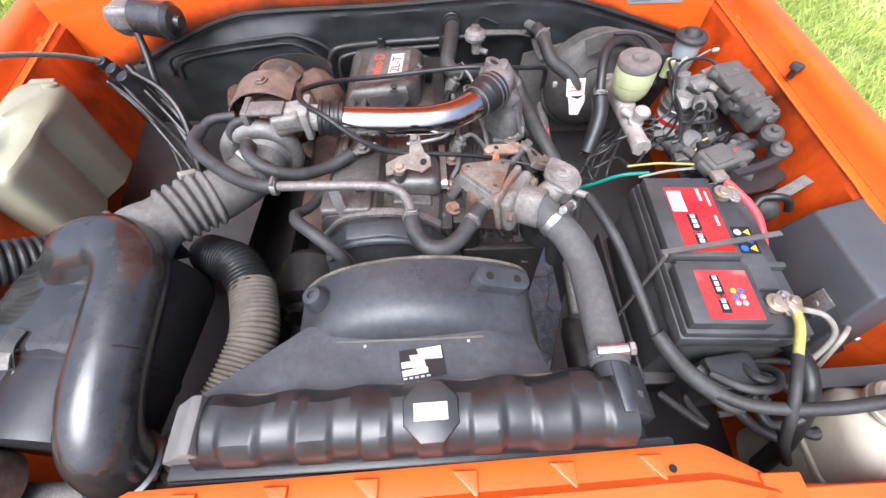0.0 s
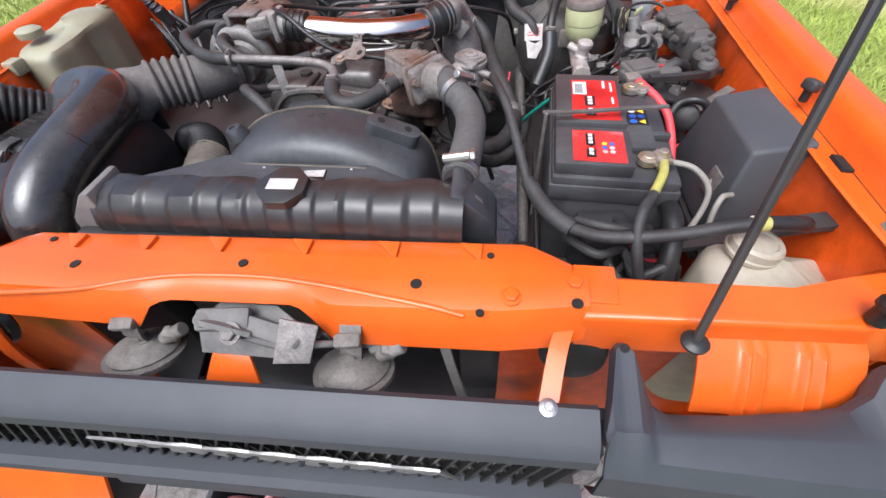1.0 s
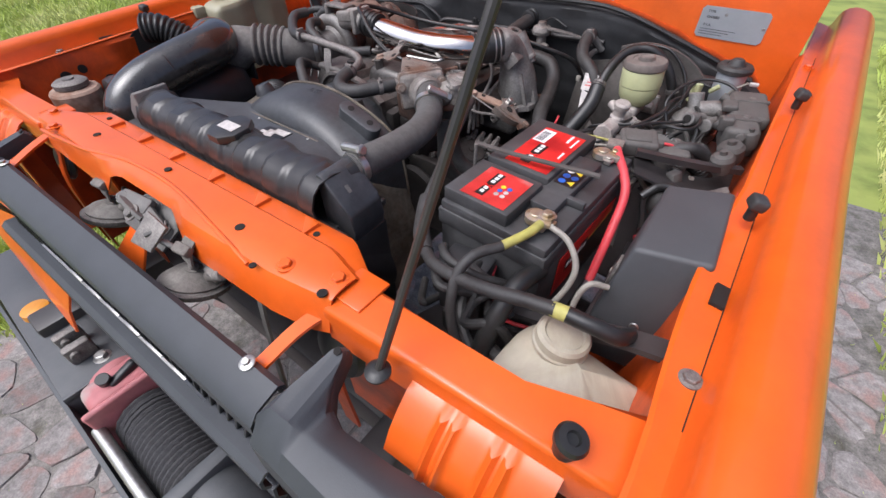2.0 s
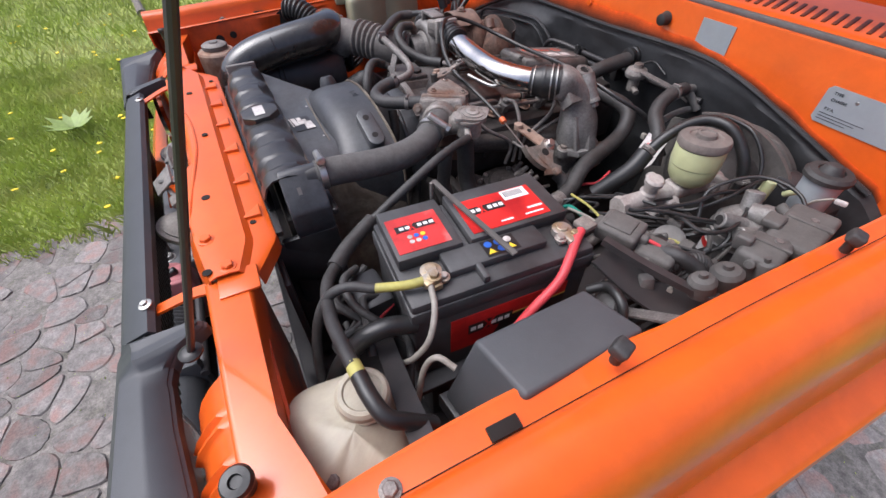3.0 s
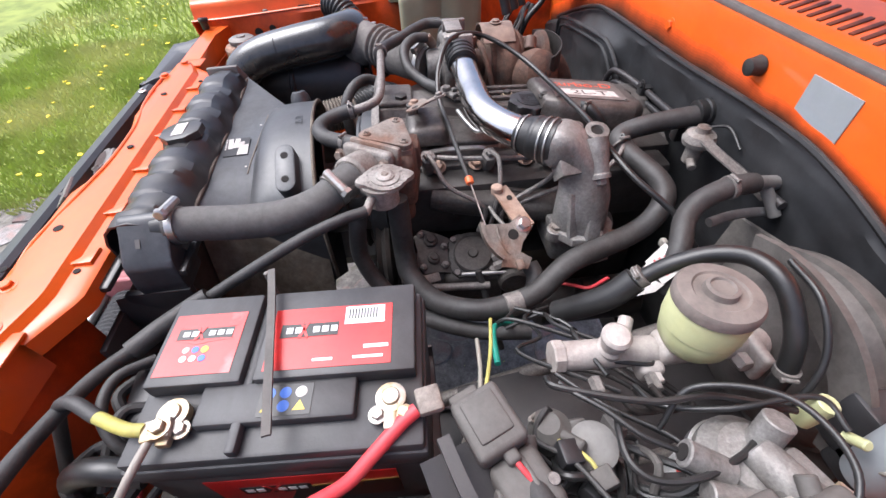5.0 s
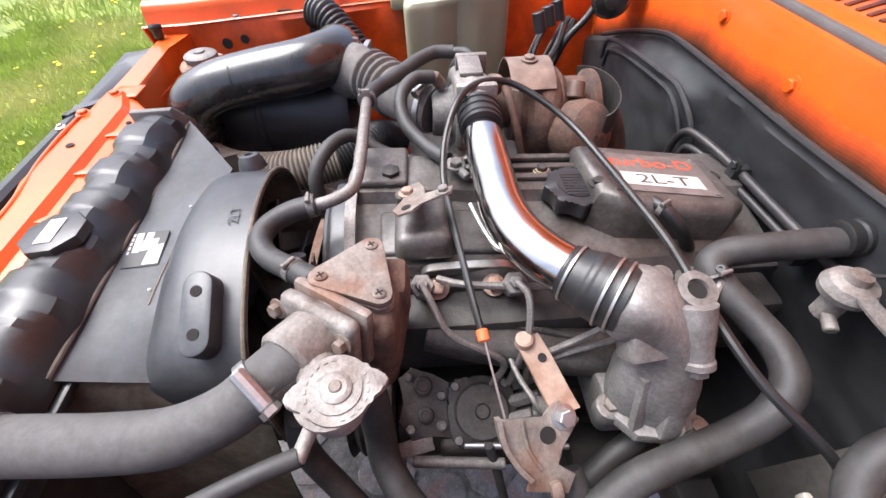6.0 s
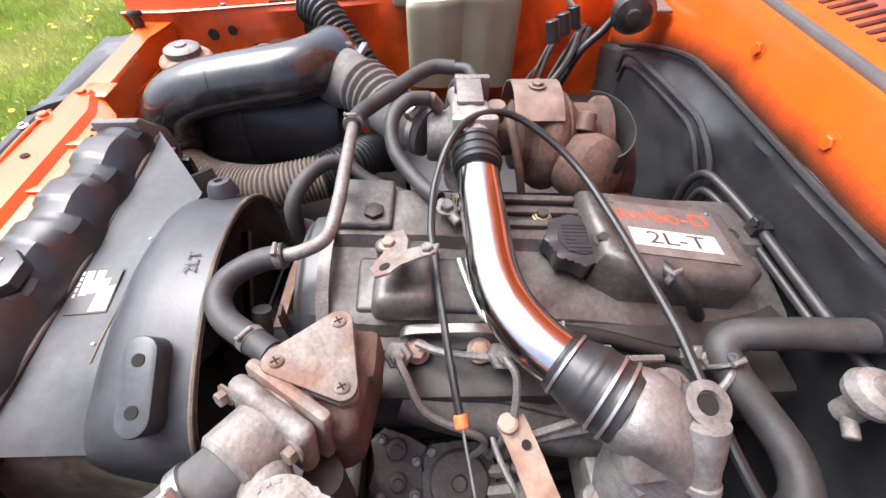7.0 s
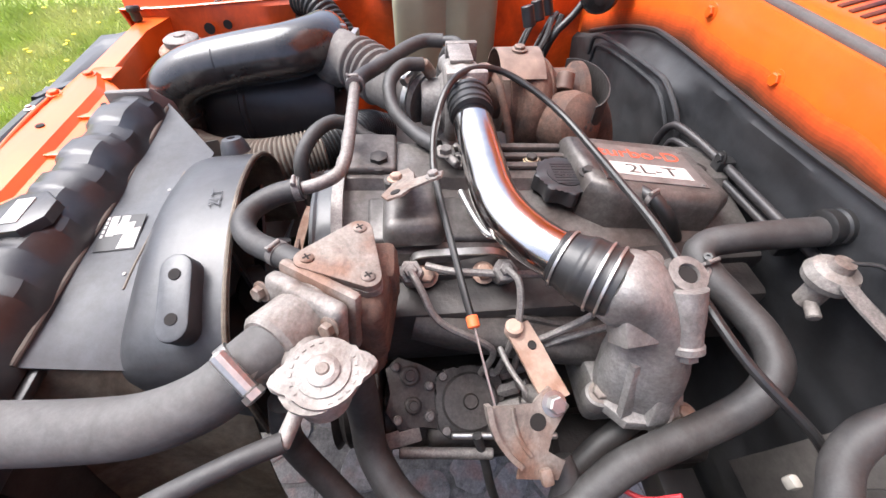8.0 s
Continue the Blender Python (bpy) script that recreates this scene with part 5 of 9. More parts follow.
ov_h = thing("overflow_hose", (0.40, 0.2, 1.06), "thin black overflow hose over the battery front to the bottle", "hose")
part("hose", tube([(0.268, 0.42, 1.141), (0.280, 0.385, 1.140), (0.297, 0.335, 1.130), (0.318, 0.262, 1.102), (0.332, 0.210, 1.080)], 0.0075, 12), RUBBER, ov_h)
part("thick_sleeve", tube([(0.332, 0.212, 1.084), (0.346, 0.186, 1.077), (0.365, 0.158, 1.071), (0.392, 0.132, 1.068)], 0.0125, 14, ends=(0.9, 1)), RUBBER, ov_h)
part("tail", tube([(0.386, 0.137, 1.068), (0.43, 0.112, 1.078), (0.50, 0.102, 1.097), (0.555, 0.104, 1.112), (0.588, 0.107, 1.117)], 0.0085, 12), RUBBER, ov_h)
part("yellow_joint", rod((0.583, 0.107, 1.116), (0.605, 0.109, 1.118), 0.0088, 14), YELLOW_CABLE, ov_h, "yellowed hose joiner")
part("end_bend", tube([(0.600, 0.1085, 1.118), (0.628, 0.112, 1.116), (0.650, 0.120, 1.108), (0.657, 0.138, 1.094), (0.662, 0.165, 1.068)], 0.0092, 12), RUBBER_DARK, ov_h)

tank = thing("coolant_tank", (-0.68, 0.61, 0.95), "translucent cream plastic expansion tank on the inner fender", "expansion tank")


def tank_body(a, v):
    """Rounded blow-moulded body with a waist groove in its inner side and a soft crowned top."""
    c, s = math.cos(a), math.sin(a)
    x = math.copysign(abs(c) ** 0.42, c) * 0.053
    y = math.copysign(abs(s) ** 0.42, s) * 0.125
    z = -0.11 + 0.208 * v
    r = 1.0 if v < 0.86 else math.sqrt(max(0.0, 1 - ((v - 0.86) / 0.145) ** 2)) * 0.45 + 0.55 * (1 if v < 0.93 else max(0.0, 1 - ((v - 0.93) / 0.07) ** 2))
    if v >= 1.0:
        r = 0.0
    if x > 0.025:
        x -= 0.022 * math.exp(-((y - 0.004) / 0.015) ** 2) * min(1, (1.0 - v) * 6)
    x += 0.0035 * math.sin(y * 38 + 1.2) * (0.4 + v)
    return Vector((-0.723 + x * r, 0.618 + y * r, 1.070 + z + 0.012 * v * math.sin(y * 9)))


part("body", surface(tank_body, frange(0, 2 * math.pi, 72), [0, 0.3, 0.55, 0.62, 0.625, 0.645, 0.65, 0.75, 0.84, 0.88, 0.91, 0.94, 0.96, 0.98, 0.992, 1.0]), CREAM, tank)
part("cap", lathe([(0.024, 0), (0.026, 0.004), (0.026, 0.014), (0.02, 0.018), (0.008, 0.02)], pose(-0.745, 0.55, 1.165), 24), CREAM, tank)
part("ear", box((-0.745, 0.75, 1.15), (0.05, 0.03, 0.012), 0.004), CREAM, tank)
part("ear", box((-0.755, 0.48, 1.13), (0.03, 0.035, 0.03), 0.006), CREAM, tank)
part("spout", rod((-0.700, 0.715, 1.155), (-0.697, 0.722, 1.172), 0.013, 16), CREAM, tank)

wash = thing("washer_bottle", (0.62, 0.10, 0.90), "grimy beige plastic washer bottle behind the front beam", "washer bottle")
WM = pose(0.624, 0.078, 1.002, -6, 8, 0) @ Matrix.Scale(1.07, 4)


def bottle(a, v):
    """A soft rounded body with a shoulder step and a crowned top."""
    c, q = math.cos(a), math.sin(a)
    x = math.copysign(abs(c) ** 0.5, c) * (0.074 + 0.006 * math.sin(2 * a))
    y = math.copysign(abs(q) ** 0.5, q) * (0.056 + 0.004 * math.cos(3 * a))
    r = 1.0 if v < 0.80 else max(0.0, 1 - ((v - 0.80) / 0.2) ** 2.4)
    r *= 1 + (0.030 if 0.52 < v < 0.56 else 0.0) - (0.012 if v < 0.5 else 0)
    return WM @ Vector((x * r, y * r, -0.15 + 0.222 * v + 0.006 * math.sin(3 * a) * v * r))


part("body", surface(bottle, frange(0, 2 * math.pi, 56), [0, 0.25, 0.5, 0.515, 0.53, 0.55, 0.565, 0.7, 0.8, 0.84, 0.88, 0.91, 0.94, 0.96, 0.98, 0.99, 1.0]), CREAM_DIRTY, wash)
part("cap", lathe([(0.030, -0.006), (0.031, 0.0), (0.0295, 0.002), (0.0295, 0.012), (0.0265, 0.016), (0.022, 0.0165), (0.020, 0.014), (0.010, 0.015), (0.0, 0.015)], pose(0.603, 0.106, 1.076, -4, 6, 0), 32), CREAM_DIRTY, wash, "ribbed beige screw cap")
part("pump_bracket", add(box((0.672, 0.05, 1.03), (0.05, 0.025, 0.018), 0.004, rot=(0, 15, 25)), rod((0.66, 0.06, 1.04), (0.665, 0.05, 1.062), 0.008), rod((0.69, 0.06, 1.03), (0.695, 0.05, 1.05), 0.008)), STEEL_DULL, wash)

# ---------------------------------------------------------------- battery and fuse box
batt = thing("battery", (0.457, 0.335, 0.93), "black car battery with red labels and corroded terminals", "battery")
BM = pose(0.457, 0.337, 0, 0, 0, -3)


def bbox(x0, y0, z0, x1, y1, z1, bev=0.003, taper=1.0):
    bm = box(((x0 + x1) / 2, (y0 + y1) / 2, (z0 + z1) / 2), (x1 - x0, y1 - y0, z1 - z0), bev, taper=taper)
    bm.transform(BM)
    return bm


part("case", add(bbox(-0.086, -0.138, 0.93, 0.086, 0.138, 1.07, 0.005), bbox(-0.089, -0.141, 1.06, 0.089, 0.141, 1.088, 0.004)), BATT, batt)
part("lid", bbox(-0.086, -0.138, 1.08, 0.086, 0.138, 1.101, 0.004), BATT, batt)
part("lid_block", bbox(-0.084, -0.132, 1.10, 0.022, -0.038, 1.121, 0.003), BATT, batt)
part("lid_block", bbox(-0.084, -0.026, 1.10, 0.022, 0.132, 1.121, 0.003), BATT, batt)
part("plug_strip", bbox(0.02, -0.075, 1.10, 0.060, 0.075, 1.114, 0.004), BATT, batt)
part("handle", bbox(-0.075, -0.038, 1.10, 0.085, -0.028, 1.113, 0.003), BATT, batt)
L1 = BM @ pose(0, 0, 1.1212)
red1 = part("label", prism(rect(-0.060, -0.126, 0.012, -0.050), 0, 0.0006, L1), LABEL_RED_DUSTY, batt, "red label with a dark brand bar and hazard marks")
red2 = part("label", prism(rect(-0.058, -0.018, 0.014, 0.108), 0, 0.0006, L1), LABEL_RED, batt, "red label with a dark brand bar and white barcode")
L2 = BM @ pose(0, 0, 1.1219)


def brandbar(m, cx, cy, w, h, parent):
    """A dark slanting bar with pale blocks and a red cross, in place of the maker's mark."""
    part("brand_bar", prism([(cx - h / 2, cy - w / 2), (cx + h / 2, cy - w / 2), (cx + h / 2, cy + w / 2), (cx - h / 2, cy + w / 2)], 0, 0.0004, m), PRINT_BLACK, parent)
    bm = bmesh.new()
    for k in range(6):
        if k != 2:
            y = cy - w * 0.40 + k * w * 0.155
            add(bm, prism(rect(cx - h * 0.22, y, cx + h * 0.22, y + w * 0.11), 0.0004, 0.0008, m))
    part("brand_blocks", bm, WHITE, parent)
    part("brand_cross", add(prism([(cx - h * .7, cy - w * .15), (cx - h * .5, cy - w * .17), (cx + h * .7, cy - w * .03), (cx + h * .5, cy - w * .01)], 0.0004, 0.0009, m), prism([(cx + h * .6, cy - w * .19), (cx + h * .6, cy - w * .14), (cx - h * .6, cy - w * .01), (cx - h * .6, cy - w * .06)], 0.0004, 0.0009, m)), LABEL_RED, parent)


brandbar(L2, -0.035, -0.088, 0.058, 0.013, red1)
brandbar(L2, -0.030, 0.022, 0.060, 0.016, red2)
part("barcode", prism(rect(-0.056, 0.058, -0.034, 0.100), 0, 0.0004, L2), WHITE, red2)
part("barcode_lines", add(bmesh.new(), *[prism(rect(-0.053, 0.062 + 0.0032 * k, -0.040, 0.0635 + 0.0032 * k), 0.0004, 0.0007, L2) for k in range(10)]), PRINT_BLACK, red2)
part("print_bars", add(prism(rect(-0.008, 0.08, -0.004, 0.105), 0, 0.0004, L2), prism(rect(0.004, 0.07, 0.007, 0.10), 0, 0.0004, L2), prism(rect(0.004, 0.03, 0.007, 0.05), 0, 0.0004, L2)), WHITE, red2)
for k in range(6):
    part("hazard_mark", prism(disc_out(0.0038, 14, -0.016 + 0.010 * (k % 2), -0.102 + 0.0095 * (k // 2)), 0, 0.0004, L2), (PLATE_WHITE, PLATE_WHITE, PRINT_BLUE, PLATE_WHITE, PRINT_YELLOW, PRINT_BLUE)[k], red1)
for jx in (-0.028, -0.044):
    part("lightning_streak", prism([(jx, -0.118), (jx + 0.002, -0.096), (jx - 0.003, -0.078), (jx + 0.001, -0.056), (jx + 0.003, -0.078), (jx + 0.006, -0.096)], 0, 0.0003, L2), LABEL_RED_DUSTY, red1)
L3 = BM @ pose(0, 0, 1.1142)
haz = part("hazard_label", prism(rect(0.026, -0.016, 0.056, 0.034), 0, 0.0005, L3), PRINT_BLACK, batt, "black sticker with round and triangular hazard signs")
for k in range(3):
    y = -0.007 + 0.015 * k
    for j, x in enumerate((0.034, 0.047)):
        blue = (k, j) in ((1, 0), (1, 1))
        shape = disc_out(0.0056, 18, x, y) if (j == 0 or blue) else [(x - 0.005, y), (x + 0.0045, y - 0.006), (x + 0.0045, y + 0.006)]
        mt = PRINT_BLUE if blue or (k == 0 and j == 0) else (PLATE_WHITE if j == 0 else PRINT_YELLOW)
        part("hazard_sign", prism(shape, 0.0005, 0.0009, L3), mt, haz)
SL = BM @ frame_of((0.0868, 0, 1.0), (0, 1, 0), (0, 0, 1))
side = part("side_label", prism(rect(-0.085, -0.032, 0.105, 0.045), 0, 0.0008, SL), LABEL_RED, batt, "red side label with a dark brand bar")
part("dark_wedge", prism([(0.0, 0.012), (0.105, 0.02), (0.105, -0.032), (-0.02, -0.032)], 0.0008, 0.0011, SL), PRINT_BLACK, side)
part("gold_line", prism([(-0.01, 0.010), (0.105, 0.018), (0.105, 0.021), (-0.01, 0.013)], 0.0011, 0.0014, SL), PRINT_GOLD, side)
part("brand_bar", prism(rect(-0.058, 0.0, 0.014, 0.022), 0.0011, 0.0014, SL), PRINT_BLACK, side)
part("brand_blocks", add(bmesh.new(), *[prism(rect(-0.054 + 0.011 * k, 0.007, -0.046 + 0.011 * k, 0.015), 0.0014, 0.0018, SL) for k in (0, 1, 3, 4, 5)]), WHITE, side)
part("brand_cross", add(prism([(-0.034, 0.024), (-0.030, 0.024), (-0.016, -0.002), (-0.020, -0.002)], 0.0014, 0.0019, SL), prism([(-0.018, 0.024), (-0.014, 0.024), (-0.032, -0.002), (-0.036, -0.002)], 0.0014, 0.0019, SL)), LABEL_RED, side)
for ty, nm in ((-0.096, "negative"), (0.108, "positive")):
    post = part("terminal", add(lathe([(0.009, 0), (0.0085, 0.016), (0.0075, 0.017)], BM @ pose(0.045, ty, 1.10), 18), lathe([(0.010, 0.003), (0.0145, 0.004), (0.0145, 0.013), (0.010, 0.014)], BM @ pose(0.045, ty, 1.10), 20),
                                bbox(0.052, ty - 0.006, 1.104, 0.074, ty + 0.006, 1.113, 0.002), bbox(0.055, ty - 0.017, 1.102, 0.066, ty + 0.017, 1.110, 0.002)), BRASS, batt, "corroded clamp terminal")
    part("bolt", add(hexbolt(BM @ Vector((0.06, ty - 0.012, 1.110)), (0, 0, 1), 0.006, 0.006), hexbolt(BM @ Vector((0.06, ty + 0.012, 1.110)), (0, 0, 1), 0.006, 0.006)), BRASS, post)
hold = thing("battery_hold_down", (0.46, 0.335, 1.12), "thin black hold-down bar across the battery top", "bracket")
part("bar", strip([(0.350, 0.312, 1.137), (0.40, 0.320, 1.134), (0.47, 0.330, 1.134), (0.538, 0.340, 1.134)], 0.008, 0.003), RELAY, hold)
part("hook_rod", rod((0.355, 0.307, 1.139), (0.353, 0.305, 0.93), 0.003), STEEL_DULL, hold)
btray = thing("battery_tray", (0.46, 0.335, 0.88), "black painted battery tray on the inner fender", "tray")
part("tray", add(box((0.46, 0.335, 0.92), (0.20, 0.30, 0.012), 0.003), box((0.46, 0.335, 0.80), (0.10, 0.22, 0.24), 0.01), box((0.36, 0.335, 0.935), (0.006, 0.30, 0.03), 0.002)), PAINT_BLACK, btray)
tube_ = thing("battery_vent_box", (0.40, 0.165, 0.98), "black plastic box and loose wiring beside the battery", "relay box")
part("box", box((0.44, 0.165, 1.005), (0.07, 0.05, 0.10), 0.006, rot=(0, 0, 6)), BLACK, tube_)

fuse = thing("fuse_box", (0.66, 0.31, 0.97), "square grey plastic fuse box cover", "fuse box")
fb = bmesh.new()
top = [(0.622, 0.232), (0.704, 0.242), (0.696, 0.401), (0.6185, 0.386)]
bot = [(0.603, 0.205), (0.705, 0.22), (0.700, 0.43), (0.600, 0.415)]
va = [fb.verts.new((x, y, 1.128 + 0.01 * (x - 0.62) / 0.08)) for x, y in top]
vb = [fb.verts.new((x, y, 0.985)) for x, y in bot]
fb.faces.new(va)
fb.faces.new(vb[::-1])
for k in range(4):
    fb.faces.new((va[k], vb[k], vb[(k + 1) % 4], va[(k + 1) % 4]))
bmesh.ops.bevel(fb, geom=fb.edges[:], offset=0.006, segments=3, affect='EDGES', profile=0.5)
part("cover", fb, GREYBOX, fuse)
part("base", prism([(0.597, 0.20), (0.704, 0.214), (0.700, 0.436), (0.594, 0.42)], 0.95, 0.984, bev=0.003), BLACK, fuse)
clip = part("clip_plate", box((0.6085, 0.262, 1.055), (0.004, 0.03, 0.04), 0.001, rot=(0, 8, 3)), STEEL_DULL, fuse, "square metal clip plate")
part("screw", lathe([(0.005, 0), (0.004, 0.002)], align((0.606, 0.262, 1.055), (0.5, 0.262, 1.06))[0], 12), RUST_PLATE, clip)
part("screw", lathe([(0.006, 0), (0.005, 0.002)], align((0.66, 0.211, 1.03), (0.66, 0.1, 1.05))[0], 12), STEEL, fuse)
part("red_base", strip([(0.708, 0.24, 1.118), (0.7065, 0.33, 1.123), (0.700, 0.425, 1.12)], 0.006, 0.010), RED_CABLE, fuse)

wires = thing("battery_cables", (0.5, 0.25, 1.0), "battery cables in red, yellow-taped black and dirty white", "cables")
part("red_cable", tube([(0.522, 0.466, 1.111), (0.532, 0.450, 1.108), (0.552, 0.424, 1.098), (0.568, 0.396, 1.080), (0.574, 0.350, 1.045), (0.576, 0.30, 0.98)], 0.0068, 14), RED_CABLE, wires, "thick red positive cable")
part("red_cable", tube([(0.60, 0.43, 0.985), (0.63, 0.45, 0.99), (0.66, 0.46, 0.98)], 0.006), RED_CABLE, wires, "thick red cable")
part("black_cable", tube([(0.49, 0.165, 1.108), (0.47, 0.13, 1.107), (0.465, 0.10, 1.085), (0.48, 0.075, 1.03), (0.53, 0.06, 0.95)], 0.0068, 12), RUBBER, wires)
part("yellow_tape", tube([(0.512, 0.222, 1.116), (0.507, 0.20, 1.114), (0.49, 0.165, 1.1085)], 0.0062, 12), YELLOW_CABLE, wires, "yellow taped cable end")
part("lug", add(box((0.513, 0.232, 1.116), (0.02, 0.026, 0.008), 0.003, rot=(0, 0, 10)), hexbolt((0.513, 0.236, 1.12), (0, 0, 1), 0.007, 0.007)), BRASS, wires)
part("white_wire", tube([(0.518, 0.228, 1.115), (0.553, 0.218, 1.11), (0.575, 0.20, 1.085), (0.565, 0.18, 1.04), (0.54, 0.165, 1.0)], 0.004), PALE_CABLE, wires)
part("white_wire", tube([(0.615, 0.215, 1.07), (0.595, 0.20, 1.075), (0.588, 0.185, 1.045), (0.595, 0.17, 0.98)], 0.004), PALE_CABLE, wires)
for k, (r, x0, y0) in enumerate(((0.006, 0.38, 0.16), (0.007, 0.40, 0.14), (0.005, 0.42, 0.15), (0.008, 0.44, 0.12), (0.006, 0.36, 0.13))):
    random.seed(20 + k)
    p = [(x0 + 0.03 * i + random.uniform(-0.015, 0.015), y0 + random.uniform(-0.04, 0.04), 1.03 - 0.012 * k + random.uniform(-0.02, 0.03)) for i in range(6)]
    part("loose_wire", tube(p, r, 10), RUBBER, wires)
part("loop_wire", tube([(0.40, 0.16, 1.06), (0.43, 0.135, 1.075), (0.47, 0.135, 1.07), (0.50, 0.16, 1.05), (0.49, 0.18, 1.02), (0.44, 0.175, 1.0), (0.41, 0.165, 1.02)], 0.006), RUBBER, wires)
part("dark_cable", tube([(0.53, 0.20, 1.06), (0.525, 0.16, 1.07), (0.52, 0.12, 1.05), (0.515, 0.08, 0.98), (0.52, 0.06, 0.9)], 0.013, 14), RUBBER_DARK, wires)
part("pink_wire", tube([(0.47, 0.19, 1.04), (0.48, 0.16, 1.02), (0.51, 0.15, 0.995), (0.55, 0.16, 0.99)], 0.003), RED_CABLE, wires)

# ---------------------------------------------------------------- brakes and right rear corner
brake = thing("brake_booster", (0.43, 0.95, 0.88), "black vacuum brake booster with master cylinder", "brake booster")
bm_m, _ = align((0.44, 0.985, 0.985), (0.452, 0.80, 0.992))
part("booster", lathe([(0.10, 0), (0.124, 0.012), (0.128, 0.03), (0.128, 0.045), (0.121, 0.06), (0.092, 0.085), (0.052, 0.10), (0.04, 0.105)], bm_m, 48), BOOSTER, brake)
part("booster_rim", lathe([(0.127, 0.036), (0.133, 0.038), (0.133, 0.046), (0.127, 0.048)], bm_m, 48), BOOSTER, brake)
part("master_cylinder", add(rod((0.4575, 0.885, 1.029), (0.453, 0.632, 1.045), 0.0175, 22, 0.003), rod((0.453, 0.636, 1.045), (0.4525, 0.622, 1.046), 0.0195, 8), box((0.457, 0.787, 1.046), (0.040, 0.085, 0.028), 0.009, seg=3), box((0.468, 0.735, 1.030), (0.034, 0.030, 0.026), 0.007, seg=3), rod((0.476, 0.735, 1.032), (0.494, 0.737, 1.030), 0.010, 6), rod((0.470, 0.845, 1.030), (0.488, 0.846, 1.031), 0.010, 6), box((0.458, 0.862, 1.029), (0.075, 0.014, 0.045), 0.006, seg=3)), MASTER, brake, "pale cast aluminium master cylinder")
part("port_boss", add(lathe([(0.015, 0), (0.0155, 0.012), (0.0125, 0.016), (0.0125, 0.030), (0.016, 0.032), (0.0165, 0.040), (0.013, 0.044), (0.0, 0.045)], align((0.4545, 0.690, 1.048), (0.461, 0.687, 1.10))[0], 22), rod((0.455, 0.700, 1.062), (0.428, 0.716, 1.072), 0.0085, 14)), MASTER, brake, "capped port of the master cylinder")
for q in ((0.486, 0.66, 1.05), (0.484, 0.73, 1.035)):
    part("pipe_nut", add(rod(q, (q[0] + 0.02, q[1], q[2] + 0.002), 0.0075, 6)), STEEL_DULL, brake)
res = part("reservoir", lathe([(0.018, -0.010), (0.031, 0.0), (0.038, 0.012), (0.0405, 0.03), (0.0397, 0.034), (0.0415, 0.036), (0.0415, 0.066), (0.039, 0.070)], pose(0.462, 0.778, 1.064, 0, -3, 0), 36), RESV, brake, "yellowed translucent brake fluid reservoir")
part("cap", lathe([(0.040, 0), (0.0425, 0.003), (0.0425, 0.012), (0.040, 0.016), (0.027, 0.018), (0.025, 0.016), (0.017, 0.0165), (0.0155, 0.023), (0.012, 0.0245), (0.0105, 0.022), (0.0, 0.022)], pose(0.459, 0.778, 1.132, 0, -3, 0), 40), CAPDUST, res, "dusty brown-black screw cap")
part("mount_band", sweep(smooth_line([(0.447 + 0.142 * math.cos(radians(a)), 0.884, 0.987 + 0.142 * math.sin(radians(a))) for a in (118, 100, 82, 64, 46, 28, 10)], 6), [(-0.004, -0.020), (0.004, -0.020), (0.004, 0.020), (-0.004, 0.020)]), BOOSTER, brake, "wide dusty band over the booster edge")
vac = thing("vacuum_hose", (0.40, 0.85, 1.05), "black vacuum hose arching round the brake reservoir", "hose")
part("hose", tube([(0.386, 0.735, 1.076), (0.386, 0.755, 1.094), (0.389, 0.778, 1.114), (0.398, 0.813, 1.134), (0.419, 0.840, 1.145), (0.455, 0.851, 1.142), (0.492, 0.853, 1.112), (0.512, 0.852, 1.075), (0.518, 0.850, 1.045)], 0.0102, 16), RUBBER_DARK, vac)
clamp((0.514, 0.852, 1.070), (0.2, 0, -0.95), 0.0105, vac, 0.010, side=(0.9, -0.3, 0))
clamp((0.385, 0.747, 1.091), (0.02, 0.7, 0.7), 0.0125, vac, 0.010)
part("black_hose", tube([(0.362, 0.665, 1.0), (0.378, 0.695, 1.035), (0.386, 0.718, 1.060), (0.385, 0.742, 1.086)], 0.0165, 16), RUBBER_DARK, vac)
part("wire", tube([(0.43, 0.872, 1.148), (0.48, 0.868, 1.146), (0.52, 0.862, 1.115), (0.540, 0.848, 1.08), (0.545, 0.83, 1.05)], 0.0035), RUBBER_DARK, vac)
booster_hose = thing("heater_valve_hose", (0.29, 0.93, 1.08), "dusty black bent hose with a steel tee beside the brake booster", "hose")
part("hose", tube([(0.368, 0.806, 1.03), (0.352, 0.816, 1.068), (0.330, 0.829, 1.088), (0.306, 0.842, 1.100), (0.291, 0.862, 1.114), (0.286, 0.886, 1.125), (0.282, 0.912, 1.130), (0.276, 0.945, 1.126)], 0.0145, 16), RUBBER, booster_hose)
clamp((0.2835, 0.905, 1.1295), (-0.12, 0.98, 0.1), 0.0148, booster_hose, 0.008)
part("tee", add(rod((0.277, 0.94, 1.127), (0.262, 1.004, 1.110), 0.0105, 16), rod((0.270, 0.97, 1.118), (0.300, 0.985, 1.080), 0.008, 14), tube([(0.292, 0.895, 1.075), (0.286, 0.93, 1.078), (0.284, 0.965, 1.078), (0.285, 1.004, 1.074)], 0.007, 12)), GREASE, booster_hose, "greasy steel tee piece")
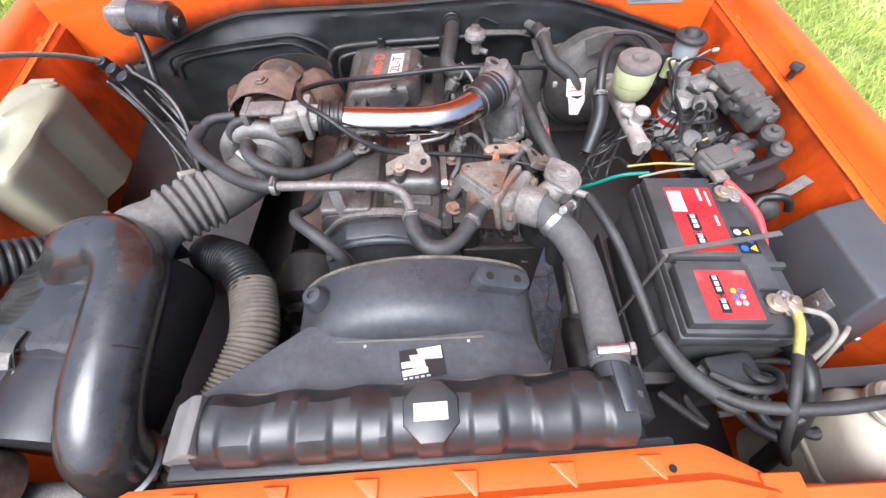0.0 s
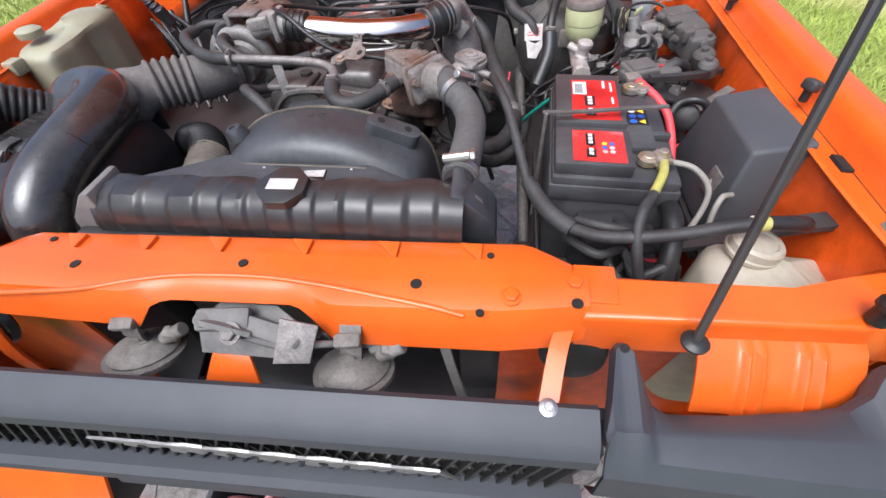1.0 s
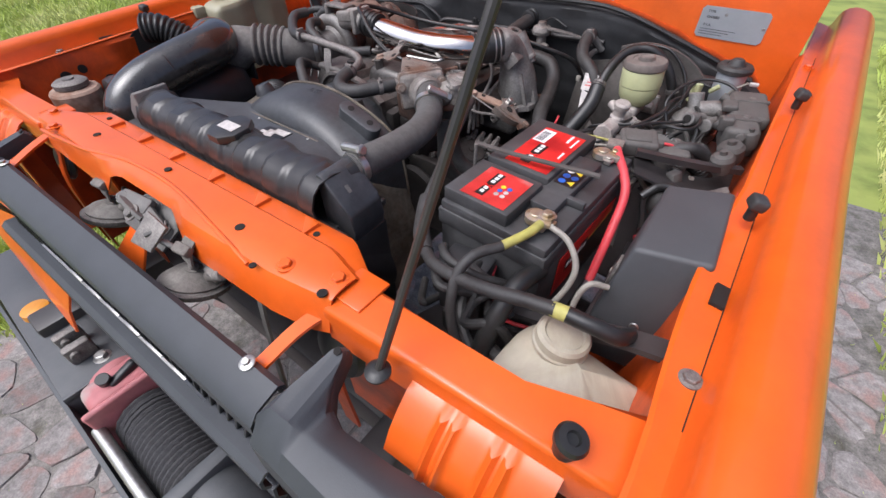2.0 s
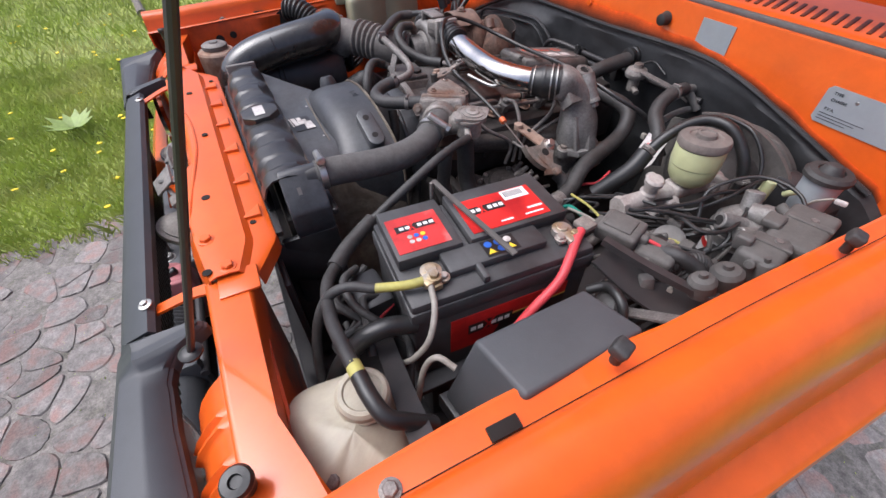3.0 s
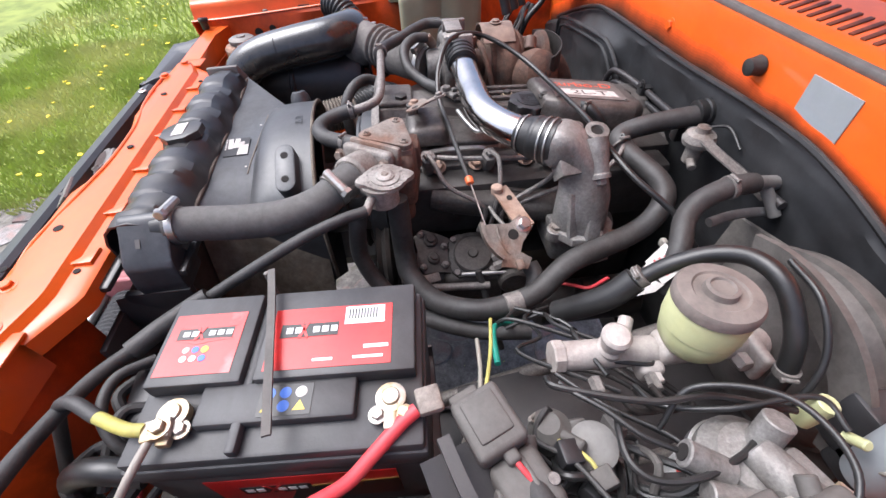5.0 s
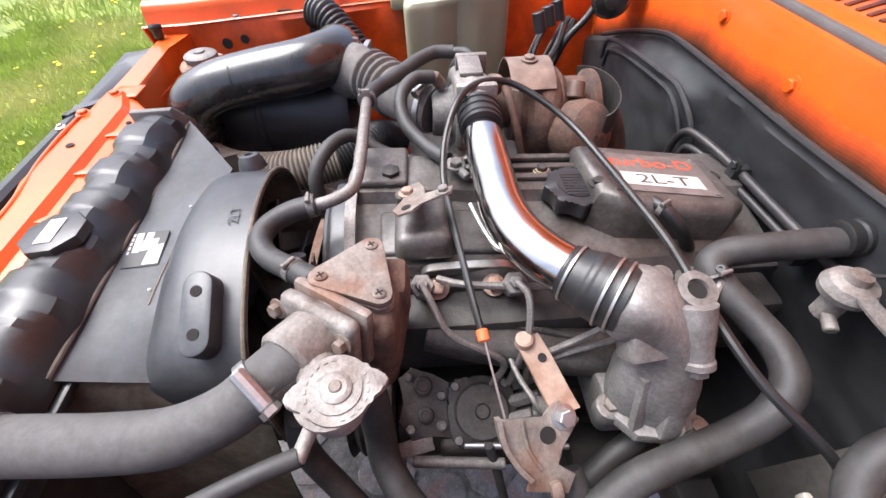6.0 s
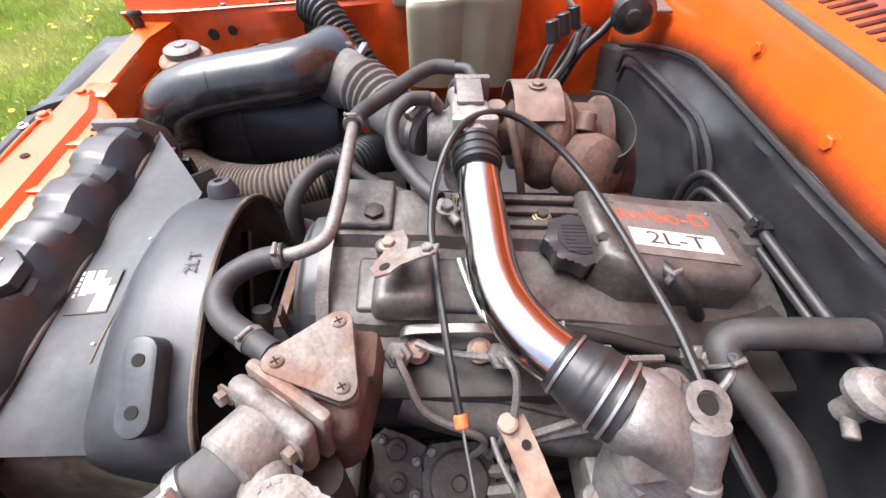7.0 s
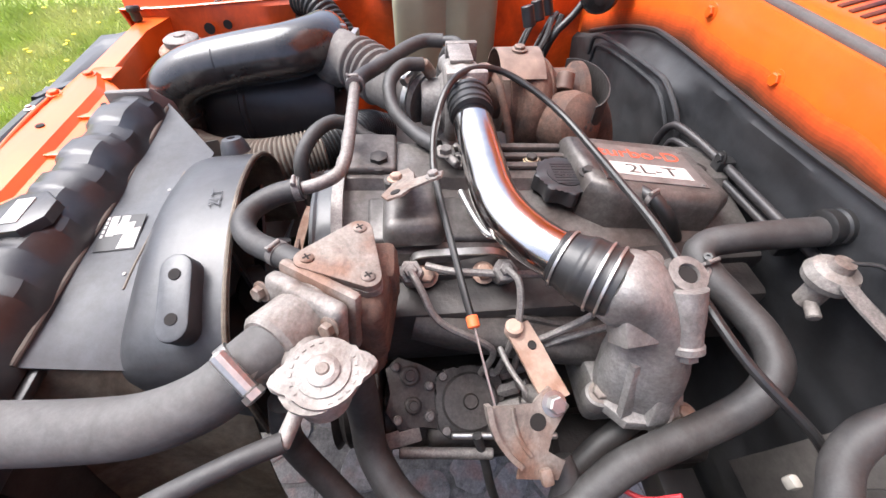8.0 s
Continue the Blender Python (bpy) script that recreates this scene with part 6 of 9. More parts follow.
tagob = thing("paper_tag", (0.35, 0.80, 1.03), "torn white paper tag with faded red marks on a string", "tag")
TGM = frame_of((0.353, 0.793, 1.050), (1, 0.15, 0.05), (0, 0.51, 0.86))
part("tag", prism([(-0.022, 0.003), (0.020, 0.000), (0.024, 0.036), (-0.020, 0.040)], 0, 0.0008, TGM), PLATE_WHITE, tagob)
part("torn_slip", prism([(-0.016, -0.036), (0.004, -0.040), (0.020, -0.014), (0.022, 0.002), (0.004, -0.006), (-0.018, 0.004)], 0.001, 0.0018, TGM), PLATE_WHITE, tagob, "torn lower slip of the tag")
for k in range(3):
    part("print_bar", prism(rect(-0.014 + 0.003 * k, 0.012 + 0.007 * k, 0.016, 0.015 + 0.007 * k), 0.0008, 0.0013, TGM), LABEL_RED_DUSTY, tagob)
part("string", tube([TGM @ Vector((0.018, 0.036, 0.001)), (0.374, 0.818, 1.094), (0.388, 0.80, 1.118)], 0.0012, 6), PRINT_BLACK, tagob)

clutch = thing("clutch_reservoir", (0.61, 0.88, 1.02), "small clutch fluid reservoir with a wide black cap", "reservoir")
part("bowl", lathe([(0.012, -0.04), (0.022, -0.03), (0.026, 0.0), (0.028, 0.05), (0.026, 0.056)], pose(0.61, 0.88, 1.07), 28), PLATE_BLUE, clutch)
part("cap", lathe([(0.028, 0), (0.0335, 0.003), (0.034, 0.010), (0.030, 0.015), (0.019, 0.016), (0.017, 0.013), (0.012, 0.024), (0.009, 0.026), (0.0, 0.026)], pose(0.61, 0.88, 1.124), 28), RUBBER, clutch)
part("base", add(box((0.605, 0.92, 1.03), (0.06, 0.09, 0.05), 0.008), box((0.575, 0.90, 1.06), (0.05, 0.05, 0.07), 0.006)), BLACK, clutch)

filt = thing("fuel_filter", (0.585, 0.76, 0.93), "fuel filter with cast head and white and red canister", "filter")
fm = pose(0.588, 0.765, 0.0, 0, 0, 0)
part("canister", lathe([(0.03, 0.93), (0.04, 0.94), (0.042, 0.95), (0.042, 1.02), (0.04, 1.03)], fm, 32), WHITE, filt)
part("stripe", lathe([(0.0422, 1.005), (0.0426, 1.0055), (0.0426, 1.016), (0.0422, 1.0165)], fm, 32), LABEL_RED, filt)
part("ring", lathe([(0.040, 1.03), (0.046, 1.032), (0.046, 1.045), (0.040, 1.048)], fm, 32), STEEL, filt)
head = part("head", lathe([(0.043, 1.045), (0.043, 1.06), (0.03, 1.075), (0.018, 1.078)], fm, 24), ALU, filt, "cast aluminium filter head with ports")
for a, b, r in (((0.600, 0.735, 1.075), (0.580, 0.698, 1.086), 0.013), ((0.625, 0.75, 1.07), (0.612, 0.705, 1.078), 0.012), ((0.58, 0.775, 1.07), (0.57, 0.785, 1.105), 0.014), ((0.585, 0.765, 1.08), (0.66, 0.79, 1.092), 0.017)):
    part("spigot", rod(a, b, r, 18), ALU, head)
part("pump_block", box((0.615, 0.785, 1.075), (0.05, 0.04, 0.035), 0.008, rot=(0, 0, 20)), ALU, head)
part("port", lathe([(0.008, 0), (0.008, 0.001)], align((0.5799, 0.6978, 1.0861), (0.56, 0.661, 1.097))[0], 14), HOLE, head)
part("brass_plug", add(rod((0.622, 0.80, 1.09), (0.65, 0.81, 1.095), 0.010, 6), rod((0.628, 0.77, 1.085), (0.646, 0.745, 1.088), 0.011, 8)), BRASS, filt)
part("wire_loop", tube([(0.55, 0.70, 1.06), (0.53, 0.73, 1.10), (0.56, 0.79, 1.125), (0.62, 0.80, 1.125), (0.66, 0.76, 1.10), (0.65, 0.72, 1.07)], 0.003), RUBBER_DARK, filt)
part("wire_loop", tube([(0.475, 0.62, 1.05), (0.52, 0.66, 1.055), (0.56, 0.71, 1.06), (0.60, 0.73, 1.065), (0.63, 0.76, 1.07)], 0.003), RUBBER_DARK, filt)
part("wire_loop", tube([(0.50, 0.70, 1.05), (0.53, 0.71, 1.065), (0.55, 0.76, 1.09), (0.555, 0.83, 1.105), (0.585, 0.84, 1.10)], 0.003), RUBBER_DARK, filt)
part("clip", add(rod((0.56, 0.835, 1.065), (0.562, 0.838, 1.105), 0.010), rod((0.585, 0.842, 1.09), (0.60, 0.842, 1.105), 0.005)), RESV, filt)

sol = thing("solenoid_rack", (0.65, 0.62, 1.0), "black rail with grey vacuum valves and relays", "valve rack")
part("rail", add(strip([(0.548, 0.487, 1.105), (0.60, 0.505, 1.10), (0.66, 0.535, 1.092), (0.695, 0.558, 1.088)], 0.012, 0.010), strip([(0.55, 0.492, 1.08), (0.61, 0.512, 1.06), (0.66, 0.537, 1.05), (0.69, 0.557, 1.05)], 0.06, 0.004)), PAINT_BLACK, sol)
part("plate", prism([(-0.07, -0.10), (0.06, -0.10), (0.06, 0.16), (-0.05, 0.14)], 0, 0.004, pose(0.635, 0.62, 1.02)), PAINT_BLACK, sol)
specs = [((0.664, 0.745, 1.108), (0.062, 0.105, 0.026), RELAY, 12), ((0.662, 0.745, 1.080), (0.055, 0.095, 0.035), RELAY, 12), ((0.668, 0.658, 1.097), (0.052, 0.062, 0.050), RELAY, 14), ((0.590, 0.556, 1.072), (0.055, 0.048, 0.050), RELAY, 22)]
for c, s, mt, rz in specs:
    rel = part("relay", box(c, s, 0.008, rot=(4, -3, rz), seg=3), mt, sol)
    part("rivet", lathe([(0.006, 0), (0.005, 0.003)], pose(c[0], c[1] + 0.02, c[2] + s[2] / 2), 14), STEEL_DULL, rel)
    part("lug", add(box((c[0] - s[0] * 0.45, c[1] - s[1] * 0.25, c[2] + s[2] * 0.42), (s[0] * 0.4, s[1] * 0.28, s[2] * 0.5), 0.004, rot=(4, -3, rz), seg=3), rod((c[0] - s[0] * 0.5, c[1] + s[1] * 0.2, c[2]), (c[0] - s[0] * 0.8, c[1] + s[1] * 0.22, c[2] + 0.006), 0.008, 12), rod((c[0] + s[0] * 0.1, c[1] - s[1] * 0.45, c[2] + s[2] * 0.2), (c[0] + s[0] * 0.1, c[1] - s[1] * 0.62, c[2] + s[2] * 0.25), 0.007, 12), box((c[0], c[1] + s[1] * 0.1, c[2] + s[2] * 0.5), (s[0] * 0.92, s[1] * 0.10, 0.006), 0.002, rot=(4, -3, rz))), RELAY, rel)
for q, r in (((0.668, 0.552, 1.083), 0.0165), ((0.672, 0.594, 1.083), 0.019), ((0.690, 0.640, 1.09), 0.012)):
    part("valve", lathe([(r, 0), (r * 1.05, 0.004), (r * 1.05, 0.022), (r * 0.8, 0.028), (r * 0.35, 0.03), (r * 0.3, 0.036)], pose(*q, 10, -12, 0), 24), RELAY, sol)
part("grey_elbow", tube([(0.58, 0.56, 1.08), (0.61, 0.565, 1.095), (0.635, 0.58, 1.085), (0.65, 0.59, 1.06)], 0.011, 14), RUBBER, sol)
part("corrugated_sleeve", ribbed([(0.605, 0.530, 1.04), (0.608, 0.552, 1.075), (0.618, 0.580, 1.085), (0.628, 0.608, 1.075), (0.640, 0.622, 1.045)], 0.013, 0.005, 0.15, 14), RUBBER, sol)
part("relay_cover", add(box((0.538, 0.530, 1.098), (0.060, 0.050, 0.028), 0.006, rot=(5, 0, 22), seg=3), box((0.536, 0.528, 1.110), (0.042, 0.034, 0.010), 0.003, rot=(5, 0, 22)), box((0.512, 0.512, 1.096), (0.014, 0.030, 0.016), 0.003, rot=(5, 0, 22))), RELAY, sol, "black relay cover by the battery terminal")
part("fuse_link", box((0.515, 0.478, 1.112), (0.026, 0.024, 0.010), 0.003, rot=(0, 0, 10)), RUST_PLATE, sol)
part("red_wire", tube([(0.560, 0.540, 1.098), (0.574, 0.548, 1.100), (0.588, 0.558, 1.096)], 0.0028), RED_CABLE, sol)
part("yellow_wire", tube([(0.40, 0.56, 1.06), (0.45, 0.55, 1.075), (0.50, 0.535, 1.085), (0.53, 0.525, 1.09)], 0.0022), YELLOW_CABLE, sol)
part("white_wire", tube([(0.42, 0.54, 1.05), (0.47, 0.535, 1.07), (0.52, 0.525, 1.085)], 0.0025), PALE_CABLE, sol)
part("white_plug", box((0.655, 0.845, 1.12), (0.016, 0.008, 0.007), 0.002, rot=(0, 0, 20)), PLATE_WHITE, sol)
part("plug_wire", tube([(0.61, 0.86, 1.07), (0.625, 0.85, 1.10), (0.645, 0.846, 1.12)], 0.002), PALE_CABLE, sol)
dash = thing("fuel_damper", (0.625, 0.455, 1.0), "small round grey valve on a bracket by the fuse box", "valve")
part("drum", lathe([(0.018, 0), (0.024, 0.004), (0.024, 0.022), (0.016, 0.03), (0.006, 0.034)], align((0.625, 0.465, 1.045), (0.60, 0.42, 1.06))[0], 24), RUBBER, dash)
part("bracket", strip([(0.63, 0.47, 1.045), (0.66, 0.475, 1.07), (0.69, 0.485, 1.09)], 0.02, 0.003), STEEL_DULL, dash)
part("hose", tube([(0.585, 0.44, 1.06), (0.60, 0.455, 1.075), (0.62, 0.45, 1.085), (0.64, 0.445, 1.08), (0.65, 0.44, 1.06)], 0.007), RUBBER_DARK, dash)
lines = thing("brake_pipes", (0.5, 0.70, 0.95), "thin steel brake pipes and loose wires under the master cylinder", "pipes")
for k in range(4):
    part("pipe", tube([(0.50, 0.66 + 0.02 * k, 1.045), (0.52, 0.68 + 0.02 * k, 1.03), (0.50, 0.74 + 0.015 * k, 0.99), (0.44 - 0.02 * k, 0.72, 0.95), (0.40, 0.66 + 0.03 * k, 0.92)], 0.0035), IRON, lines)
for k in (1, 2, 3, 5):
    random.seed(60 + k)
    p = [(0.34 + 0.035 * i + random.uniform(-0.03, 0.03), 0.62 + random.uniform(-0.06, 0.12), 1.0 - 0.02 * random.random() + 0.015 * i) for i in range(5)]
    part("wire", tube(p, 0.0028, 8), RUBBER_DARK if k % 4 else PALE_CABLE, lines)
part("green_wire", tube([(0.33, 0.62, 0.93), (0.36, 0.585, 0.985), (0.40, 0.565, 1.03), (0.45, 0.56, 1.04)], 0.004), GREEN_CABLE, lines, "green earth wire")
part("red_wire", tube([(0.262, 0.70, 0.94), (0.285, 0.725, 0.955), (0.296, 0.745, 0.960), (0.300, 0.768, 0.985)], 0.0028), RED_CABLE, lines)
part("white_end", box((0.309, 0.824, 1.062), (0.011, 0.009, 0.013), 0.003), PALE_CABLE, lines)

# Loose wiring, plugs and small pipes between the master cylinder and the fender.
loom = thing("fender_wiring_loom", (0.58, 0.62, 1.02), "tangle of dusty wires and connectors beside the fuel filter", "wiring")
part("wire", tube([(0.492, 0.60, 1.078), (0.507, 0.609, 1.085), (0.534, 0.688, 1.090), (0.537, 0.748, 1.092), (0.558, 0.821, 1.085)], 0.0036, 8), RUBBER_DARK, loom)
part("wire", tube([(0.500, 0.612, 1.080), (0.513, 0.620, 1.085), (0.535, 0.644, 1.087), (0.562, 0.670, 1.085), (0.580, 0.705, 1.078)], 0.003, 8), RUBBER_DARK, loom)
part("wire", tube([(0.535, 0.662, 1.070), (0.555, 0.650, 1.085), (0.582, 0.648, 1.087), (0.599, 0.664, 1.087), (0.602, 0.700, 1.087), (0.590, 0.745, 1.086), (0.576, 0.773, 1.082)], 0.0034, 8), RUBBER_DARK, loom)
part("yellow_wire", tube([(0.540, 0.592, 1.045), (0.552, 0.604, 1.060), (0.573, 0.622, 1.066), (0.595, 0.627, 1.058)], 0.0022, 8), YELLOW_CABLE, loom)
for k in range(16):
    random.seed(300 + k)
    x0, y0 = random.uniform(0.50, 0.60), random.uniform(0.52, 0.68)
    p = [(x0, y0, random.uniform(1.0, 1.05))]
    for i in range(4):
        x0, y0 = x0 + random.uniform(-0.02, 0.05), y0 + random.uniform(-0.03, 0.05)
        p.append((min(x0, 0.68), y0, random.uniform(1.02, 1.075)))
    part("wire", tube(p, random.choice((0.002, 0.0028, 0.004)), 8, 6), (RUBBER, RUBBER_DARK, RELAY, RUBBER_DARK, PALE_CABLE)[k % 5], loom)
for k in range(9):
    random.seed(340 + k)
    c = (random.uniform(0.52, 0.64), random.uniform(0.52, 0.70), random.uniform(1.035, 1.062))
    part("connector", box(c, (random.uniform(0.018, 0.03), random.uniform(0.014, 0.024), random.uniform(0.014, 0.022)), 0.003, rot=(random.uniform(-20, 20), random.uniform(-20, 20), random.uniform(0, 90))), (RELAY, BLACK, GREASE)[k % 3], loom)
part("big_sleeve", ribbed([(0.560, 0.548, 1.035), (0.582, 0.560, 1.062), (0.612, 0.577, 1.070), (0.640, 0.590, 1.055), (0.650, 0.600, 1.03)], 0.0165, 0.006, 0.14, 16), RUBBER, loom, "dusty corrugated sleeve")
part("clamp_ring", lathe([(0.016, 0), (0.024, 0.003), (0.024, 0.012), (0.016, 0.015)], pose(0.555, 0.635, 1.045, 20, 10, 0), 24), GREASE, loom)
part("grey_valve", add(lathe([(0.016, 0), (0.022, 0.004), (0.022, 0.02), (0.012, 0.03)], pose(0.535, 0.60, 1.03, 12, -8, 0), 24), rod((0.535, 0.60, 1.05), (0.56, 0.62, 1.066), 0.006)), RELAY, loom)
lower = thing("lower_bay_clutter", (0.56, 0.45, 0.90), "dusty pipes and brackets low beside the battery", "pipes")
for k in range(8):
    random.seed(380 + k)
    x0 = random.uniform(0.56, 0.66)
    part("pipe", tube([(x0, 0.44, random.uniform(0.93, 1.0)), (x0 + random.uniform(-0.03, 0.02), 0.55, random.uniform(0.93, 1.02)), (x0 + random.uniform(-0.03, 0.03), 0.68, random.uniform(0.93, 1.0)), (x0 - 0.03, 0.80, 0.95)], random.choice((0.004, 0.006, 0.010)), 10), (RUBBER, RUBBER_DARK, STEEL_DULL)[k % 3], lower)

# ---------------------------------------------------------------- engine
eng = thing("engine", (0.0, 0.68, 0.60), "grimy turbo diesel engine with cast aluminium valve cover", "engine")
tiltv = -0.055


def ez(y, z):
    """Heights along the engine, which leans down to the rear."""
    return z + tiltv * (y - 0.5)


part("block", add(box((-0.05, 0.69, 0.83), (0.24, 0.56, 0.36), 0.02), box((-0.05, 0.70, 1.02), (0.22, 0.54, 0.07), 0.01)), IRON, eng)


def cover_pt(y, k):
    rows = [(-0.165, 1.035), (-0.168, 1.060), (-0.162, 1.088), (-0.150, 1.103), (-0.085, 1.108), (-0.070, 1.104), (-0.060, 1.091), (-0.02, 1.085), (0.015, 1.079), (0.030, 1.071), (0.036, 1.058), (0.036, 1.035)]
    x, z = rows[k]
    if 3 <= k <= 6 and 0.50 < y < 0.57:
        z += 0.002
    if k >= 8 and k <= 10:
        x += 0.006 * math.sin((y - 0.42) * 18)
    return Vector((x, y, ez(y, z)))


part("valve_cover", thicken(surface(cover_pt, frange(0.425, 0.975, 44), list(range(12))), 0.003), COVER, eng, "cast aluminium valve cover, grey-brown with grime")
for ey in (0.4255, 0.9745):
    rows = [(-0.165, 1.035), (-0.168, 1.060), (-0.162, 1.088), (-0.150, 1.103), (-0.085, 1.108), (-0.070, 1.104), (-0.060, 1.091), (-0.02, 1.085), (0.015, 1.079), (0.030, 1.071), (0.036, 1.058), (0.036, 1.035)]
    part("cover_end", prism([(x, ez(ey, z)) for x, z in rows][::-1], -0.002, 0.002, frame_of((0, ey, 0), (1, 0, 0), (0, 0, 1))), COVER, eng)
part("raised_pad", add(box((-0.012, 0.555, ez(0.555, 1.081)), (0.070, 0.190, 0.016), 0.006, rot=(-3, 9, 0), seg=3), box((-0.118, 0.462, ez(0.462, 1.109)), (0.084, 0.074, 0.014), 0.006, rot=(-3, 0, 0), seg=3), rod((-0.096, 0.476, 1.10), (-0.096, 0.476, 1.1165), 0.021, 24, 0.003)), COVER, eng)
for rx in (-0.135, -0.112, -0.089):
    part("cover_rib", box((rx, 0.66, ez(0.66, 1.110)), (0.012, 0.16, 0.010), 0.004, rot=(-3, 0, 0)), COVER, eng)
for fy in (0.46, 0.55, 0.64, 0.73, 0.82, 0.91):
    part("cover_foot", add(lathe([(0.014, 0), (0.013, 0.010), (0.010, 0.012)], pose(0.040, fy, ez(fy, 1.036)), 16), hexbolt((0.040, fy, ez(fy, 1.048)), (0, 0, 1), 0.0065, 0.006)), COVER, eng)
part("gasket_edge", tube([(0.040 + 0.007 * math.sin((y - 0.42) * 18), y, ez(y, 1.036)) for y in frange(0.43, 0.97, 20)], 0.004, 8, 2), RUBBER_DARK, eng)
# breather box with the printed plate
PB = frame_of((-0.066, 0.835, 1.1135), (0.089, -0.004, 0.007), (-0.012, 0.14, -0.02)) @ Matrix.Diagonal((0.73, 0.86, 1.0, 1.0))
pb_out = [(-0.085, -0.105), (0.060, -0.100), (0.085, -0.06), (0.088, 0.085), (0.06, 0.115), (-0.06, 0.110), (-0.09, 0.08)]
part("breather_box", prism([(x * 1.12, y * 1.08) for x, y in pb_out], -0.066, -0.001, PB, bev=0.019, seg=5), COVER, eng)
plate = part("model_plate", prism([(-0.060, -0.080), (0.064, -0.082), (0.064, 0.084), (-0.060, 0.086)], -0.001, 0.0008, PB), PLATE, eng, "silver plate printed turbo-D and 2L-T")
TXT = PB @ pose(0, 0, 0.001) @ pose(0, 0, 0, 0, 0, 90)
part("lettering", text_bm("turbo-D", 0.044, TXT @ pose(0.0, 0.030, 0), 0.0002, 0.98), PRINT_RED, plate, "orange-red turbo-D lettering")
part("white_bar", prism(rect(-0.062, -0.046, 0.066, -0.006), 0.0, 0.0003, TXT), PLATE_WHITE, plate)
part("lettering", text_bm("2L-T", 0.040, TXT @ pose(0.004, -0.0265, 0.0004), 0.0002, 1.15), COVER, plate, "dark 2L-T lettering")
for x, y in ((-0.055, -0.073), (0.058, -0.075), (0.058, 0.077), (-0.055, 0.079)):
    part("rivet", lathe([(0.004, 0), (0.003, 0.002), (0, 0.002)], PB @ pose(x, y, 0.0008), 10), STEEL_DULL, plate)
part("bolt", hexbolt(PB @ Vector((-0.02, 0.108, -0.012)), (0, 0.3, 1), 0.009, 0.010), IRON, eng)
part("bolt", hexbolt(PB @ Vector((0.03, -0.098, -0.01)), (0, 0, 1), 0.008, 0.008), IRON, eng)
oc = []
for k in range(60):
    a = 2 * math.pi * k / 60
    r = 0.040 + 0.004 * max(-0.5, math.cos(8 * a))
    oc.append((r * math.cos(a), r * math.sin(a)))
om = frame_of((-0.060, 0.725, 1.084), (1, 0, 0.02), (0, 1, -0.055))
cap = part("oil_cap", add(prism(oc, 0, 0.022, om, bev=0.003), lathe([(0.024, -0.015), (0.026, 0)], om, 24), lathe([(0.026, 0.022), (0.0255, 0.0235), (0.0, 0.0235)], om, 30)), BLACK, eng, "black scalloped oil filler cap")
part("lettering", text_bm("OIL", 0.016, om @ pose(-0.004, 0, 0.0237, 0, 0, 90) @ pose(0, -0.006, 0), 0.0006), BLACK, cap)
for k in range(8):
    part("ridge", prism(rect(-0.022 + 0.006 * k, -0.018, -0.020 + 0.006 * k, 0.018), 0.0235, 0.0243, om), BLACK, cap)
for bx, by, r in ((-0.096, 0.476, 0.013), (-0.125, 0.565, 0.010), (-0.105, 0.69, 0.008)):
    bo = part("cover_bolt", hexbolt((bx, by, ez(by, 1.111)), (0, 0, 1), r, r * 0.9), IRON, eng)
    part("washer", lathe([(r * 1.5, 0), (r * 1.6, 0.002), (r * 1.2, 0.004)], pose(bx, by, ez(by, 1.1085)), 20), BRASS, bo)
brk = part("cable_bracket", prism([(-0.058, -0.020), (-0.018, -0.016), (0.004, -0.030), (0.022, -0.022), (0.022, -0.004), (0.012, 0.006), (0.008, 0.042), (-0.008, 0.046), (-0.012, 0.010), (-0.030, 0.012), (-0.058, 0.004)], 0, 0.003, frame_of((0.002, 0.512, 1.146), (1, 0, 0.32), (-0.1, 1, 0.30)), bev=0.001), RUST_PLATE, eng, "zinc cable bracket on the valve cover")
bkm = frame_of((0.002, 0.512, 1.146), (1, 0, 0.32), (-0.1, 1, 0.30))
part("standoff", add(rod((-0.03, 0.497, 1.095), (-0.03, 0.494, 1.135), 0.010, 14), box((-0.010, 0.518, 1.100), (0.105, 0.080, 0.036), 0.013, taper=0.84, seg=4)), COVER, brk)
part("bolt", hexbolt(bkm @ Vector((-0.032, -0.012, 0.003)), (-0.2, 0, 1), 0.0075, 0.007), RUST_BROWN, brk)
part("bolt", hexbolt(bkm @ Vector((0.0, 0.034, 0.003)), (-0.2, -0.2, 1), 0.0065, 0.006), STEEL_DULL, brk)
part("eyelet", lathe([(0.006, 0.003), (0.006, 0.0038)], bkm @ pose(0.010, -0.012, 0), 14), HOLE, brk)
part("timing_cover", prism([(-0.16, 0.72), (0.07, 0.72), (0.085, 0.95), (0.06, 1.02), (0.02, 1.070), (-0.05, 1.094), (-0.12, 1.085), (-0.165, 1.04), (-0.18, 0.9)][::-1], -0.016, 0.016, frame_of((0, 0.408, 0), (1, 0, 0), (0, 0, 1)), bev=0.006), SHROUD, eng, "dark timing belt cover")
part("timing_rim", tube([(-0.16, 0.392, 1.03), (-0.115, 0.39, 1.072), (-0.05, 0.389, 1.083), (0.012, 0.39, 1.063), (0.05, 0.392, 1.018), (0.068, 0.394, 0.95)], 0.006, 8), SHROUD, eng)
part("cover_strip", add(strip([(-0.165, 0.425, 1.06), (-0.12, 0.425, 1.105), (-0.05, 0.425, 1.112), (0.0, 0.425, 1.10), (0.035, 0.425, 1.075)], 0.014, 0.006)), STEEL_DULL, eng)
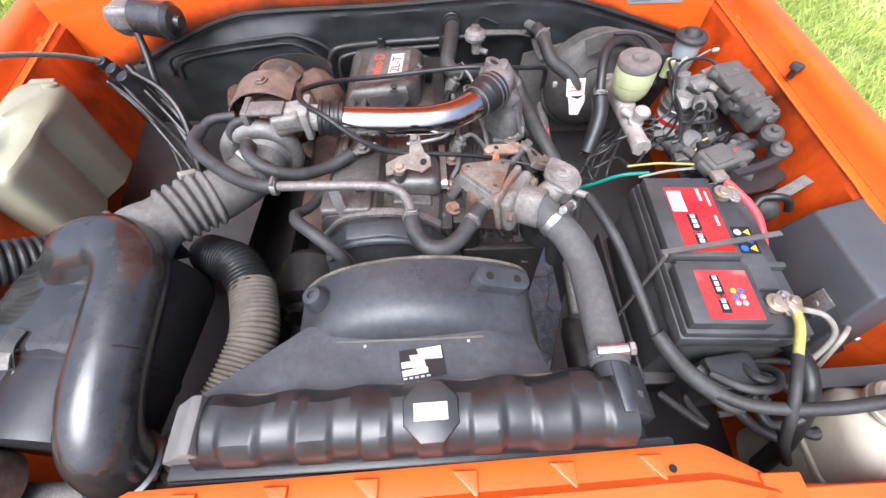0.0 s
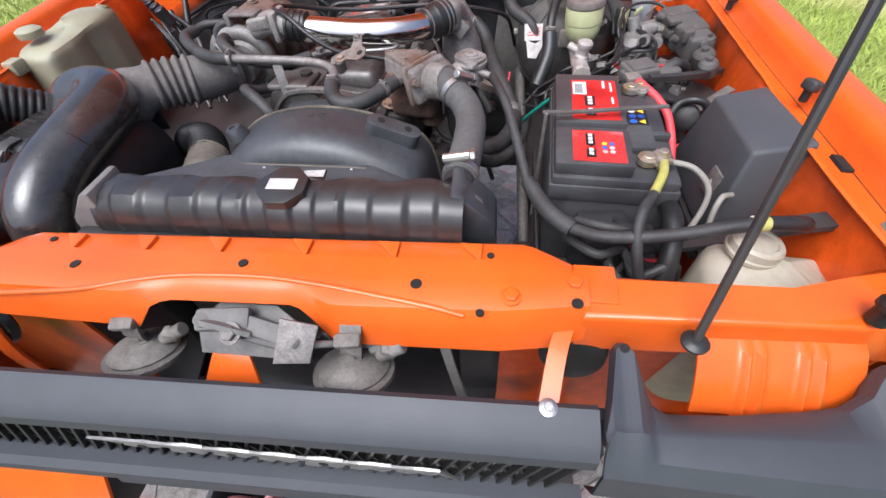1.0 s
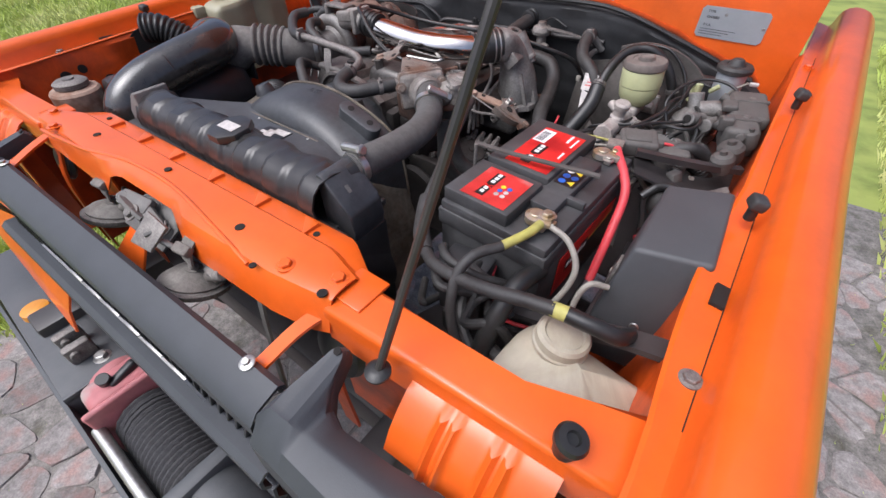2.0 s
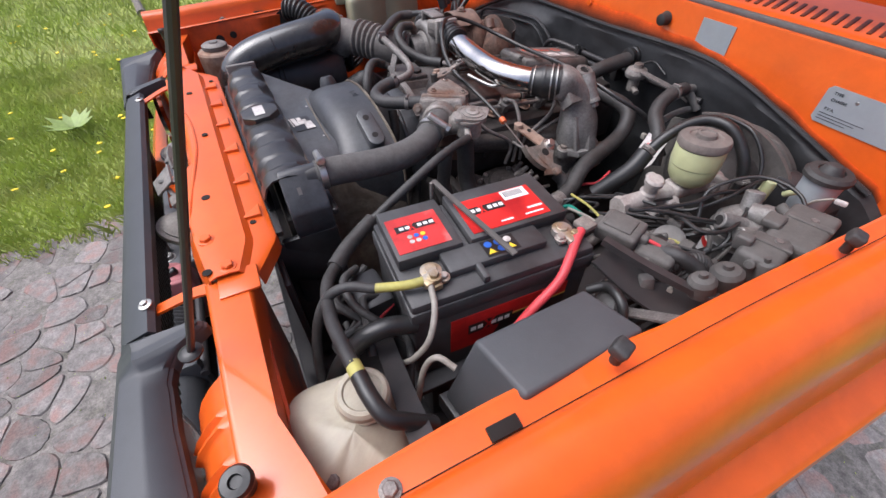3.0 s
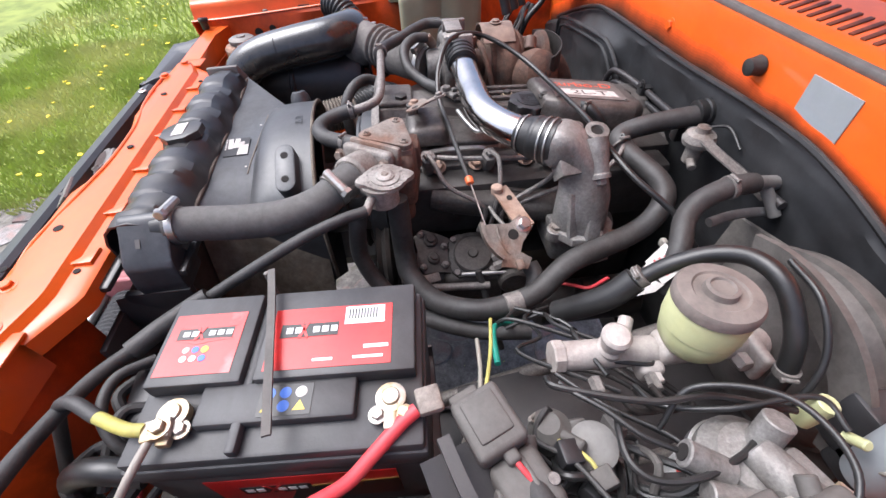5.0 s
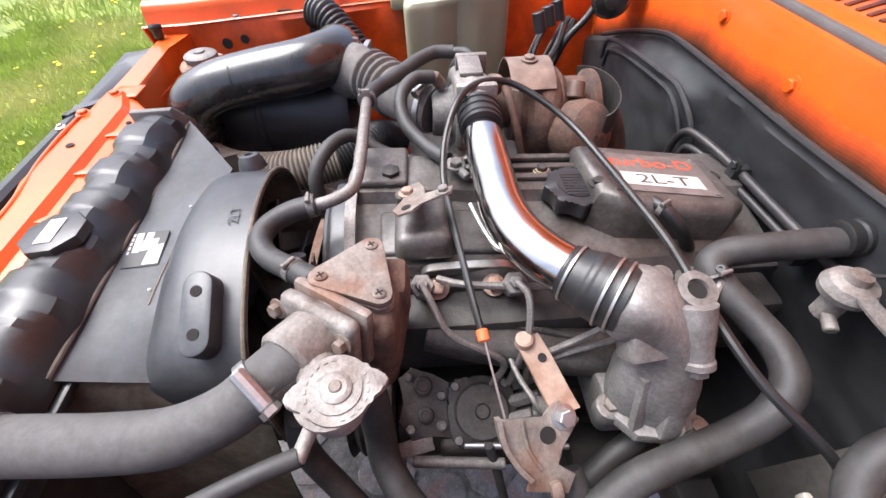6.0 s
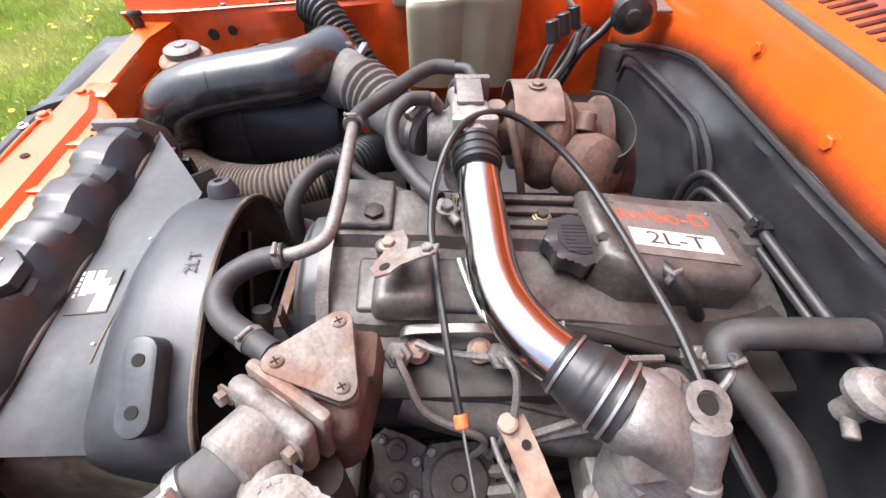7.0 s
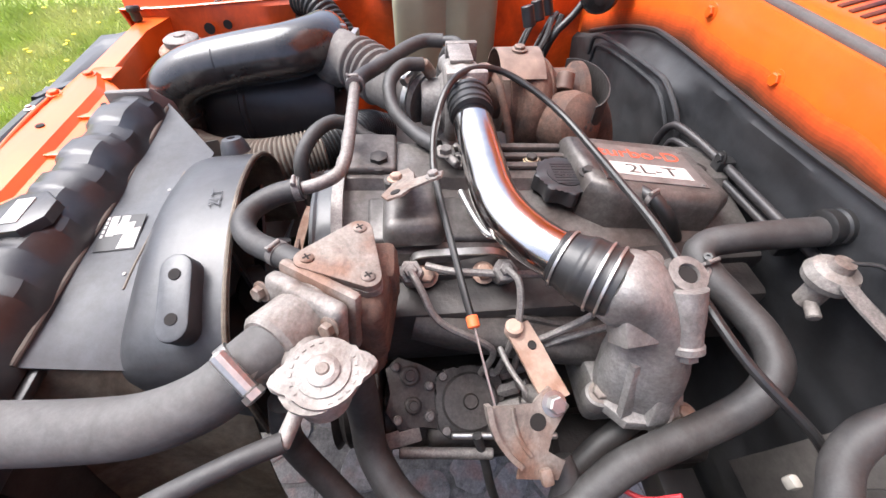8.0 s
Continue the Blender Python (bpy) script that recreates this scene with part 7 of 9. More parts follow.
part("tension_bracket", strip([(-0.13, 0.378, 1.07), (-0.118, 0.374, 1.05), (-0.113, 0.372, 1.01)], 0.014, 0.003), RUST_PLATE, eng)
part("tension_bracket", strip([(0.022, 0.378, 1.085), (0.02, 0.374, 1.06), (0.017, 0.372, 1.02)], 0.014, 0.003), RUST_PLATE, eng)
part("front_strip", strip([(-0.13, 0.365, 1.025), (-0.06, 0.362, 1.035), (0.02, 0.362, 1.04)], 0.012, 0.003), RUST_BROWN, eng)
part("pulley", lathe([(0.03, 0), (0.085, 0.004), (0.09, 0.01), (0.08, 0.02), (0.09, 0.03), (0.085, 0.036), (0.03, 0.04)], align((-0.04, 0.40, 0.90), (-0.04, 0.3, 0.90))[0], 40), IRON, eng)
part("alternator", add(lathe([(0.045, 0), (0.062, 0.008), (0.065, 0.03), (0.065, 0.10), (0.055, 0.115), (0.02, 0.12)], align((-0.26, 0.40, 0.83), (-0.26, 0.54, 0.83))[0], 28), lathe([(0.02, -0.03), (0.04, -0.028), (0.035, -0.018), (0.04, -0.008), (0.02, -0.006)], align((-0.26, 0.40, 0.83), (-0.26, 0.54, 0.83))[0], 24)), IRON, eng, "dusty alternator")
part("lower_block", add(box((-0.04, 0.66, 0.66), (0.20, 0.60, 0.16), 0.03, seg=3), box((0.085, 0.66, 0.80), (0.09, 0.42, 0.16), 0.02), rod((0.13, 0.62, 0.72), (0.13, 0.86, 0.72), 0.05, 20, 0.006)), IRON, eng, "oily engine block side and sump")
part("starter", add(rod((0.19, 0.70, 0.78), (0.19, 0.92, 0.78), 0.045, 22, 0.008), rod((0.215, 0.78, 0.84), (0.215, 0.90, 0.84), 0.026, 18, 0.004)), IRON, eng)
part("pump_bracket", box((0.16, 0.455, 0.86), (0.16, 0.02, 0.20), 0.006), IRON, eng)
part("lower_pulley", lathe([(0.03, 0), (0.07, 0.004), (0.075, 0.012), (0.066, 0.02), (0.075, 0.028), (0.03, 0.034)], align((0.12, 0.43, 0.88), (0.12, 0.3, 0.88))[0], 36), IRON, eng)
# injection side
part("head_side", box((0.075, 0.70, 0.99), (0.07, 0.50, 0.11), 0.01), IRON, eng)
for k, iy in enumerate((0.512, 0.62, 0.728, 0.836)):
    inj = part("injector", add(rod((0.052, iy, ez(iy, 1.035)), (0.078, iy, ez(iy, 1.085)), 0.011, 12), rod((0.070, iy, ez(iy, 1.070)), (0.082, iy, ez(iy, 1.093)), 0.0145, 6), rod((0.082, iy, ez(iy, 1.093)), (0.086, iy, ez(iy, 1.101)), 0.008, 6)), STEEL_DULL, eng)
    part("fuel_line", tube([(0.086, iy, ez(iy, 1.10)), (0.105, iy + 0.01, 1.09), (0.13, iy + 0.03 * (1 - k * 0.7), 1.06), (0.145, 0.60 + 0.02 * k, 1.02), (0.15, 0.59 + 0.02 * k, 0.97)], 0.0042, 8), STEEL_DULL, inj)
part("return_rail", tube([(0.06, 0.53, 1.075), (0.075, 0.57, 1.078), (0.08, 0.68, 1.07), (0.075, 0.80, 1.06)], 0.0045, 8), STEEL_DULL, eng)
part("steel_strap", strip([(0.046, 0.512, 1.068), (0.046, 0.523, 1.079), (0.045, 0.57, 1.079), (0.044, 0.612, 1.076), (0.043, 0.630, 1.066)], 0.011, 0.0025), STEEL, eng, "bright steel clip strip")
part("manifold", add(sweep(smooth_line([(0.088, 0.518, 1.020), (0.100, 0.56, 1.014), (0.112, 0.62, 1.008), (0.124, 0.69, 1.002), (0.13, 0.78, 0.99)], 6), [(0.034 * a, 0.022 * b) for a, b in bell(20, 3.0)]), tube([(0.078, 0.522, 1.040), (0.094, 0.575, 1.036), (0.108, 0.63, 1.030), (0.122, 0.69, 1.024)], 0.005, 8), tube([(0.108, 0.522, 1.018), (0.122, 0.575, 1.012), (0.134, 0.63, 1.006), (0.146, 0.69, 1.0)], 0.005, 8)), PUMP, eng, "grimy cast intake manifold with ribs")
for y in (0.56, 0.64, 0.72, 0.80):
    part("intake_runner", tube([(0.05, y, 0.985), (0.08, y, 0.995), (0.11, y + 0.01, 0.992)], 0.022, 14), PUMP, eng)
for y in (0.475, 0.53, 0.60, 0.69):
    part("bolt", hexbolt((0.06, y, 1.055), (0.4, 0, 1), 0.010, 0.01), RUST_BROWN, eng)
pump = part("injection_pump", add(rod((0.155, 0.46, 0.872), (0.155, 0.62, 0.872), 0.044, 28, 0.008), box((0.160, 0.575, 0.872), (0.10, 0.11, 0.08), 0.014, seg=3), rod((0.125, 0.645, 0.90), (0.225, 0.645, 0.90), 0.028, 20, 0.004)), PUMP, eng, "grimy grey injection pump")
cm = pose(0.166, 0.577, 0.926, 0, 24, 0)
cap_d = [((0.052 if k % 9 in (0, 8, 1) else 0.045) * math.cos(2 * math.pi * (k + 4.5) / 36), (0.052 if k % 9 in (0, 8, 1) else 0.045) * math.sin(2 * math.pi * (k + 4.5) / 36)) for k in range(36)]
lid = part("round_lid", add(prism(cap_d, -0.02, 0.004, cm, bev=0.002), lathe([(0.036, 0.004), (0.036, 0.009), (0.033, 0.012), (0.010, 0.013), (0.008, 0.017), (0.0, 0.017)], cm, 36)), PUMP, pump)
for a in (0.78, 2.36, 3.93, 5.50):
    part("screw", lathe([(0.0062, 0.004), (0.0062, 0.007), (0.005, 0.009), (0, 0.009)], cm @ pose(0.046 * math.cos(a), 0.046 * math.sin(a), 0), 12), STEEL_DULL, lid)
lm2 = pose(0.152, 0.508, 0.934, -6, 24, 0)
lev_p = part("governor_plate", prism([(-0.045, -0.020), (-0.030, -0.038), (0.0, -0.030), (0.020, -0.040), (0.046, -0.022), (0.040, 0.006), (0.048, 0.026), (0.020, 0.030), (0.004, 0.022), (-0.022, 0.032), (-0.034, 0.008)], -0.012, 0.0, lm2, bev=0.002), PUMP, pump)
for q, r in (((-0.020, -0.006), 0.013), ((0.016, -0.004), 0.011), ((0.030, 0.016), 0.007), ((-0.032, -0.024), 0.006), ((0.032, -0.024), 0.006), ((-0.006, 0.018), 0.006)):
    part("stud", add(lathe([(r, 0), (r, 0.006), (r * 0.8, 0.008), (r * 0.55, 0.008), (r * 0.5, 0.013), (0, 0.013)], lm2 @ pose(q[0], q[1], 0), 14)), PUMP if r > 0.008 else STEEL_DULL, lev_p)
part("link_arm", add(box(lm2 @ Vector((0.055, -0.030, -0.004)), (0.020, 0.070, 0.006), 0.002, rot=(0, 20, 12)), rod((0.215, 0.485, 0.905), (0.225, 0.60, 0.905), 0.007, 12)), STEEL_DULL, pump)
for k in range(4):
    part("union", add(rod((0.135 + 0.022 * k, 0.612, 0.925), (0.135 + 0.022 * k, 0.640, 0.94), 0.009, 6), rod((0.135 + 0.022 * k, 0.640, 0.94), (0.135 + 0.022 * k, 0.652, 0.947), 0.006, 12)), STEEL_DULL, pump)
part("rod", rod((0.205, 0.55, 0.92), (0.215, 0.68, 0.92), 0.004), STEEL, pump)
part("cable_tail", tube([(0.210, 0.580, 0.93), (0.228, 0.590, 0.89), (0.25, 0.60, 0.84), (0.27, 0.62, 0.76)], 0.006), RUBBER, pump)
wm = frame_of((0.235, 0.629, 1.037), (-0.003, 0.067, -0.010), (-0.036, -0.002, 0.024))
part("throttle_lever", prism([(-0.050, 0.017), (-0.046, -0.004), (-0.036, -0.024), (-0.020, -0.038), (-0.024, -0.050), (0.018, -0.055), (0.027, -0.038), (0.008, -0.028), (0.014, -0.012), (0.035, 0.013), (0.014, 0.033), (0.002, 0.024), (-0.004, 0.017)], -0.004, 0, wm, bev=0.001), RUST_PLATE, eng, "rust-stained throttle lever plate")
arc = [(-0.051, 0.019), (-0.048, 0.002), (-0.042, -0.013), (-0.032, -0.027), (-0.020, -0.038)]
part("quadrant", add(sweep(smooth_line([wm @ Vector((x, y, 0.001)) for x, y in arc], 6), [(-0.0025, -0.007), (0.0025, -0.007), (0.0025, 0.007), (-0.0025, 0.007)]), tube([wm @ Vector((x * 0.55 + 0.002, y * 0.8, 0.001)) for x, y in arc], 0.0022, 8), box(wm @ Vector((0.004, -0.049, 0.004)), (0.016, 0.012, 0.010), 0.003, rot=(0, 30, 10))), RUST_PLATE, eng, "rust-stained cable quadrant")
part("lever_hole", lathe([(0.0085, 0.0), (0.0085, 0.0008)], wm, 18), HOLE, eng)
part("lever_bolt", hexbolt(wm @ Vector((0.018, 0.016, 0.0)), wm.to_3x3() @ Vector((0, 0, 1)), 0.009, 0.011), STEEL, eng)
part("lever_shaft", rod(wm @ Vector((0.018, 0.016, 0.0)), wm @ Vector((0.018, 0.016, -0.06)), 0.010, 16), STEEL_DULL, eng)
part("lever_stay", add(strip([(0.134, 0.626, 1.050), (0.160, 0.637, 1.043), (0.190, 0.648, 1.034), (0.213, 0.656, 1.030)], 0.030, 0.004), lathe([(0.010, 0), (0.010, 0.012), (0.007, 0.014)], pose(0.139, 0.622, 1.046), 14)), RUST_BROWN, eng)
part("stay_hole", lathe([(0.005, 0), (0.005, 0.0008)], align((0.157, 0.6395, 1.0465), (0.18, 0.64, 1.13))[0], 12), HOLE, eng)
part("stay_link", tube([(0.12, 0.605, 1.02), (0.16, 0.615, 1.015), (0.19, 0.628, 1.012), (0.20, 0.635, 1.0)], 0.0035, 8), STEEL_DULL, eng)

# intake elbow behind the chrome pipe
eline = smooth_line([(0.148, 0.700, 1.142), (0.159, 0.720, 1.136), (0.169, 0.738, 1.115), (0.176, 0.750, 1.085), (0.181, 0.756, 1.050), (0.183, 0.758, 1.002)], 8)
elbow = part("intake_elbow", sweep(eline, [(0.030 * a, 0.030 * b) for a, b in bell()], scales=[1.02, 1.05, 1.08, 1.10, 1.12, 1.13, 1.13, 1.12, 1.10, 1.08, 1.06, 1.05, 1.04, 1.03, 1.02, 1.02, 1.02, 1.02, 1.03, 1.05, 1.07, 1.09, 1.12, 1.15, 1.18, 1.2, 1.23, 1.26, 1.29, 1.32, 1.34, 1.36, 1.38, 1.40, 1.41, 1.42, 1.43, 1.43, 1.43, 1.43, 1.43]), ALU, eng, "cast aluminium intake elbow")
part("flange", prism([(0.055, -0.03), (0.060, 0.0), (0.052, 0.034), (0.02, 0.052), (-0.03, 0.050), (-0.052, 0.02), (-0.052, -0.025), (-0.02, -0.052), (0.03, -0.050)], 0, 0.014, pose(0.180, 0.760, 0.990, 0, -4, 0), bev=0.004), ALU, elbow)
part("port_boss", lathe([(0.021, -0.050), (0.0165, -0.012), (0.0175, -0.008), (0.0180, 0.0), (0.010, 0.001), (0.0090, -0.004), (0, -0.005)], align((0.156, 0.765, 1.158), (0.176, 0.765, 1.23))[0], 24), ALU, elbow)
part("port_hole", lathe([(0.0085, 0), (0.0085, 0.001)], align((0.1561, 0.7650, 1.1555), (0.176, 0.765, 1.23))[0], 16), HOLE, elbow)
part("port_boss", lathe([(0.013, -0.03), (0.0105, 0.0), (0.009, 0.003), (0.0, 0.004)], align((0.136, 0.741, 1.156), (0.142, 0.745, 1.20))[0], 16), ALU, elbow)
part("web", box((0.155, 0.748, 1.128), (0.045, 0.045, 0.034), 0.012, rot=(20, 10, 25), seg=3), ALU, elbow)
part("cast_lug", prism([(-0.017, -0.014), (0.017, -0.014), (0.017, 0.018), (-0.012, 0.018), (-0.017, 0.008)], -0.03, 0.004, frame_of((0.191, 0.719, 1.123), (-0.1, 1, 0.0), (-0.75, 0, 0.66)), bev=0.003), ALU, elbow)
side_pipe = part("side_pipe", lathe([(0.018, -0.03), (0.016, 0.0), (0.0145, 0.008), (0.0140, 0.022), (0.0155, 0.024), (0.0155, 0.030), (0.010, 0.031)], align((0.186, 0.762, 1.128), (0.214, 0.765, 1.092))[0], 22), ALU, elbow)
part("plug", lathe([(0.010, 0), (0.010, 0.008), (0.007, 0.010)], align((0.2050, 0.764, 1.1038), (0.233, 0.767, 1.068))[0], 6), ALU, side_pipe)
part("rib", prism([(-0.012, -0.045), (0.012, -0.045), (0.007, 0.045), (-0.007, 0.045)], 0, 0.010, frame_of((0.216, 0.762, 1.045), (0, 1, 0), (-0.35, 0, 1)), bev=0.004), ALU, elbow)
part("rib", prism([(-0.008, -0.040), (0.008, -0.040), (0.005, 0.040), (-0.005, 0.040)], 0, 0.008, frame_of((0.210, 0.728, 1.040), (-0.3, 1, 0), (-0.3, 0, 1)), bev=0.003), ALU, elbow)
part("lower_housing", add(box((0.155, 0.76, 0.957), (0.10, 0.10, 0.07), 0.015, seg=3), rod((0.155, 0.72, 0.962), (0.155, 0.81, 0.962), 0.036, 20, 0.006)), ALU, elbow)
for q in ((0.199, 0.713, 1.000), (0.228, 0.798, 0.998), (0.142, 0.716, 1.000)):
    part("bolt_pad", lathe([(0.016, -0.014), (0.015, 0.003), (0.012, 0.005)], pose(*q), 20), ALU, elbow)
    part("bolt", hexbolt((q[0], q[1], q[2] + 0.005), (0.05, 0, 1), 0.0085, 0.007), RUST_PLATE, elbow)
part("tongue", add(strip([(0.208, 0.764, 1.012), (0.222, 0.770, 1.004), (0.236, 0.774, 0.990), (0.250, 0.776, 0.968)], 0.030, 0.008), rod((0.225, 0.770, 0.998), (0.229, 0.770, 1.014), 0.011, 16)), ALU, elbow)

chrome = thing("intercooler_pipe", (0.0, 0.62, 1.11), "polished chrome intake pipe curving across the engine", "pipe")
cp = [(-0.135, 0.604, 1.153), (-0.10, 0.605, 1.150), (-0.04, 0.608, 1.144), (0.015, 0.611, 1.142), (0.055, 0.621, 1.141), (0.088, 0.641, 1.139), (0.110, 0.663, 1.137), (0.126, 0.682, 1.136)]
part("pipe", tube(cp, 0.0262, 36, 10), CHROME, chrome)
cline = smooth_line([(0.108, 0.661, 1.137), (0.122, 0.676, 1.137), (0.138, 0.693, 1.138), (0.152, 0.709, 1.139)], 14)
cpl = part("silicone_coupler", sweep(cline, ring(0.0285, 36), scales=[1.0 + 0.22 * (0.5 - 0.5 * math.cos(min(1, i / 26) * math.pi)) + (0.04 if i in (3, 4, 5, 6) else 0) + (0.03 if 17 < i < 22 else 0) + (0.025 if i in (28, 29, 30, 35, 36, 37) else 0) for i in range(43)]), RUBBER_DARK, chrome, "black rubber coupler with ring clamps")
for i, r in ((5, 0.0300), (29, 0.0358), (36, 0.0360)):
    part("ring_clamp", lathe([(r - 0.001, -0.0016), (r + 0.0012, -0.0012), (r + 0.0012, 0.0012), (r - 0.001, 0.0016)], align(cline[i], cline[i + 1])[0], 36), STEEL, cpl)
part("silicone_coupler", sweep(smooth_line([(-0.170, 0.603, 1.163), (-0.15, 0.6035, 1.160), (-0.128, 0.604, 1.1575)], 12), ring(0.0288, 28), scales=[1.0 + (0.07 if i % 8 in (1, 2, 3, 4) else 0) for i in range(25)]), RUBBER_DARK, chrome, "black rubber coupler")
part("side_pipe", tube([(-0.02, 0.578, 1.118), (0.02, 0.588, 1.116), (0.05, 0.60, 1.115), (0.062, 0.612, 1.12)], 0.004), STEEL, chrome)

turbo = thing("turbocharger", (-0.28, 0.66, 0.98), "rusty turbocharger with heat shields", "turbocharger")
tax = Vector((-0.03, 1, -0.02)).normalized()
tm, _ = align((-0.285, 0.60, 1.095), Vector((-0.285, 0.60, 1.095)) + tax)
comp = []
for k in range(40):
    a = 2 * math.pi * k / 39
    rr = 0.052 + 0.016 * k / 39
    comp.append(tm @ Vector((rr * math.cos(a + 2.2), -rr * math.sin(a + 2.2), -0.01)))
part("compressor_housing", add(sweep(comp, ring(0.022, 14), scales=[0.6 + 0.45 * k / 39 for k in range(40)]), lathe([(0.035, -0.06), (0.038, -0.055), (0.04, -0.03), (0.055, -0.015), (0.058, 0.012), (0.03, 0.02)], tm, 28)), ALU, turbo, "cast aluminium compressor housing")
part("outlet", add(tube([(-0.245, 0.598, 1.155), (-0.21, 0.60, 1.166), (-0.165, 0.603, 1.163)], 0.023, 18), box((-0.222, 0.600, 1.172), (0.05, 0.05, 0.026), 0.006, rot=(0, -10, 0), seg=3), box((-0.188, 0.603, 1.165), (0.014, 0.06, 0.056), 0.005)), ALU_PALE, turbo, "pale cast outlet with flange")
part("centre_section", lathe([(0.05, 0.02), (0.052, 0.03), (0.032, 0.045), (0.03, 0.075), (0.055, 0.085), (0.056, 0.095)], tm, 28), RUST, turbo)
turb = []
for k in range(40):
    a = 2 * math.pi * k / 39
    rr = 0.05 + 0.014 * k / 39
    turb.append(tm @ Vector((rr * math.cos(a + 0.6), rr * math.sin(a + 0.6), 0.125)))
part("turbine_housing", add(sweep(turb, ring(0.032, 16), scales=[0.7 + 0.35 * k / 39 for k in range(40)]), lathe([(0.05, 0.09), (0.065, 0.10), (0.066, 0.15), (0.05, 0.165), (0.05, 0.20), (0.06, 0.205), (0.06, 0.215)], tm, 28)), RUST, turbo, "heavily rusted turbine housing")
part("heat_shield", thicken(surface(lambda a, v: Vector((-0.29 + 0.082 * math.sin(a), 0.665 + 0.07 * v, 1.092 + 0.084 * math.cos(a))), frange(radians(-78), radians(42), 18), [0, 0.5, 1]), 0.002), SHIELD, turbo, "brown heat shield strap over the turbo")
part("turbine_cover", lathe([(0.0, -0.050), (0.028, -0.045), (0.044, -0.030), (0.050, -0.010), (0.051, 0.012), (0.045, 0.032), (0.028, 0.046), (0.0, 0.05)], align((-0.215, 0.775, 1.088), (-0.12, 0.83, 1.14))[0], 30), RUST, turbo, "pitted rusty turbine cover")
random.seed(44)
for k in range(26):
    w = Vector((random.uniform(0.2, 1.0), random.uniform(-0.9, 0.8), random.uniform(0.0, 1.0))).normalized()
    q = Vector((-0.215, 0.775, 1.088)) + w * 0.0496
    part("rust_pit", lathe([(random.uniform(0.0018, 0.004), 0), (0.0015, 0.0006), (0, 0.0006)], align(q, q + w)[0], 8), IRON, turbo)
part("band_clamp", lathe([(0.048, -0.006), (0.052, -0.005), (0.052, 0.005), (0.048, 0.006)], tm @ pose(0, 0, 0.078), 30), SHIELD, turbo)
part("shield_bolt", hexbolt((-0.29, 0.70, 1.178), (0, 0, 1), 0.009, 0.006), SHIELD, turbo)
part("heat_shield", thicken(surface(lambda a, v: Vector((-0.262 + 0.085 * math.sin(a), 0.795 + 0.045 * math.cos(a), 1.03 + 0.105 * v + 0.012 * math.cos(a))), frange(radians(-80), radians(85), 16), [0, 0.5, 1]), 0.002), IRON, turbo, "dark curved heat shield")
part("exhaust", tube([(-0.30, 0.80, 1.08), (-0.305, 0.84, 1.06), (-0.30, 0.87, 0.99), (-0.29, 0.88, 0.85)], 0.042, 18), RUST, turbo)
part("exhaust_manifold", add(box((-0.20, 0.68, 1.00), (0.07, 0.40, 0.06), 0.02, seg=3), *[tube([(-0.15, y, 1.01), (-0.18, y, 1.015), (-0.21, y, 1.0)], 0.026, 12) for y in (0.54, 0.63, 0.74, 0.83)]), RUST, turbo)
part("oil_line", tube([(-0.262, 0.655, 1.15), (-0.225, 0.66, 1.145), (-0.19, 0.67, 1.11), (-0.175, 0.68, 1.06)], 0.006), RUST, turbo)
part("knob", rod((-0.262, 0.64, 1.14), (-0.262, 0.64, 1.165), 0.014, 14), SHIELD, turbo)
part("knob", rod((-0.245, 0.77, 1.13), (-0.262, 0.775, 1.15), 0.014), SHIELD, turbo)

bel = thing("intake_bellows", (-0.40, 0.46, 1.06), "dusty rubber intake bellows from air filter to turbo", "hose")
part("bellows", sweep(smooth_line([(-0.462, 0.372, 1.098), (-0.445, 0.385, 1.105), (-0.425, 0.405, 1.113), (-0.395, 0.434, 1.114)], 6), ring(0.050, 26), scales=[0.84 + 0.2 * math.sin(math.pi * min(1.0, i / 15)) for i in range(19)]), BELLOWS, bel)
part("folds", ribbed([(-0.405, 0.425, 1.115), (-0.375, 0.455, 1.110), (-0.345, 0.480, 1.104)], 0.049, 0.016, 0.17, 24, 20), BELLOWS, bel)
part("sleeve", tube([(-0.350, 0.476, 1.105), (-0.318, 0.510, 1.10), (-0.292, 0.545, 1.097)], 0.044, 24, ends=(1, 0.92)), BELLOWS, bel)
clamp((-0.437, 0.392, 1.109), (0.6, 0.7, 0.2), 0.0475, bel, side=(-0.3, 0.2, 1))
clamp((-0.300, 0.535, 1.098), (0.6, 0.75, 0), 0.0415, bel, side=(0.3, 0, 1))

air = thing("air_filter", (-0.50, 0.25, 0.88), "black plastic air filter canister with a glossy intake duct", "air filter")
am, _ = align((-0.50, 0.10, 1.005), (-0.475, 0.40, 1.005))
part("canister", lathe([(0.08, 0), (0.10, 0.004), (0.104, 0.02), (0.104, 0.10), (0.107, 0.103), (0.107, 0.112), (0.104, 0.115), (0.104, 0.27), (0.098, 0.285), (0.05, 0.29)], am, 44), BLACK, air, "black round filter canister")
part("lid_box", add(box((-0.52, 0.305, 1.075), (0.19, 0.20, 0.075), 0.02, rot=(0, -4, -5), seg=4), box((-0.52, 0.175, 1.055), (0.20, 0.08, 0.06), 0.018, rot=(0, -4, -5), seg=4)), BLACK_GLOSS, air)
part("lid_seam", box((-0.525, 0.213, 1.083), (0.20, 0.008, 0.012), 0.003, rot=(0, -4, -5)), BLACK, air)
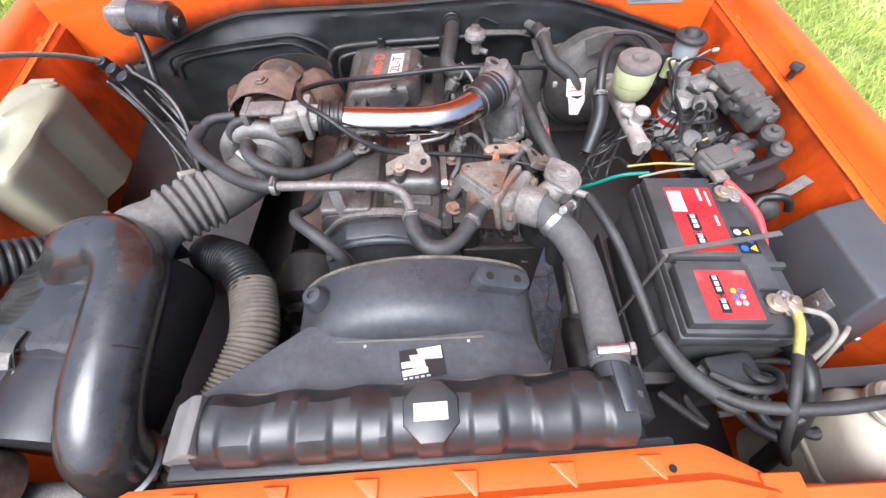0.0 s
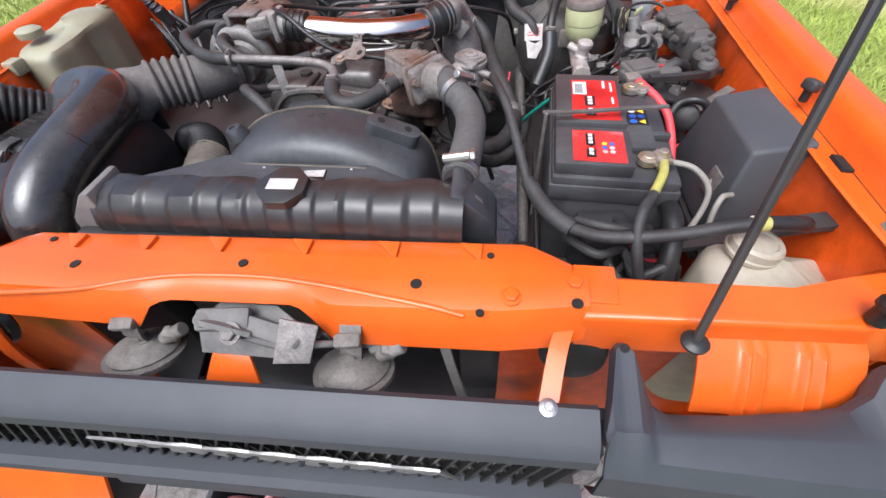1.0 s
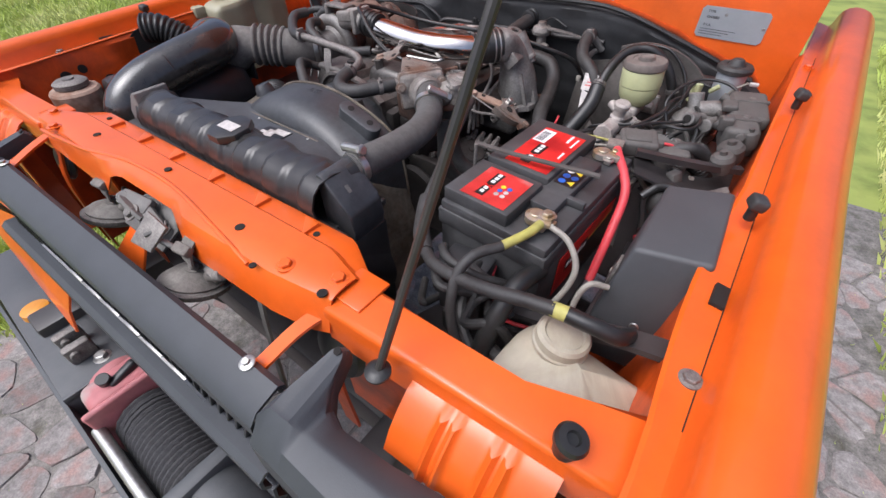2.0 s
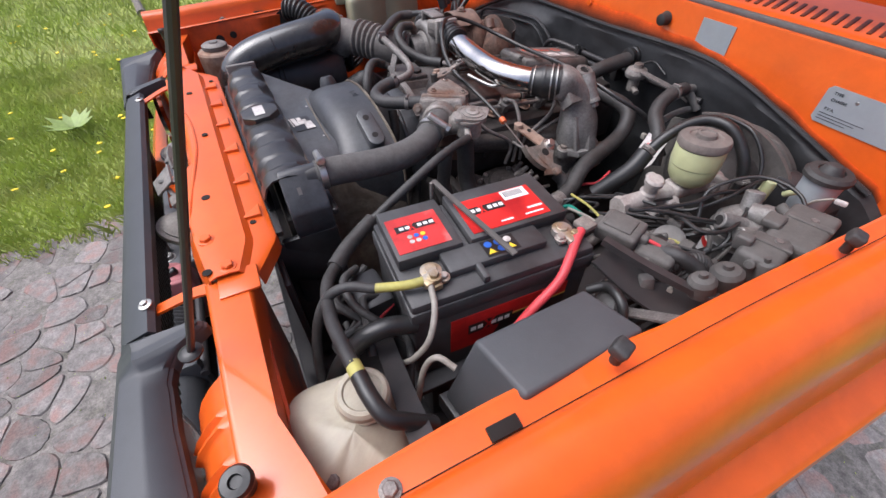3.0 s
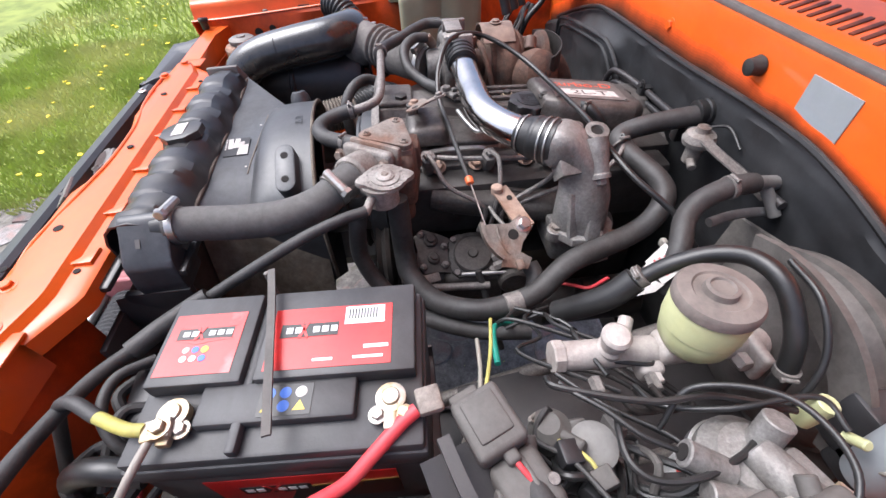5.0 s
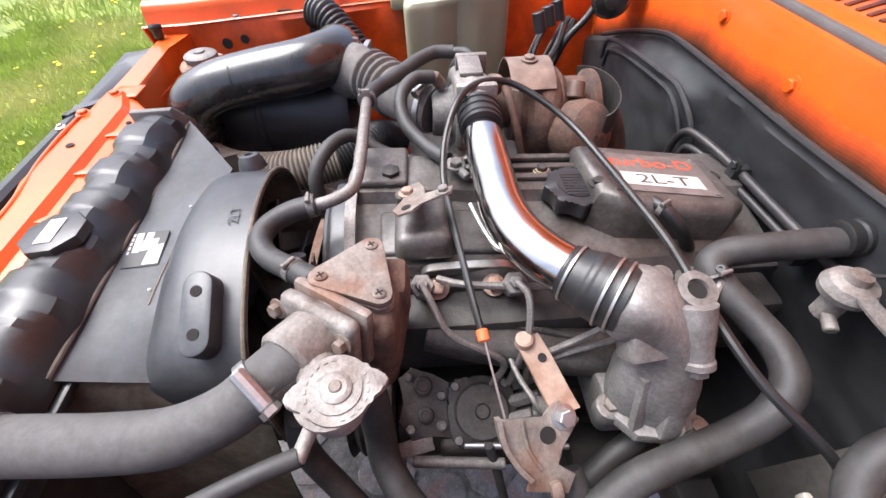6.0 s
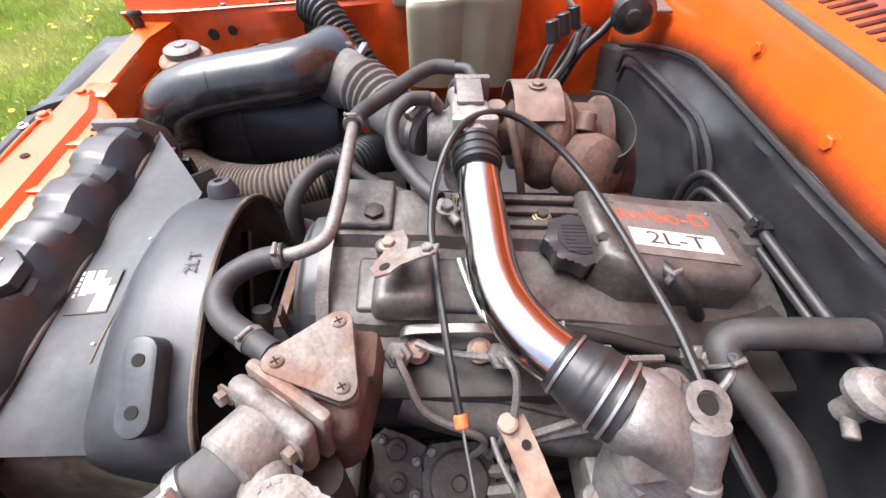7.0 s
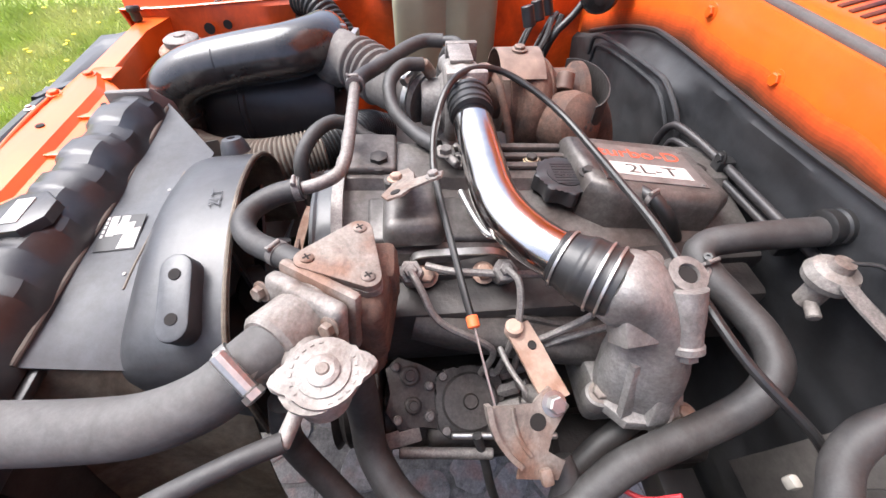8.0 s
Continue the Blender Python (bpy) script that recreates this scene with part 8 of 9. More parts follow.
du = part("intake_duct", tube([(-0.530, 0.350, 1.085), (-0.495, 0.364, 1.125), (-0.440, 0.356, 1.137), (-0.402, 0.312, 1.138), (-0.393, 0.235, 1.130), (-0.391, 0.155, 1.115), (-0.389, 0.105, 1.092), (-0.388, 0.084, 1.058), (-0.388, 0.076, 1.0)], 0.0435, 32, 8, ends=(1.12, 0.98)), BLACK_GLOSS, air, "glossy black bent intake duct")
part("duct_lip", lathe([(0.045, -0.005), (0.049, -0.003), (0.049, 0.003), (0.045, 0.005)], align((-0.388, 0.078, 1.035), (-0.388, 0.081, 1.08))[0], 28), BLACK_GLOSS, du)
part("duct_scuff", sweep([Vector((-0.392 + 0.0440 * math.sin(a), 0.19 + 0.006 * math.sin(a), 1.123 + 0.0440 * math.cos(a))) for a in frange(radians(35), radians(75), 8)], ring(0.003, 6)), BLACK, du)
part("duct_saddle", thicken(surface(lambda u, v: Vector((-0.595 + 0.135 * u, 0.395 - 0.12 * v - 0.03 * u * v, 1.108 + 0.026 * math.sin(u * math.pi * 0.5) * (1 - v) ** 0.7 - 0.012 * math.sin(v * math.pi) * u)), frange(0, 1, 14), frange(0, 1, 12)), 0.003), BLACK_GLOSS, air)
part("flange_plate", box((-0.440, 0.398, 1.085), (0.085, 0.006, 0.10), 0.006, rot=(0, 0, 8), seg=3), BLACK, air)
part("strap", strip([(-0.545, 0.19, 1.098), (-0.545, 0.215, 1.115), (-0.54, 0.24, 1.116)], 0.022, 0.003), RUBBER, air)
for cx, cy in ((-0.545, 0.208), (-0.46, 0.42)):
    part("wire_clip", add(strip([(cx, cy - 0.02, 1.105), (cx, cy, 1.112), (cx + 0.005, cy + 0.02, 1.10)], 0.018, 0.003), tube([(cx - 0.012, cy - 0.02, 1.10), (cx - 0.01, cy - 0.045, 1.095), (cx + 0.01, cy - 0.042, 1.095), (cx + 0.012, cy - 0.02, 1.10)], 0.002, 6)), STEEL_DULL, air)
part("bracket_end", box((-0.515, 0.415, 1.12), (0.06, 0.012, 0.012), 0.002, rot=(0, 0, -10)), STEEL, air)
part("front_pipe", rod((-0.62, 0.055, 0.985), (-0.40, 0.05, 0.985), 0.016), STEEL_DULL, air)
sed = thing("filler_can", (-0.60, 0.08, 1.02), "round dull metal canister with a pressed cap at the front corner", "canister")
part("can", lathe([(0.045, 0), (0.05, 0.003), (0.05, 0.065), (0.046, 0.07), (0.030, 0.074)], pose(-0.565, 0.055, 1.02), 32), RUST_BROWN, sed)
part("cap", lathe([(0.030, 0), (0.034, 0.003), (0.034, 0.012), (0.028, 0.016), (0.012, 0.017), (0.011, 0.02), (0, 0.02)], pose(-0.565, 0.055, 1.093), 28), STEEL_DULL, sed)

cor = thing("warm_air_hose", (-0.3, 0.22, 0.95), "tan dusty corrugated warm-air hose", "hose")
part("hose", ribbed([(-0.380, 0.066, 0.985), (-0.350, 0.09, 0.985), (-0.310, 0.15, 0.985), (-0.285, 0.22, 0.992), (-0.276, 0.28, 1.0), (-0.297, 0.36, 1.004)], 0.039, 0.0075, 0.10, 24), RUBBER_TAN, cor)
part("dark_hose", ribbed([(-0.294, 0.35, 1.003), (-0.33, 0.40, 1.006), (-0.38, 0.43, 0.99), (-0.42, 0.46, 0.96)], 0.039, 0.0075, 0.10, 24), RUBBER_DARK, cor)
snork = thing("air_inlet_hose", (-0.56, 0.42, 1.05), "black corrugated air inlet hose along the inner fender", "hose")
part("hose", ribbed([(-0.685, 0.29, 1.14), (-0.655, 0.325, 1.135), (-0.617, 0.364, 1.10), (-0.58, 0.41, 1.05), (-0.555, 0.45, 0.98)], 0.036, 0.011, 0.12, 22), RUBBER_DARK, snork)

wip = thing("wiper_motor", (-0.56, 0.94, 1.15), "black wiper motor with cast gear head", "wiper motor")
part("motor", lathe([(0.030, 0), (0.036, 0.006), (0.036, 0.075), (0.038, 0.076), (0.038, 0.082), (0.03, 0.092), (0.014, 0.096), (0.013, 0.106), (0.0, 0.107)], align((-0.60, 0.93, 1.19), (-0.50, 0.905, 1.185))[0], 32), BLACK_GLOSS, wip)
part("gear_head", add(box((-0.63, 0.945, 1.185), (0.06, 0.06, 0.05), 0.012, seg=3), lathe([(0.03, 0), (0.034, 0.01), (0.02, 0.02)], align((-0.64, 0.94, 1.18), (-0.65, 0.85, 1.18))[0], 20)), ALU, wip)
part("bracket", box((-0.61, 0.975, 1.175), (0.11, 0.05, 0.006), 0.002), STEEL_DULL, wip)
part("wire", tube([(-0.62, 0.93, 1.16), (-0.61, 0.90, 1.12), (-0.60, 0.86, 1.08), (-0.60, 0.83, 1.0)], 0.008), RUBBER_DARK, wip)
rel = thing("wiring_cluster", (-0.66, 0.86, 1.05), "bundle of relays and loose wiring by the firewall", "wiring")
for k in range(3):
    part("relay", rod((-0.67 + 0.035 * k, 0.86 - 0.03 * k, 1.10), (-0.68 + 0.035 * k, 0.85 - 0.03 * k, 1.14), 0.014, 16), BLACK, rel)
for k in range(8):
    random.seed(90 + k)
    a = Vector((-0.66 + random.uniform(-0.03, 0.04), 0.86 + random.uniform(-0.04, 0.04), 1.10))
    p = [a, a + Vector((0.04, -0.03, -0.03)) + Vector((random.uniform(-0.02, 0.02), 0, random.uniform(-0.02, 0.02))), a + Vector((0.10, -0.08, -0.10 + random.uniform(-0.03, 0.03))), a + Vector((0.14 + random.uniform(-0.04, 0.05), -0.16, -0.17))]
    part("wire", tube(p, random.uniform(0.0025, 0.005) if k < 5 else random.uniform(0.006, 0.009), 8), RUBBER_DARK if k % 4 else RUBBER, rel)
part("white_wire", tube([(-0.66, 0.50, 1.30), (-0.70, 0.60, 1.28), (-0.71, 0.70, 1.24), (-0.70, 0.80, 1.18), (-0.68, 0.86, 1.13)], 0.005), PALE_CABLE, rel)
part("plug", box((-0.475, 0.61, 1.03), (0.035, 0.016, 0.014), 0.003, rot=(0, 20, 40)), PALE_CABLE, rel)

# ---------------------------------------------------------------- hoses, pipes and cables round the engine
w1 = thing("water_pipe", (-0.05, 0.40, 1.12), "dusty water pipe and hoses looping round the front of the engine", "pipe")
part("hose", tube([(0.100, 0.405, 1.138), (0.082, 0.378, 1.136), (0.062, 0.350, 1.134), (0.038, 0.335, 1.134), (0.014, 0.340, 1.136), (-0.003, 0.364, 1.140), (-0.008, 0.394, 1.144)], 0.0128, 16), RUBBER, w1)
part("metal_pipe", tube([(-0.007, 0.388, 1.143), (-0.012, 0.412, 1.146), (-0.026, 0.434, 1.150), (-0.060, 0.442, 1.156), (-0.14, 0.443, 1.160), (-0.225, 0.443, 1.162)], 0.0078, 12), STEEL_DULL, w1, "dull metal pipe")
part("hose", tube([(-0.214, 0.443, 1.162), (-0.245, 0.448, 1.160), (-0.28, 0.466, 1.156), (-0.318, 0.492, 1.155), (-0.355, 0.522, 1.158), (-0.378, 0.552, 1.160), (-0.376, 0.585, 1.160)], 0.0115, 14), RUBBER, w1)
part("hose", tube([(-0.376, 0.580, 1.160), (-0.36, 0.605, 1.165), (-0.32, 0.615, 1.165)], 0.008, 12), RUBBER, w1)
for q, wv in (((-0.008, 0.388, 1.143), (-0.1, 1, 0.1)), ((-0.218, 0.443, 1.162), (1, 0, 0)), ((0.084, 0.381, 1.136), (0.6, 0.8, 0))):
    clamp(q, wv, 0.0122, w1, 0.009)
part("pipe_stay", strip([(-0.13, 0.44, 1.152), (-0.125, 0.43, 1.13), (-0.12, 0.425, 1.105)], 0.016, 0.003), STEEL_DULL, w1)
w2 = thing("breather_hose", (-0.12, 0.43, 1.10), "thin dusty breather hoses at the front of the valve cover", "hose")
part("hose", tube([(-0.115, 0.372, 0.99), (-0.118, 0.362, 1.05), (-0.130, 0.362, 1.095), (-0.160, 0.380, 1.118), (-0.19, 0.405, 1.12), (-0.20, 0.43, 1.108)], 0.0105, 14), RUBBER, w2)
part("metal_leg", tube([(-0.112, 0.375, 0.94), (-0.115, 0.368, 1.0), (-0.118, 0.362, 1.05)], 0.0075), RUST_BROWN, w2)
part("hose", tube([(-0.20, 0.43, 1.108), (-0.185, 0.455, 1.096), (-0.165, 0.49, 1.092), (-0.145, 0.53, 1.088)], 0.009), RUBBER, w2)
part("hose", tube([(0.075, 0.345, 0.98), (0.06, 0.35, 1.02), (0.05, 0.36, 1.06), (0.03, 0.365, 1.10)], 0.010), RUBBER, w2)
w3 = thing("wastegate_hose", (-0.20, 0.52, 1.12), "dusty hose from the compressor to the valve cover", "hose")
part("hose", tube([(-0.285, 0.545, 1.160), (-0.275, 0.515, 1.163), (-0.245, 0.493, 1.152), (-0.20, 0.497, 1.132), (-0.155, 0.527, 1.118), (-0.118, 0.556, 1.118)], 0.0105, 14), RUBBER, w3)
part("nipple", rod((-0.29, 0.56, 1.14), (-0.285, 0.545, 1.162), 0.010), RUST_PLATE, w3)
part("banjo", add(rod((-0.115, 0.558, 1.118), (-0.075, 0.580, 1.118), 0.006), hexbolt((-0.098, 0.566, 1.122), (0, 0, 1), 0.009, 0.009)), STEEL_DULL, w3)
w4 = thing("turbo_vacuum_hoses", (-0.30, 0.60, 1.15), "short dusty hoses and actuator beside the turbo", "hose")
part("hose", tube([(-0.315, 0.575, 1.115), (-0.325, 0.582, 1.155), (-0.300, 0.590, 1.172), (-0.272, 0.592, 1.150), (-0.268, 0.590, 1.12)], 0.008), RUBBER, w4)
part("stay", add(box((-0.29, 0.606, 1.172), (0.012, 0.05, 0.04), 0.003), box((-0.255, 0.60, 1.188), (0.06, 0.035, 0.006), 0.002)), STEEL_DULL, w4)

cab = thing("throttle_cable", (0.0, 0.62, 1.10), "black throttle cable looped over the engine", "cable")
part("outer", tube([(0.31, 0.92, 0.99), (0.298, 0.875, 1.05), (0.280, 0.842, 1.092), (0.225, 0.798, 1.122), (0.140, 0.780, 1.138), (0.080, 0.778, 1.139), (0.012, 0.769, 1.139), (-0.065, 0.756, 1.140), (-0.135, 0.733, 1.150), (-0.180, 0.695, 1.168), (-0.205, 0.650, 1.184), (-0.19, 0.605, 1.192), (-0.150, 0.573, 1.188), (-0.105, 0.553, 1.160), (-0.062, 0.547, 1.136), (-0.03, 0.549, 1.124)], 0.0048, 10), RUBBER_DARK, cab)
part("sleeve", tube([(-0.075, 0.549, 1.142), (-0.05, 0.547, 1.131), (-0.02, 0.55, 1.122), (0.03, 0.556, 1.113), (0.10, 0.566, 1.096), (0.140, 0.573, 1.082)], 0.0042, 10), RUBBER_DARK, cab)
part("orange_clip", rod((0.138, 0.573, 1.083), (0.150, 0.575, 1.078), 0.0068, 14), VORANGE, cab, "small orange cable clip")
part("inner_wire", rod((0.148, 0.5748, 1.079), (0.220, 0.588, 1.046), 0.0014, 6), STEEL, cab)
low = thing("lower_coolant_hoses", (0.30, 0.6, 0.95), "dusty lower coolant hoses looping beside the engine", "hose")
part("hose", tube([(0.190, 0.455, 1.095), (0.196, 0.456, 1.05), (0.205, 0.456, 1.0), (0.235, 0.463, 0.965), (0.285, 0.50, 0.955), (0.312, 0.56, 0.957), (0.311, 0.618, 0.96)], 0.0175, 18), RUBBER, low)
part("hose", tube([(0.22, 0.40, 1.10), (0.228, 0.392, 1.06), (0.232, 0.39, 1.02), (0.25, 0.41, 0.975), (0.29, 0.46, 0.94), (0.33, 0.55, 0.93), (0.345, 0.64, 0.93)], 0.013, 16), RUBBER, low)
part("hose", tube([(0.255, 0.655, 0.985), (0.275, 0.66, 0.975), (0.298, 0.65, 0.955), (0.318, 0.63, 0.94)], 0.014, 14), RUBBER, low)
part("hose", tube([(0.12, 0.80, 0.985), (0.16, 0.82, 0.975), (0.20, 0.79, 0.965), (0.235, 0.72, 0.94), (0.26, 0.68, 0.92)], 0.0135, 14), RUBBER, low)
part("joint", rod((0.313, 0.605, 0.96), (0.309, 0.632, 0.962), 0.0192, 18), STEEL_DULL, low)
heat = thing("heater_hose", (0.12, 0.92, 1.05), "dusty black heater hose bent back from the firewall", "hose")
part("hose", tube([(0.086, 1.0, 1.126), (0.079, 0.95, 1.118), (0.071, 0.900, 1.106), (0.066, 0.868, 1.094), (0.078, 0.850, 1.086), (0.104, 0.856, 1.078), (0.138, 0.871, 1.071), (0.176, 0.882, 1.066), (0.208, 0.878, 1.059), (0.230, 0.858, 1.040), (0.242, 0.826, 1.020), (0.258, 0.765, 1.008), (0.274, 0.710, 0.998), (0.300, 0.660, 0.972), (0.311, 0.620, 0.961)], 0.0172, 20), RUBBER, heat)
clamp((0.092, 0.848, 1.0855), (0.024, 0.007, -0.011), 0.0172, heat, 0.004)
part("port_mark", lathe([(0.0045, 0), (0.0045, 0.003), (0.0022, 0.003), (0.0022, 0.0005)], align((0.094, 0.845, 1.1025), (0.11, 0.82, 1.15))[0], 12), RUBBER_DARK, heat)
part("firewall_collar", lathe([(0.017, -0.012), (0.021, -0.010), (0.021, -0.004), (0.0185, -0.002), (0.021, 0.002), (0.021, 0.012), (0.017, 0.014)], align((0.0812, 0.985, 1.127), (0.0806, 0.96, 1.125))[0], 22), RUBBER_DARK, heat)
vv = thing("vacuum_switch", (0.13, 0.96, 1.08), "pale plastic vacuum valve on a metal strap", "valve")
part("body", add(lathe([(0.012, 0), (0.024, 0.004), (0.026, 0.012), (0.022, 0.022), (0.012, 0.026), (0.010, 0.034), (0.0, 0.035)], pose(0.135, 0.955, 1.098), 24), rod((0.14, 0.95, 1.07), (0.138, 0.952, 1.10), 0.013), rod((0.165, 0.94, 1.075), (0.14, 0.948, 1.08), 0.007)), ALU_PALE, vv)
part("strap", strip([(0.14, 0.955, 1.118), (0.18, 0.95, 1.118), (0.235, 0.965, 1.108), (0.27, 0.985, 1.09)], 0.018, 0.003), STEEL_DULL, vv)
part("vacuum_tube", tube([(0.135, 0.96, 1.13), (0.15, 0.985, 1.135), (0.19, 0.985, 1.12)], 0.0025), RUBBER_DARK, vv)
fwp = thing("firewall_pipe", (-0.05, 0.99, 1.07), "dark pipe clipped along the firewall", "pipe")
part("pipe", tube([(-0.225, 0.955, 1.00), (-0.222, 0.952, 1.05), (-0.205, 0.955, 1.083), (-0.17, 0.962, 1.09), (-0.10, 0.975, 1.088), (0.0, 0.978, 1.09), (0.075, 0.98, 1.092), (0.30, 0.985, 1.10)], 0.0065, 12), PAINT_BLACK, fwp)
part("pipe", tube([(-0.20, 0.957, 1.00), (-0.198, 0.955, 1.045), (-0.18, 0.958, 1.068), (-0.10, 0.972, 1.070), (0.07, 0.978, 1.075)], 0.0055, 12), PAINT_BLACK, fwp)
for cx in (-0.09, 0.06):
    part("clip", add(box((cx, 0.975, 1.08), (0.02, 0.028, 0.035), 0.005), hexbolt((cx, 0.966, 1.10), (0, -1, 0), 0.007, 0.006)), RUBBER_DARK, fwp)
bhose = thing("breather_outlet_hose", (0.0, 0.89, 1.07), "short black breather hose on the breather box", "hose")
part("hose", tube([(-0.030, 0.806, 1.106), (-0.008, 0.810, 1.113), (0.008, 0.818, 1.113), (0.020, 0.832, 1.100), (0.023, 0.850, 1.075), (0.018, 0.868, 1.045), (0.012, 0.876, 1.01)], 0.0085, 14), RUBBER_DARK, bhose)
clamp((0.004, 0.815, 1.1135), (0.8, 0.45, -0.05), 0.0089, bhose, 0.008)
gp = thing("glow_plug_hose", (0.05, 0.77, 1.04), "dark rubber hose along the side of the valve cover", "hose")
part("hose", tube([(0.045, 0.685, 1.072), (0.05, 0.73, 1.068), (0.06, 0.79, 1.056), (0.07, 0.84, 1.045), (0.06, 0.885, 1.03)], 0.008, 12), RUBBER_DARK, gp)
part("rusty_pipe", rod((0.040, 0.645, 1.075), (0.045, 0.69, 1.072), 0.006), RUST_BROWN, gp)
clamp((0.046, 0.69, 1.0715), (0.1, 1, -0.1), 0.0085, gp, 0.007)
part("ring_tail", tube([(0.105, 0.76, 1.075), (0.10, 0.79, 1.085), (0.115, 0.805, 1.075), (0.12, 0.785, 1.06), (0.11, 0.765, 1.06)], 0.003), RUST_PLATE, gp)

# ---------------------------------------------------------------- paving stones, grass, distance
random.seed(11)
seeds = []
for i in range(24):
    for j in range(26):
        seeds.append((-1.42 + 0.13 * i + random.uniform(-0.062, 0.062) + 0.065 * (j % 2), -1.75 + 0.15 * j + random.uniform(-0.07, 0.07)))
# The stones by the front corner, where the camera passes, are pieces of their own; the rest is one sheet.
seeds.sort(key=lambda c: math.hypot((c[0] + 0.5) * 0.8, c[1] + 0.75))


def cell(c, others):
    """The irregular stone round a seed: what lies nearer to it than to its neighbours."""
    poly = [(c[0] + a, c[1] + b) for a, b in ((-0.16, -0.16), (0.16, -0.16), (0.16, 0.16), (-0.16, 0.16))]
    for o in others:
        mx, my, nx, ny = (c[0] + o[0]) / 2, (c[1] + o[1]) / 2, o[0] - c[0], o[1] - c[1]
        side = [(x - mx) * nx + (y - my) * ny for x, y in poly]
        out = []
        for k in range(len(poly)):
            a, b, sa, sb = poly[k], poly[(k + 1) % len(poly)], side[k], side[(k + 1) % len(poly)]
            if sa <= 0:
                out.append(a)
            if sa * sb < 0:
                f = sa / (sa - sb)
                out.append((a[0] + (b[0] - a[0]) * f, a[1] + (b[1] - a[1]) * f))
        poly = out
    return poly


rest_v, rest_f = [], []
for n, c in enumerate(seeds):
    near = [o for o in seeds if o is not c and abs(o[0] - c[0]) < 0.34 and abs(o[1] - c[1]) < 0.34]
    poly = cell(c, near)
    pts = []
    for k in range(len(poly)):
        a, b = poly[k], poly[(k + 1) % len(poly)]
        if math.hypot(a[0] - b[0], a[1] - b[1]) < 0.02:
            continue
        for f in (0.15, 0.5, 0.85):
            g = 0.93 + random.uniform(-0.06, 0.04)
            pts.append((c[0] + (a[0] + (b[0] - a[0]) * f - c[0]) * g, c[1] + (a[1] + (b[1] - a[1]) * f - c[1]) * g))
    top = random.uniform(-0.007, 0.005)
    if n < 300:
        part("stone", prism(pts, -0.03, top, bev=0.005, seg=1), STONE, pavement)
        continue
    i0, m = len(rest_v), len(pts)
    rest_v += [(x, y, -0.03) for x, y in pts] + [(x, y, top - 0.005) for x, y in pts] + [(c[0] + (x - c[0]) * 0.92, c[1] + (y - c[1]) * 0.92, top) for x, y in pts]
    rest_f += [(i0 + q + m * k, i0 + (q + 1) % m + m * k, i0 + (q + 1) % m + m * (k + 1), i0 + q + m * (k + 1)) for k in (0, 1) for q in range(m)] + [tuple(i0 + 2 * m + q for q in range(m))]
rest = bpy.data.meshes.new("stones")
rest.from_pydata(rest_v, [], rest_f)
rest.materials.append(STONE)
rest_ob = tagged(new("stones", rest), kind="stuff")
rest_ob.parent = pavement


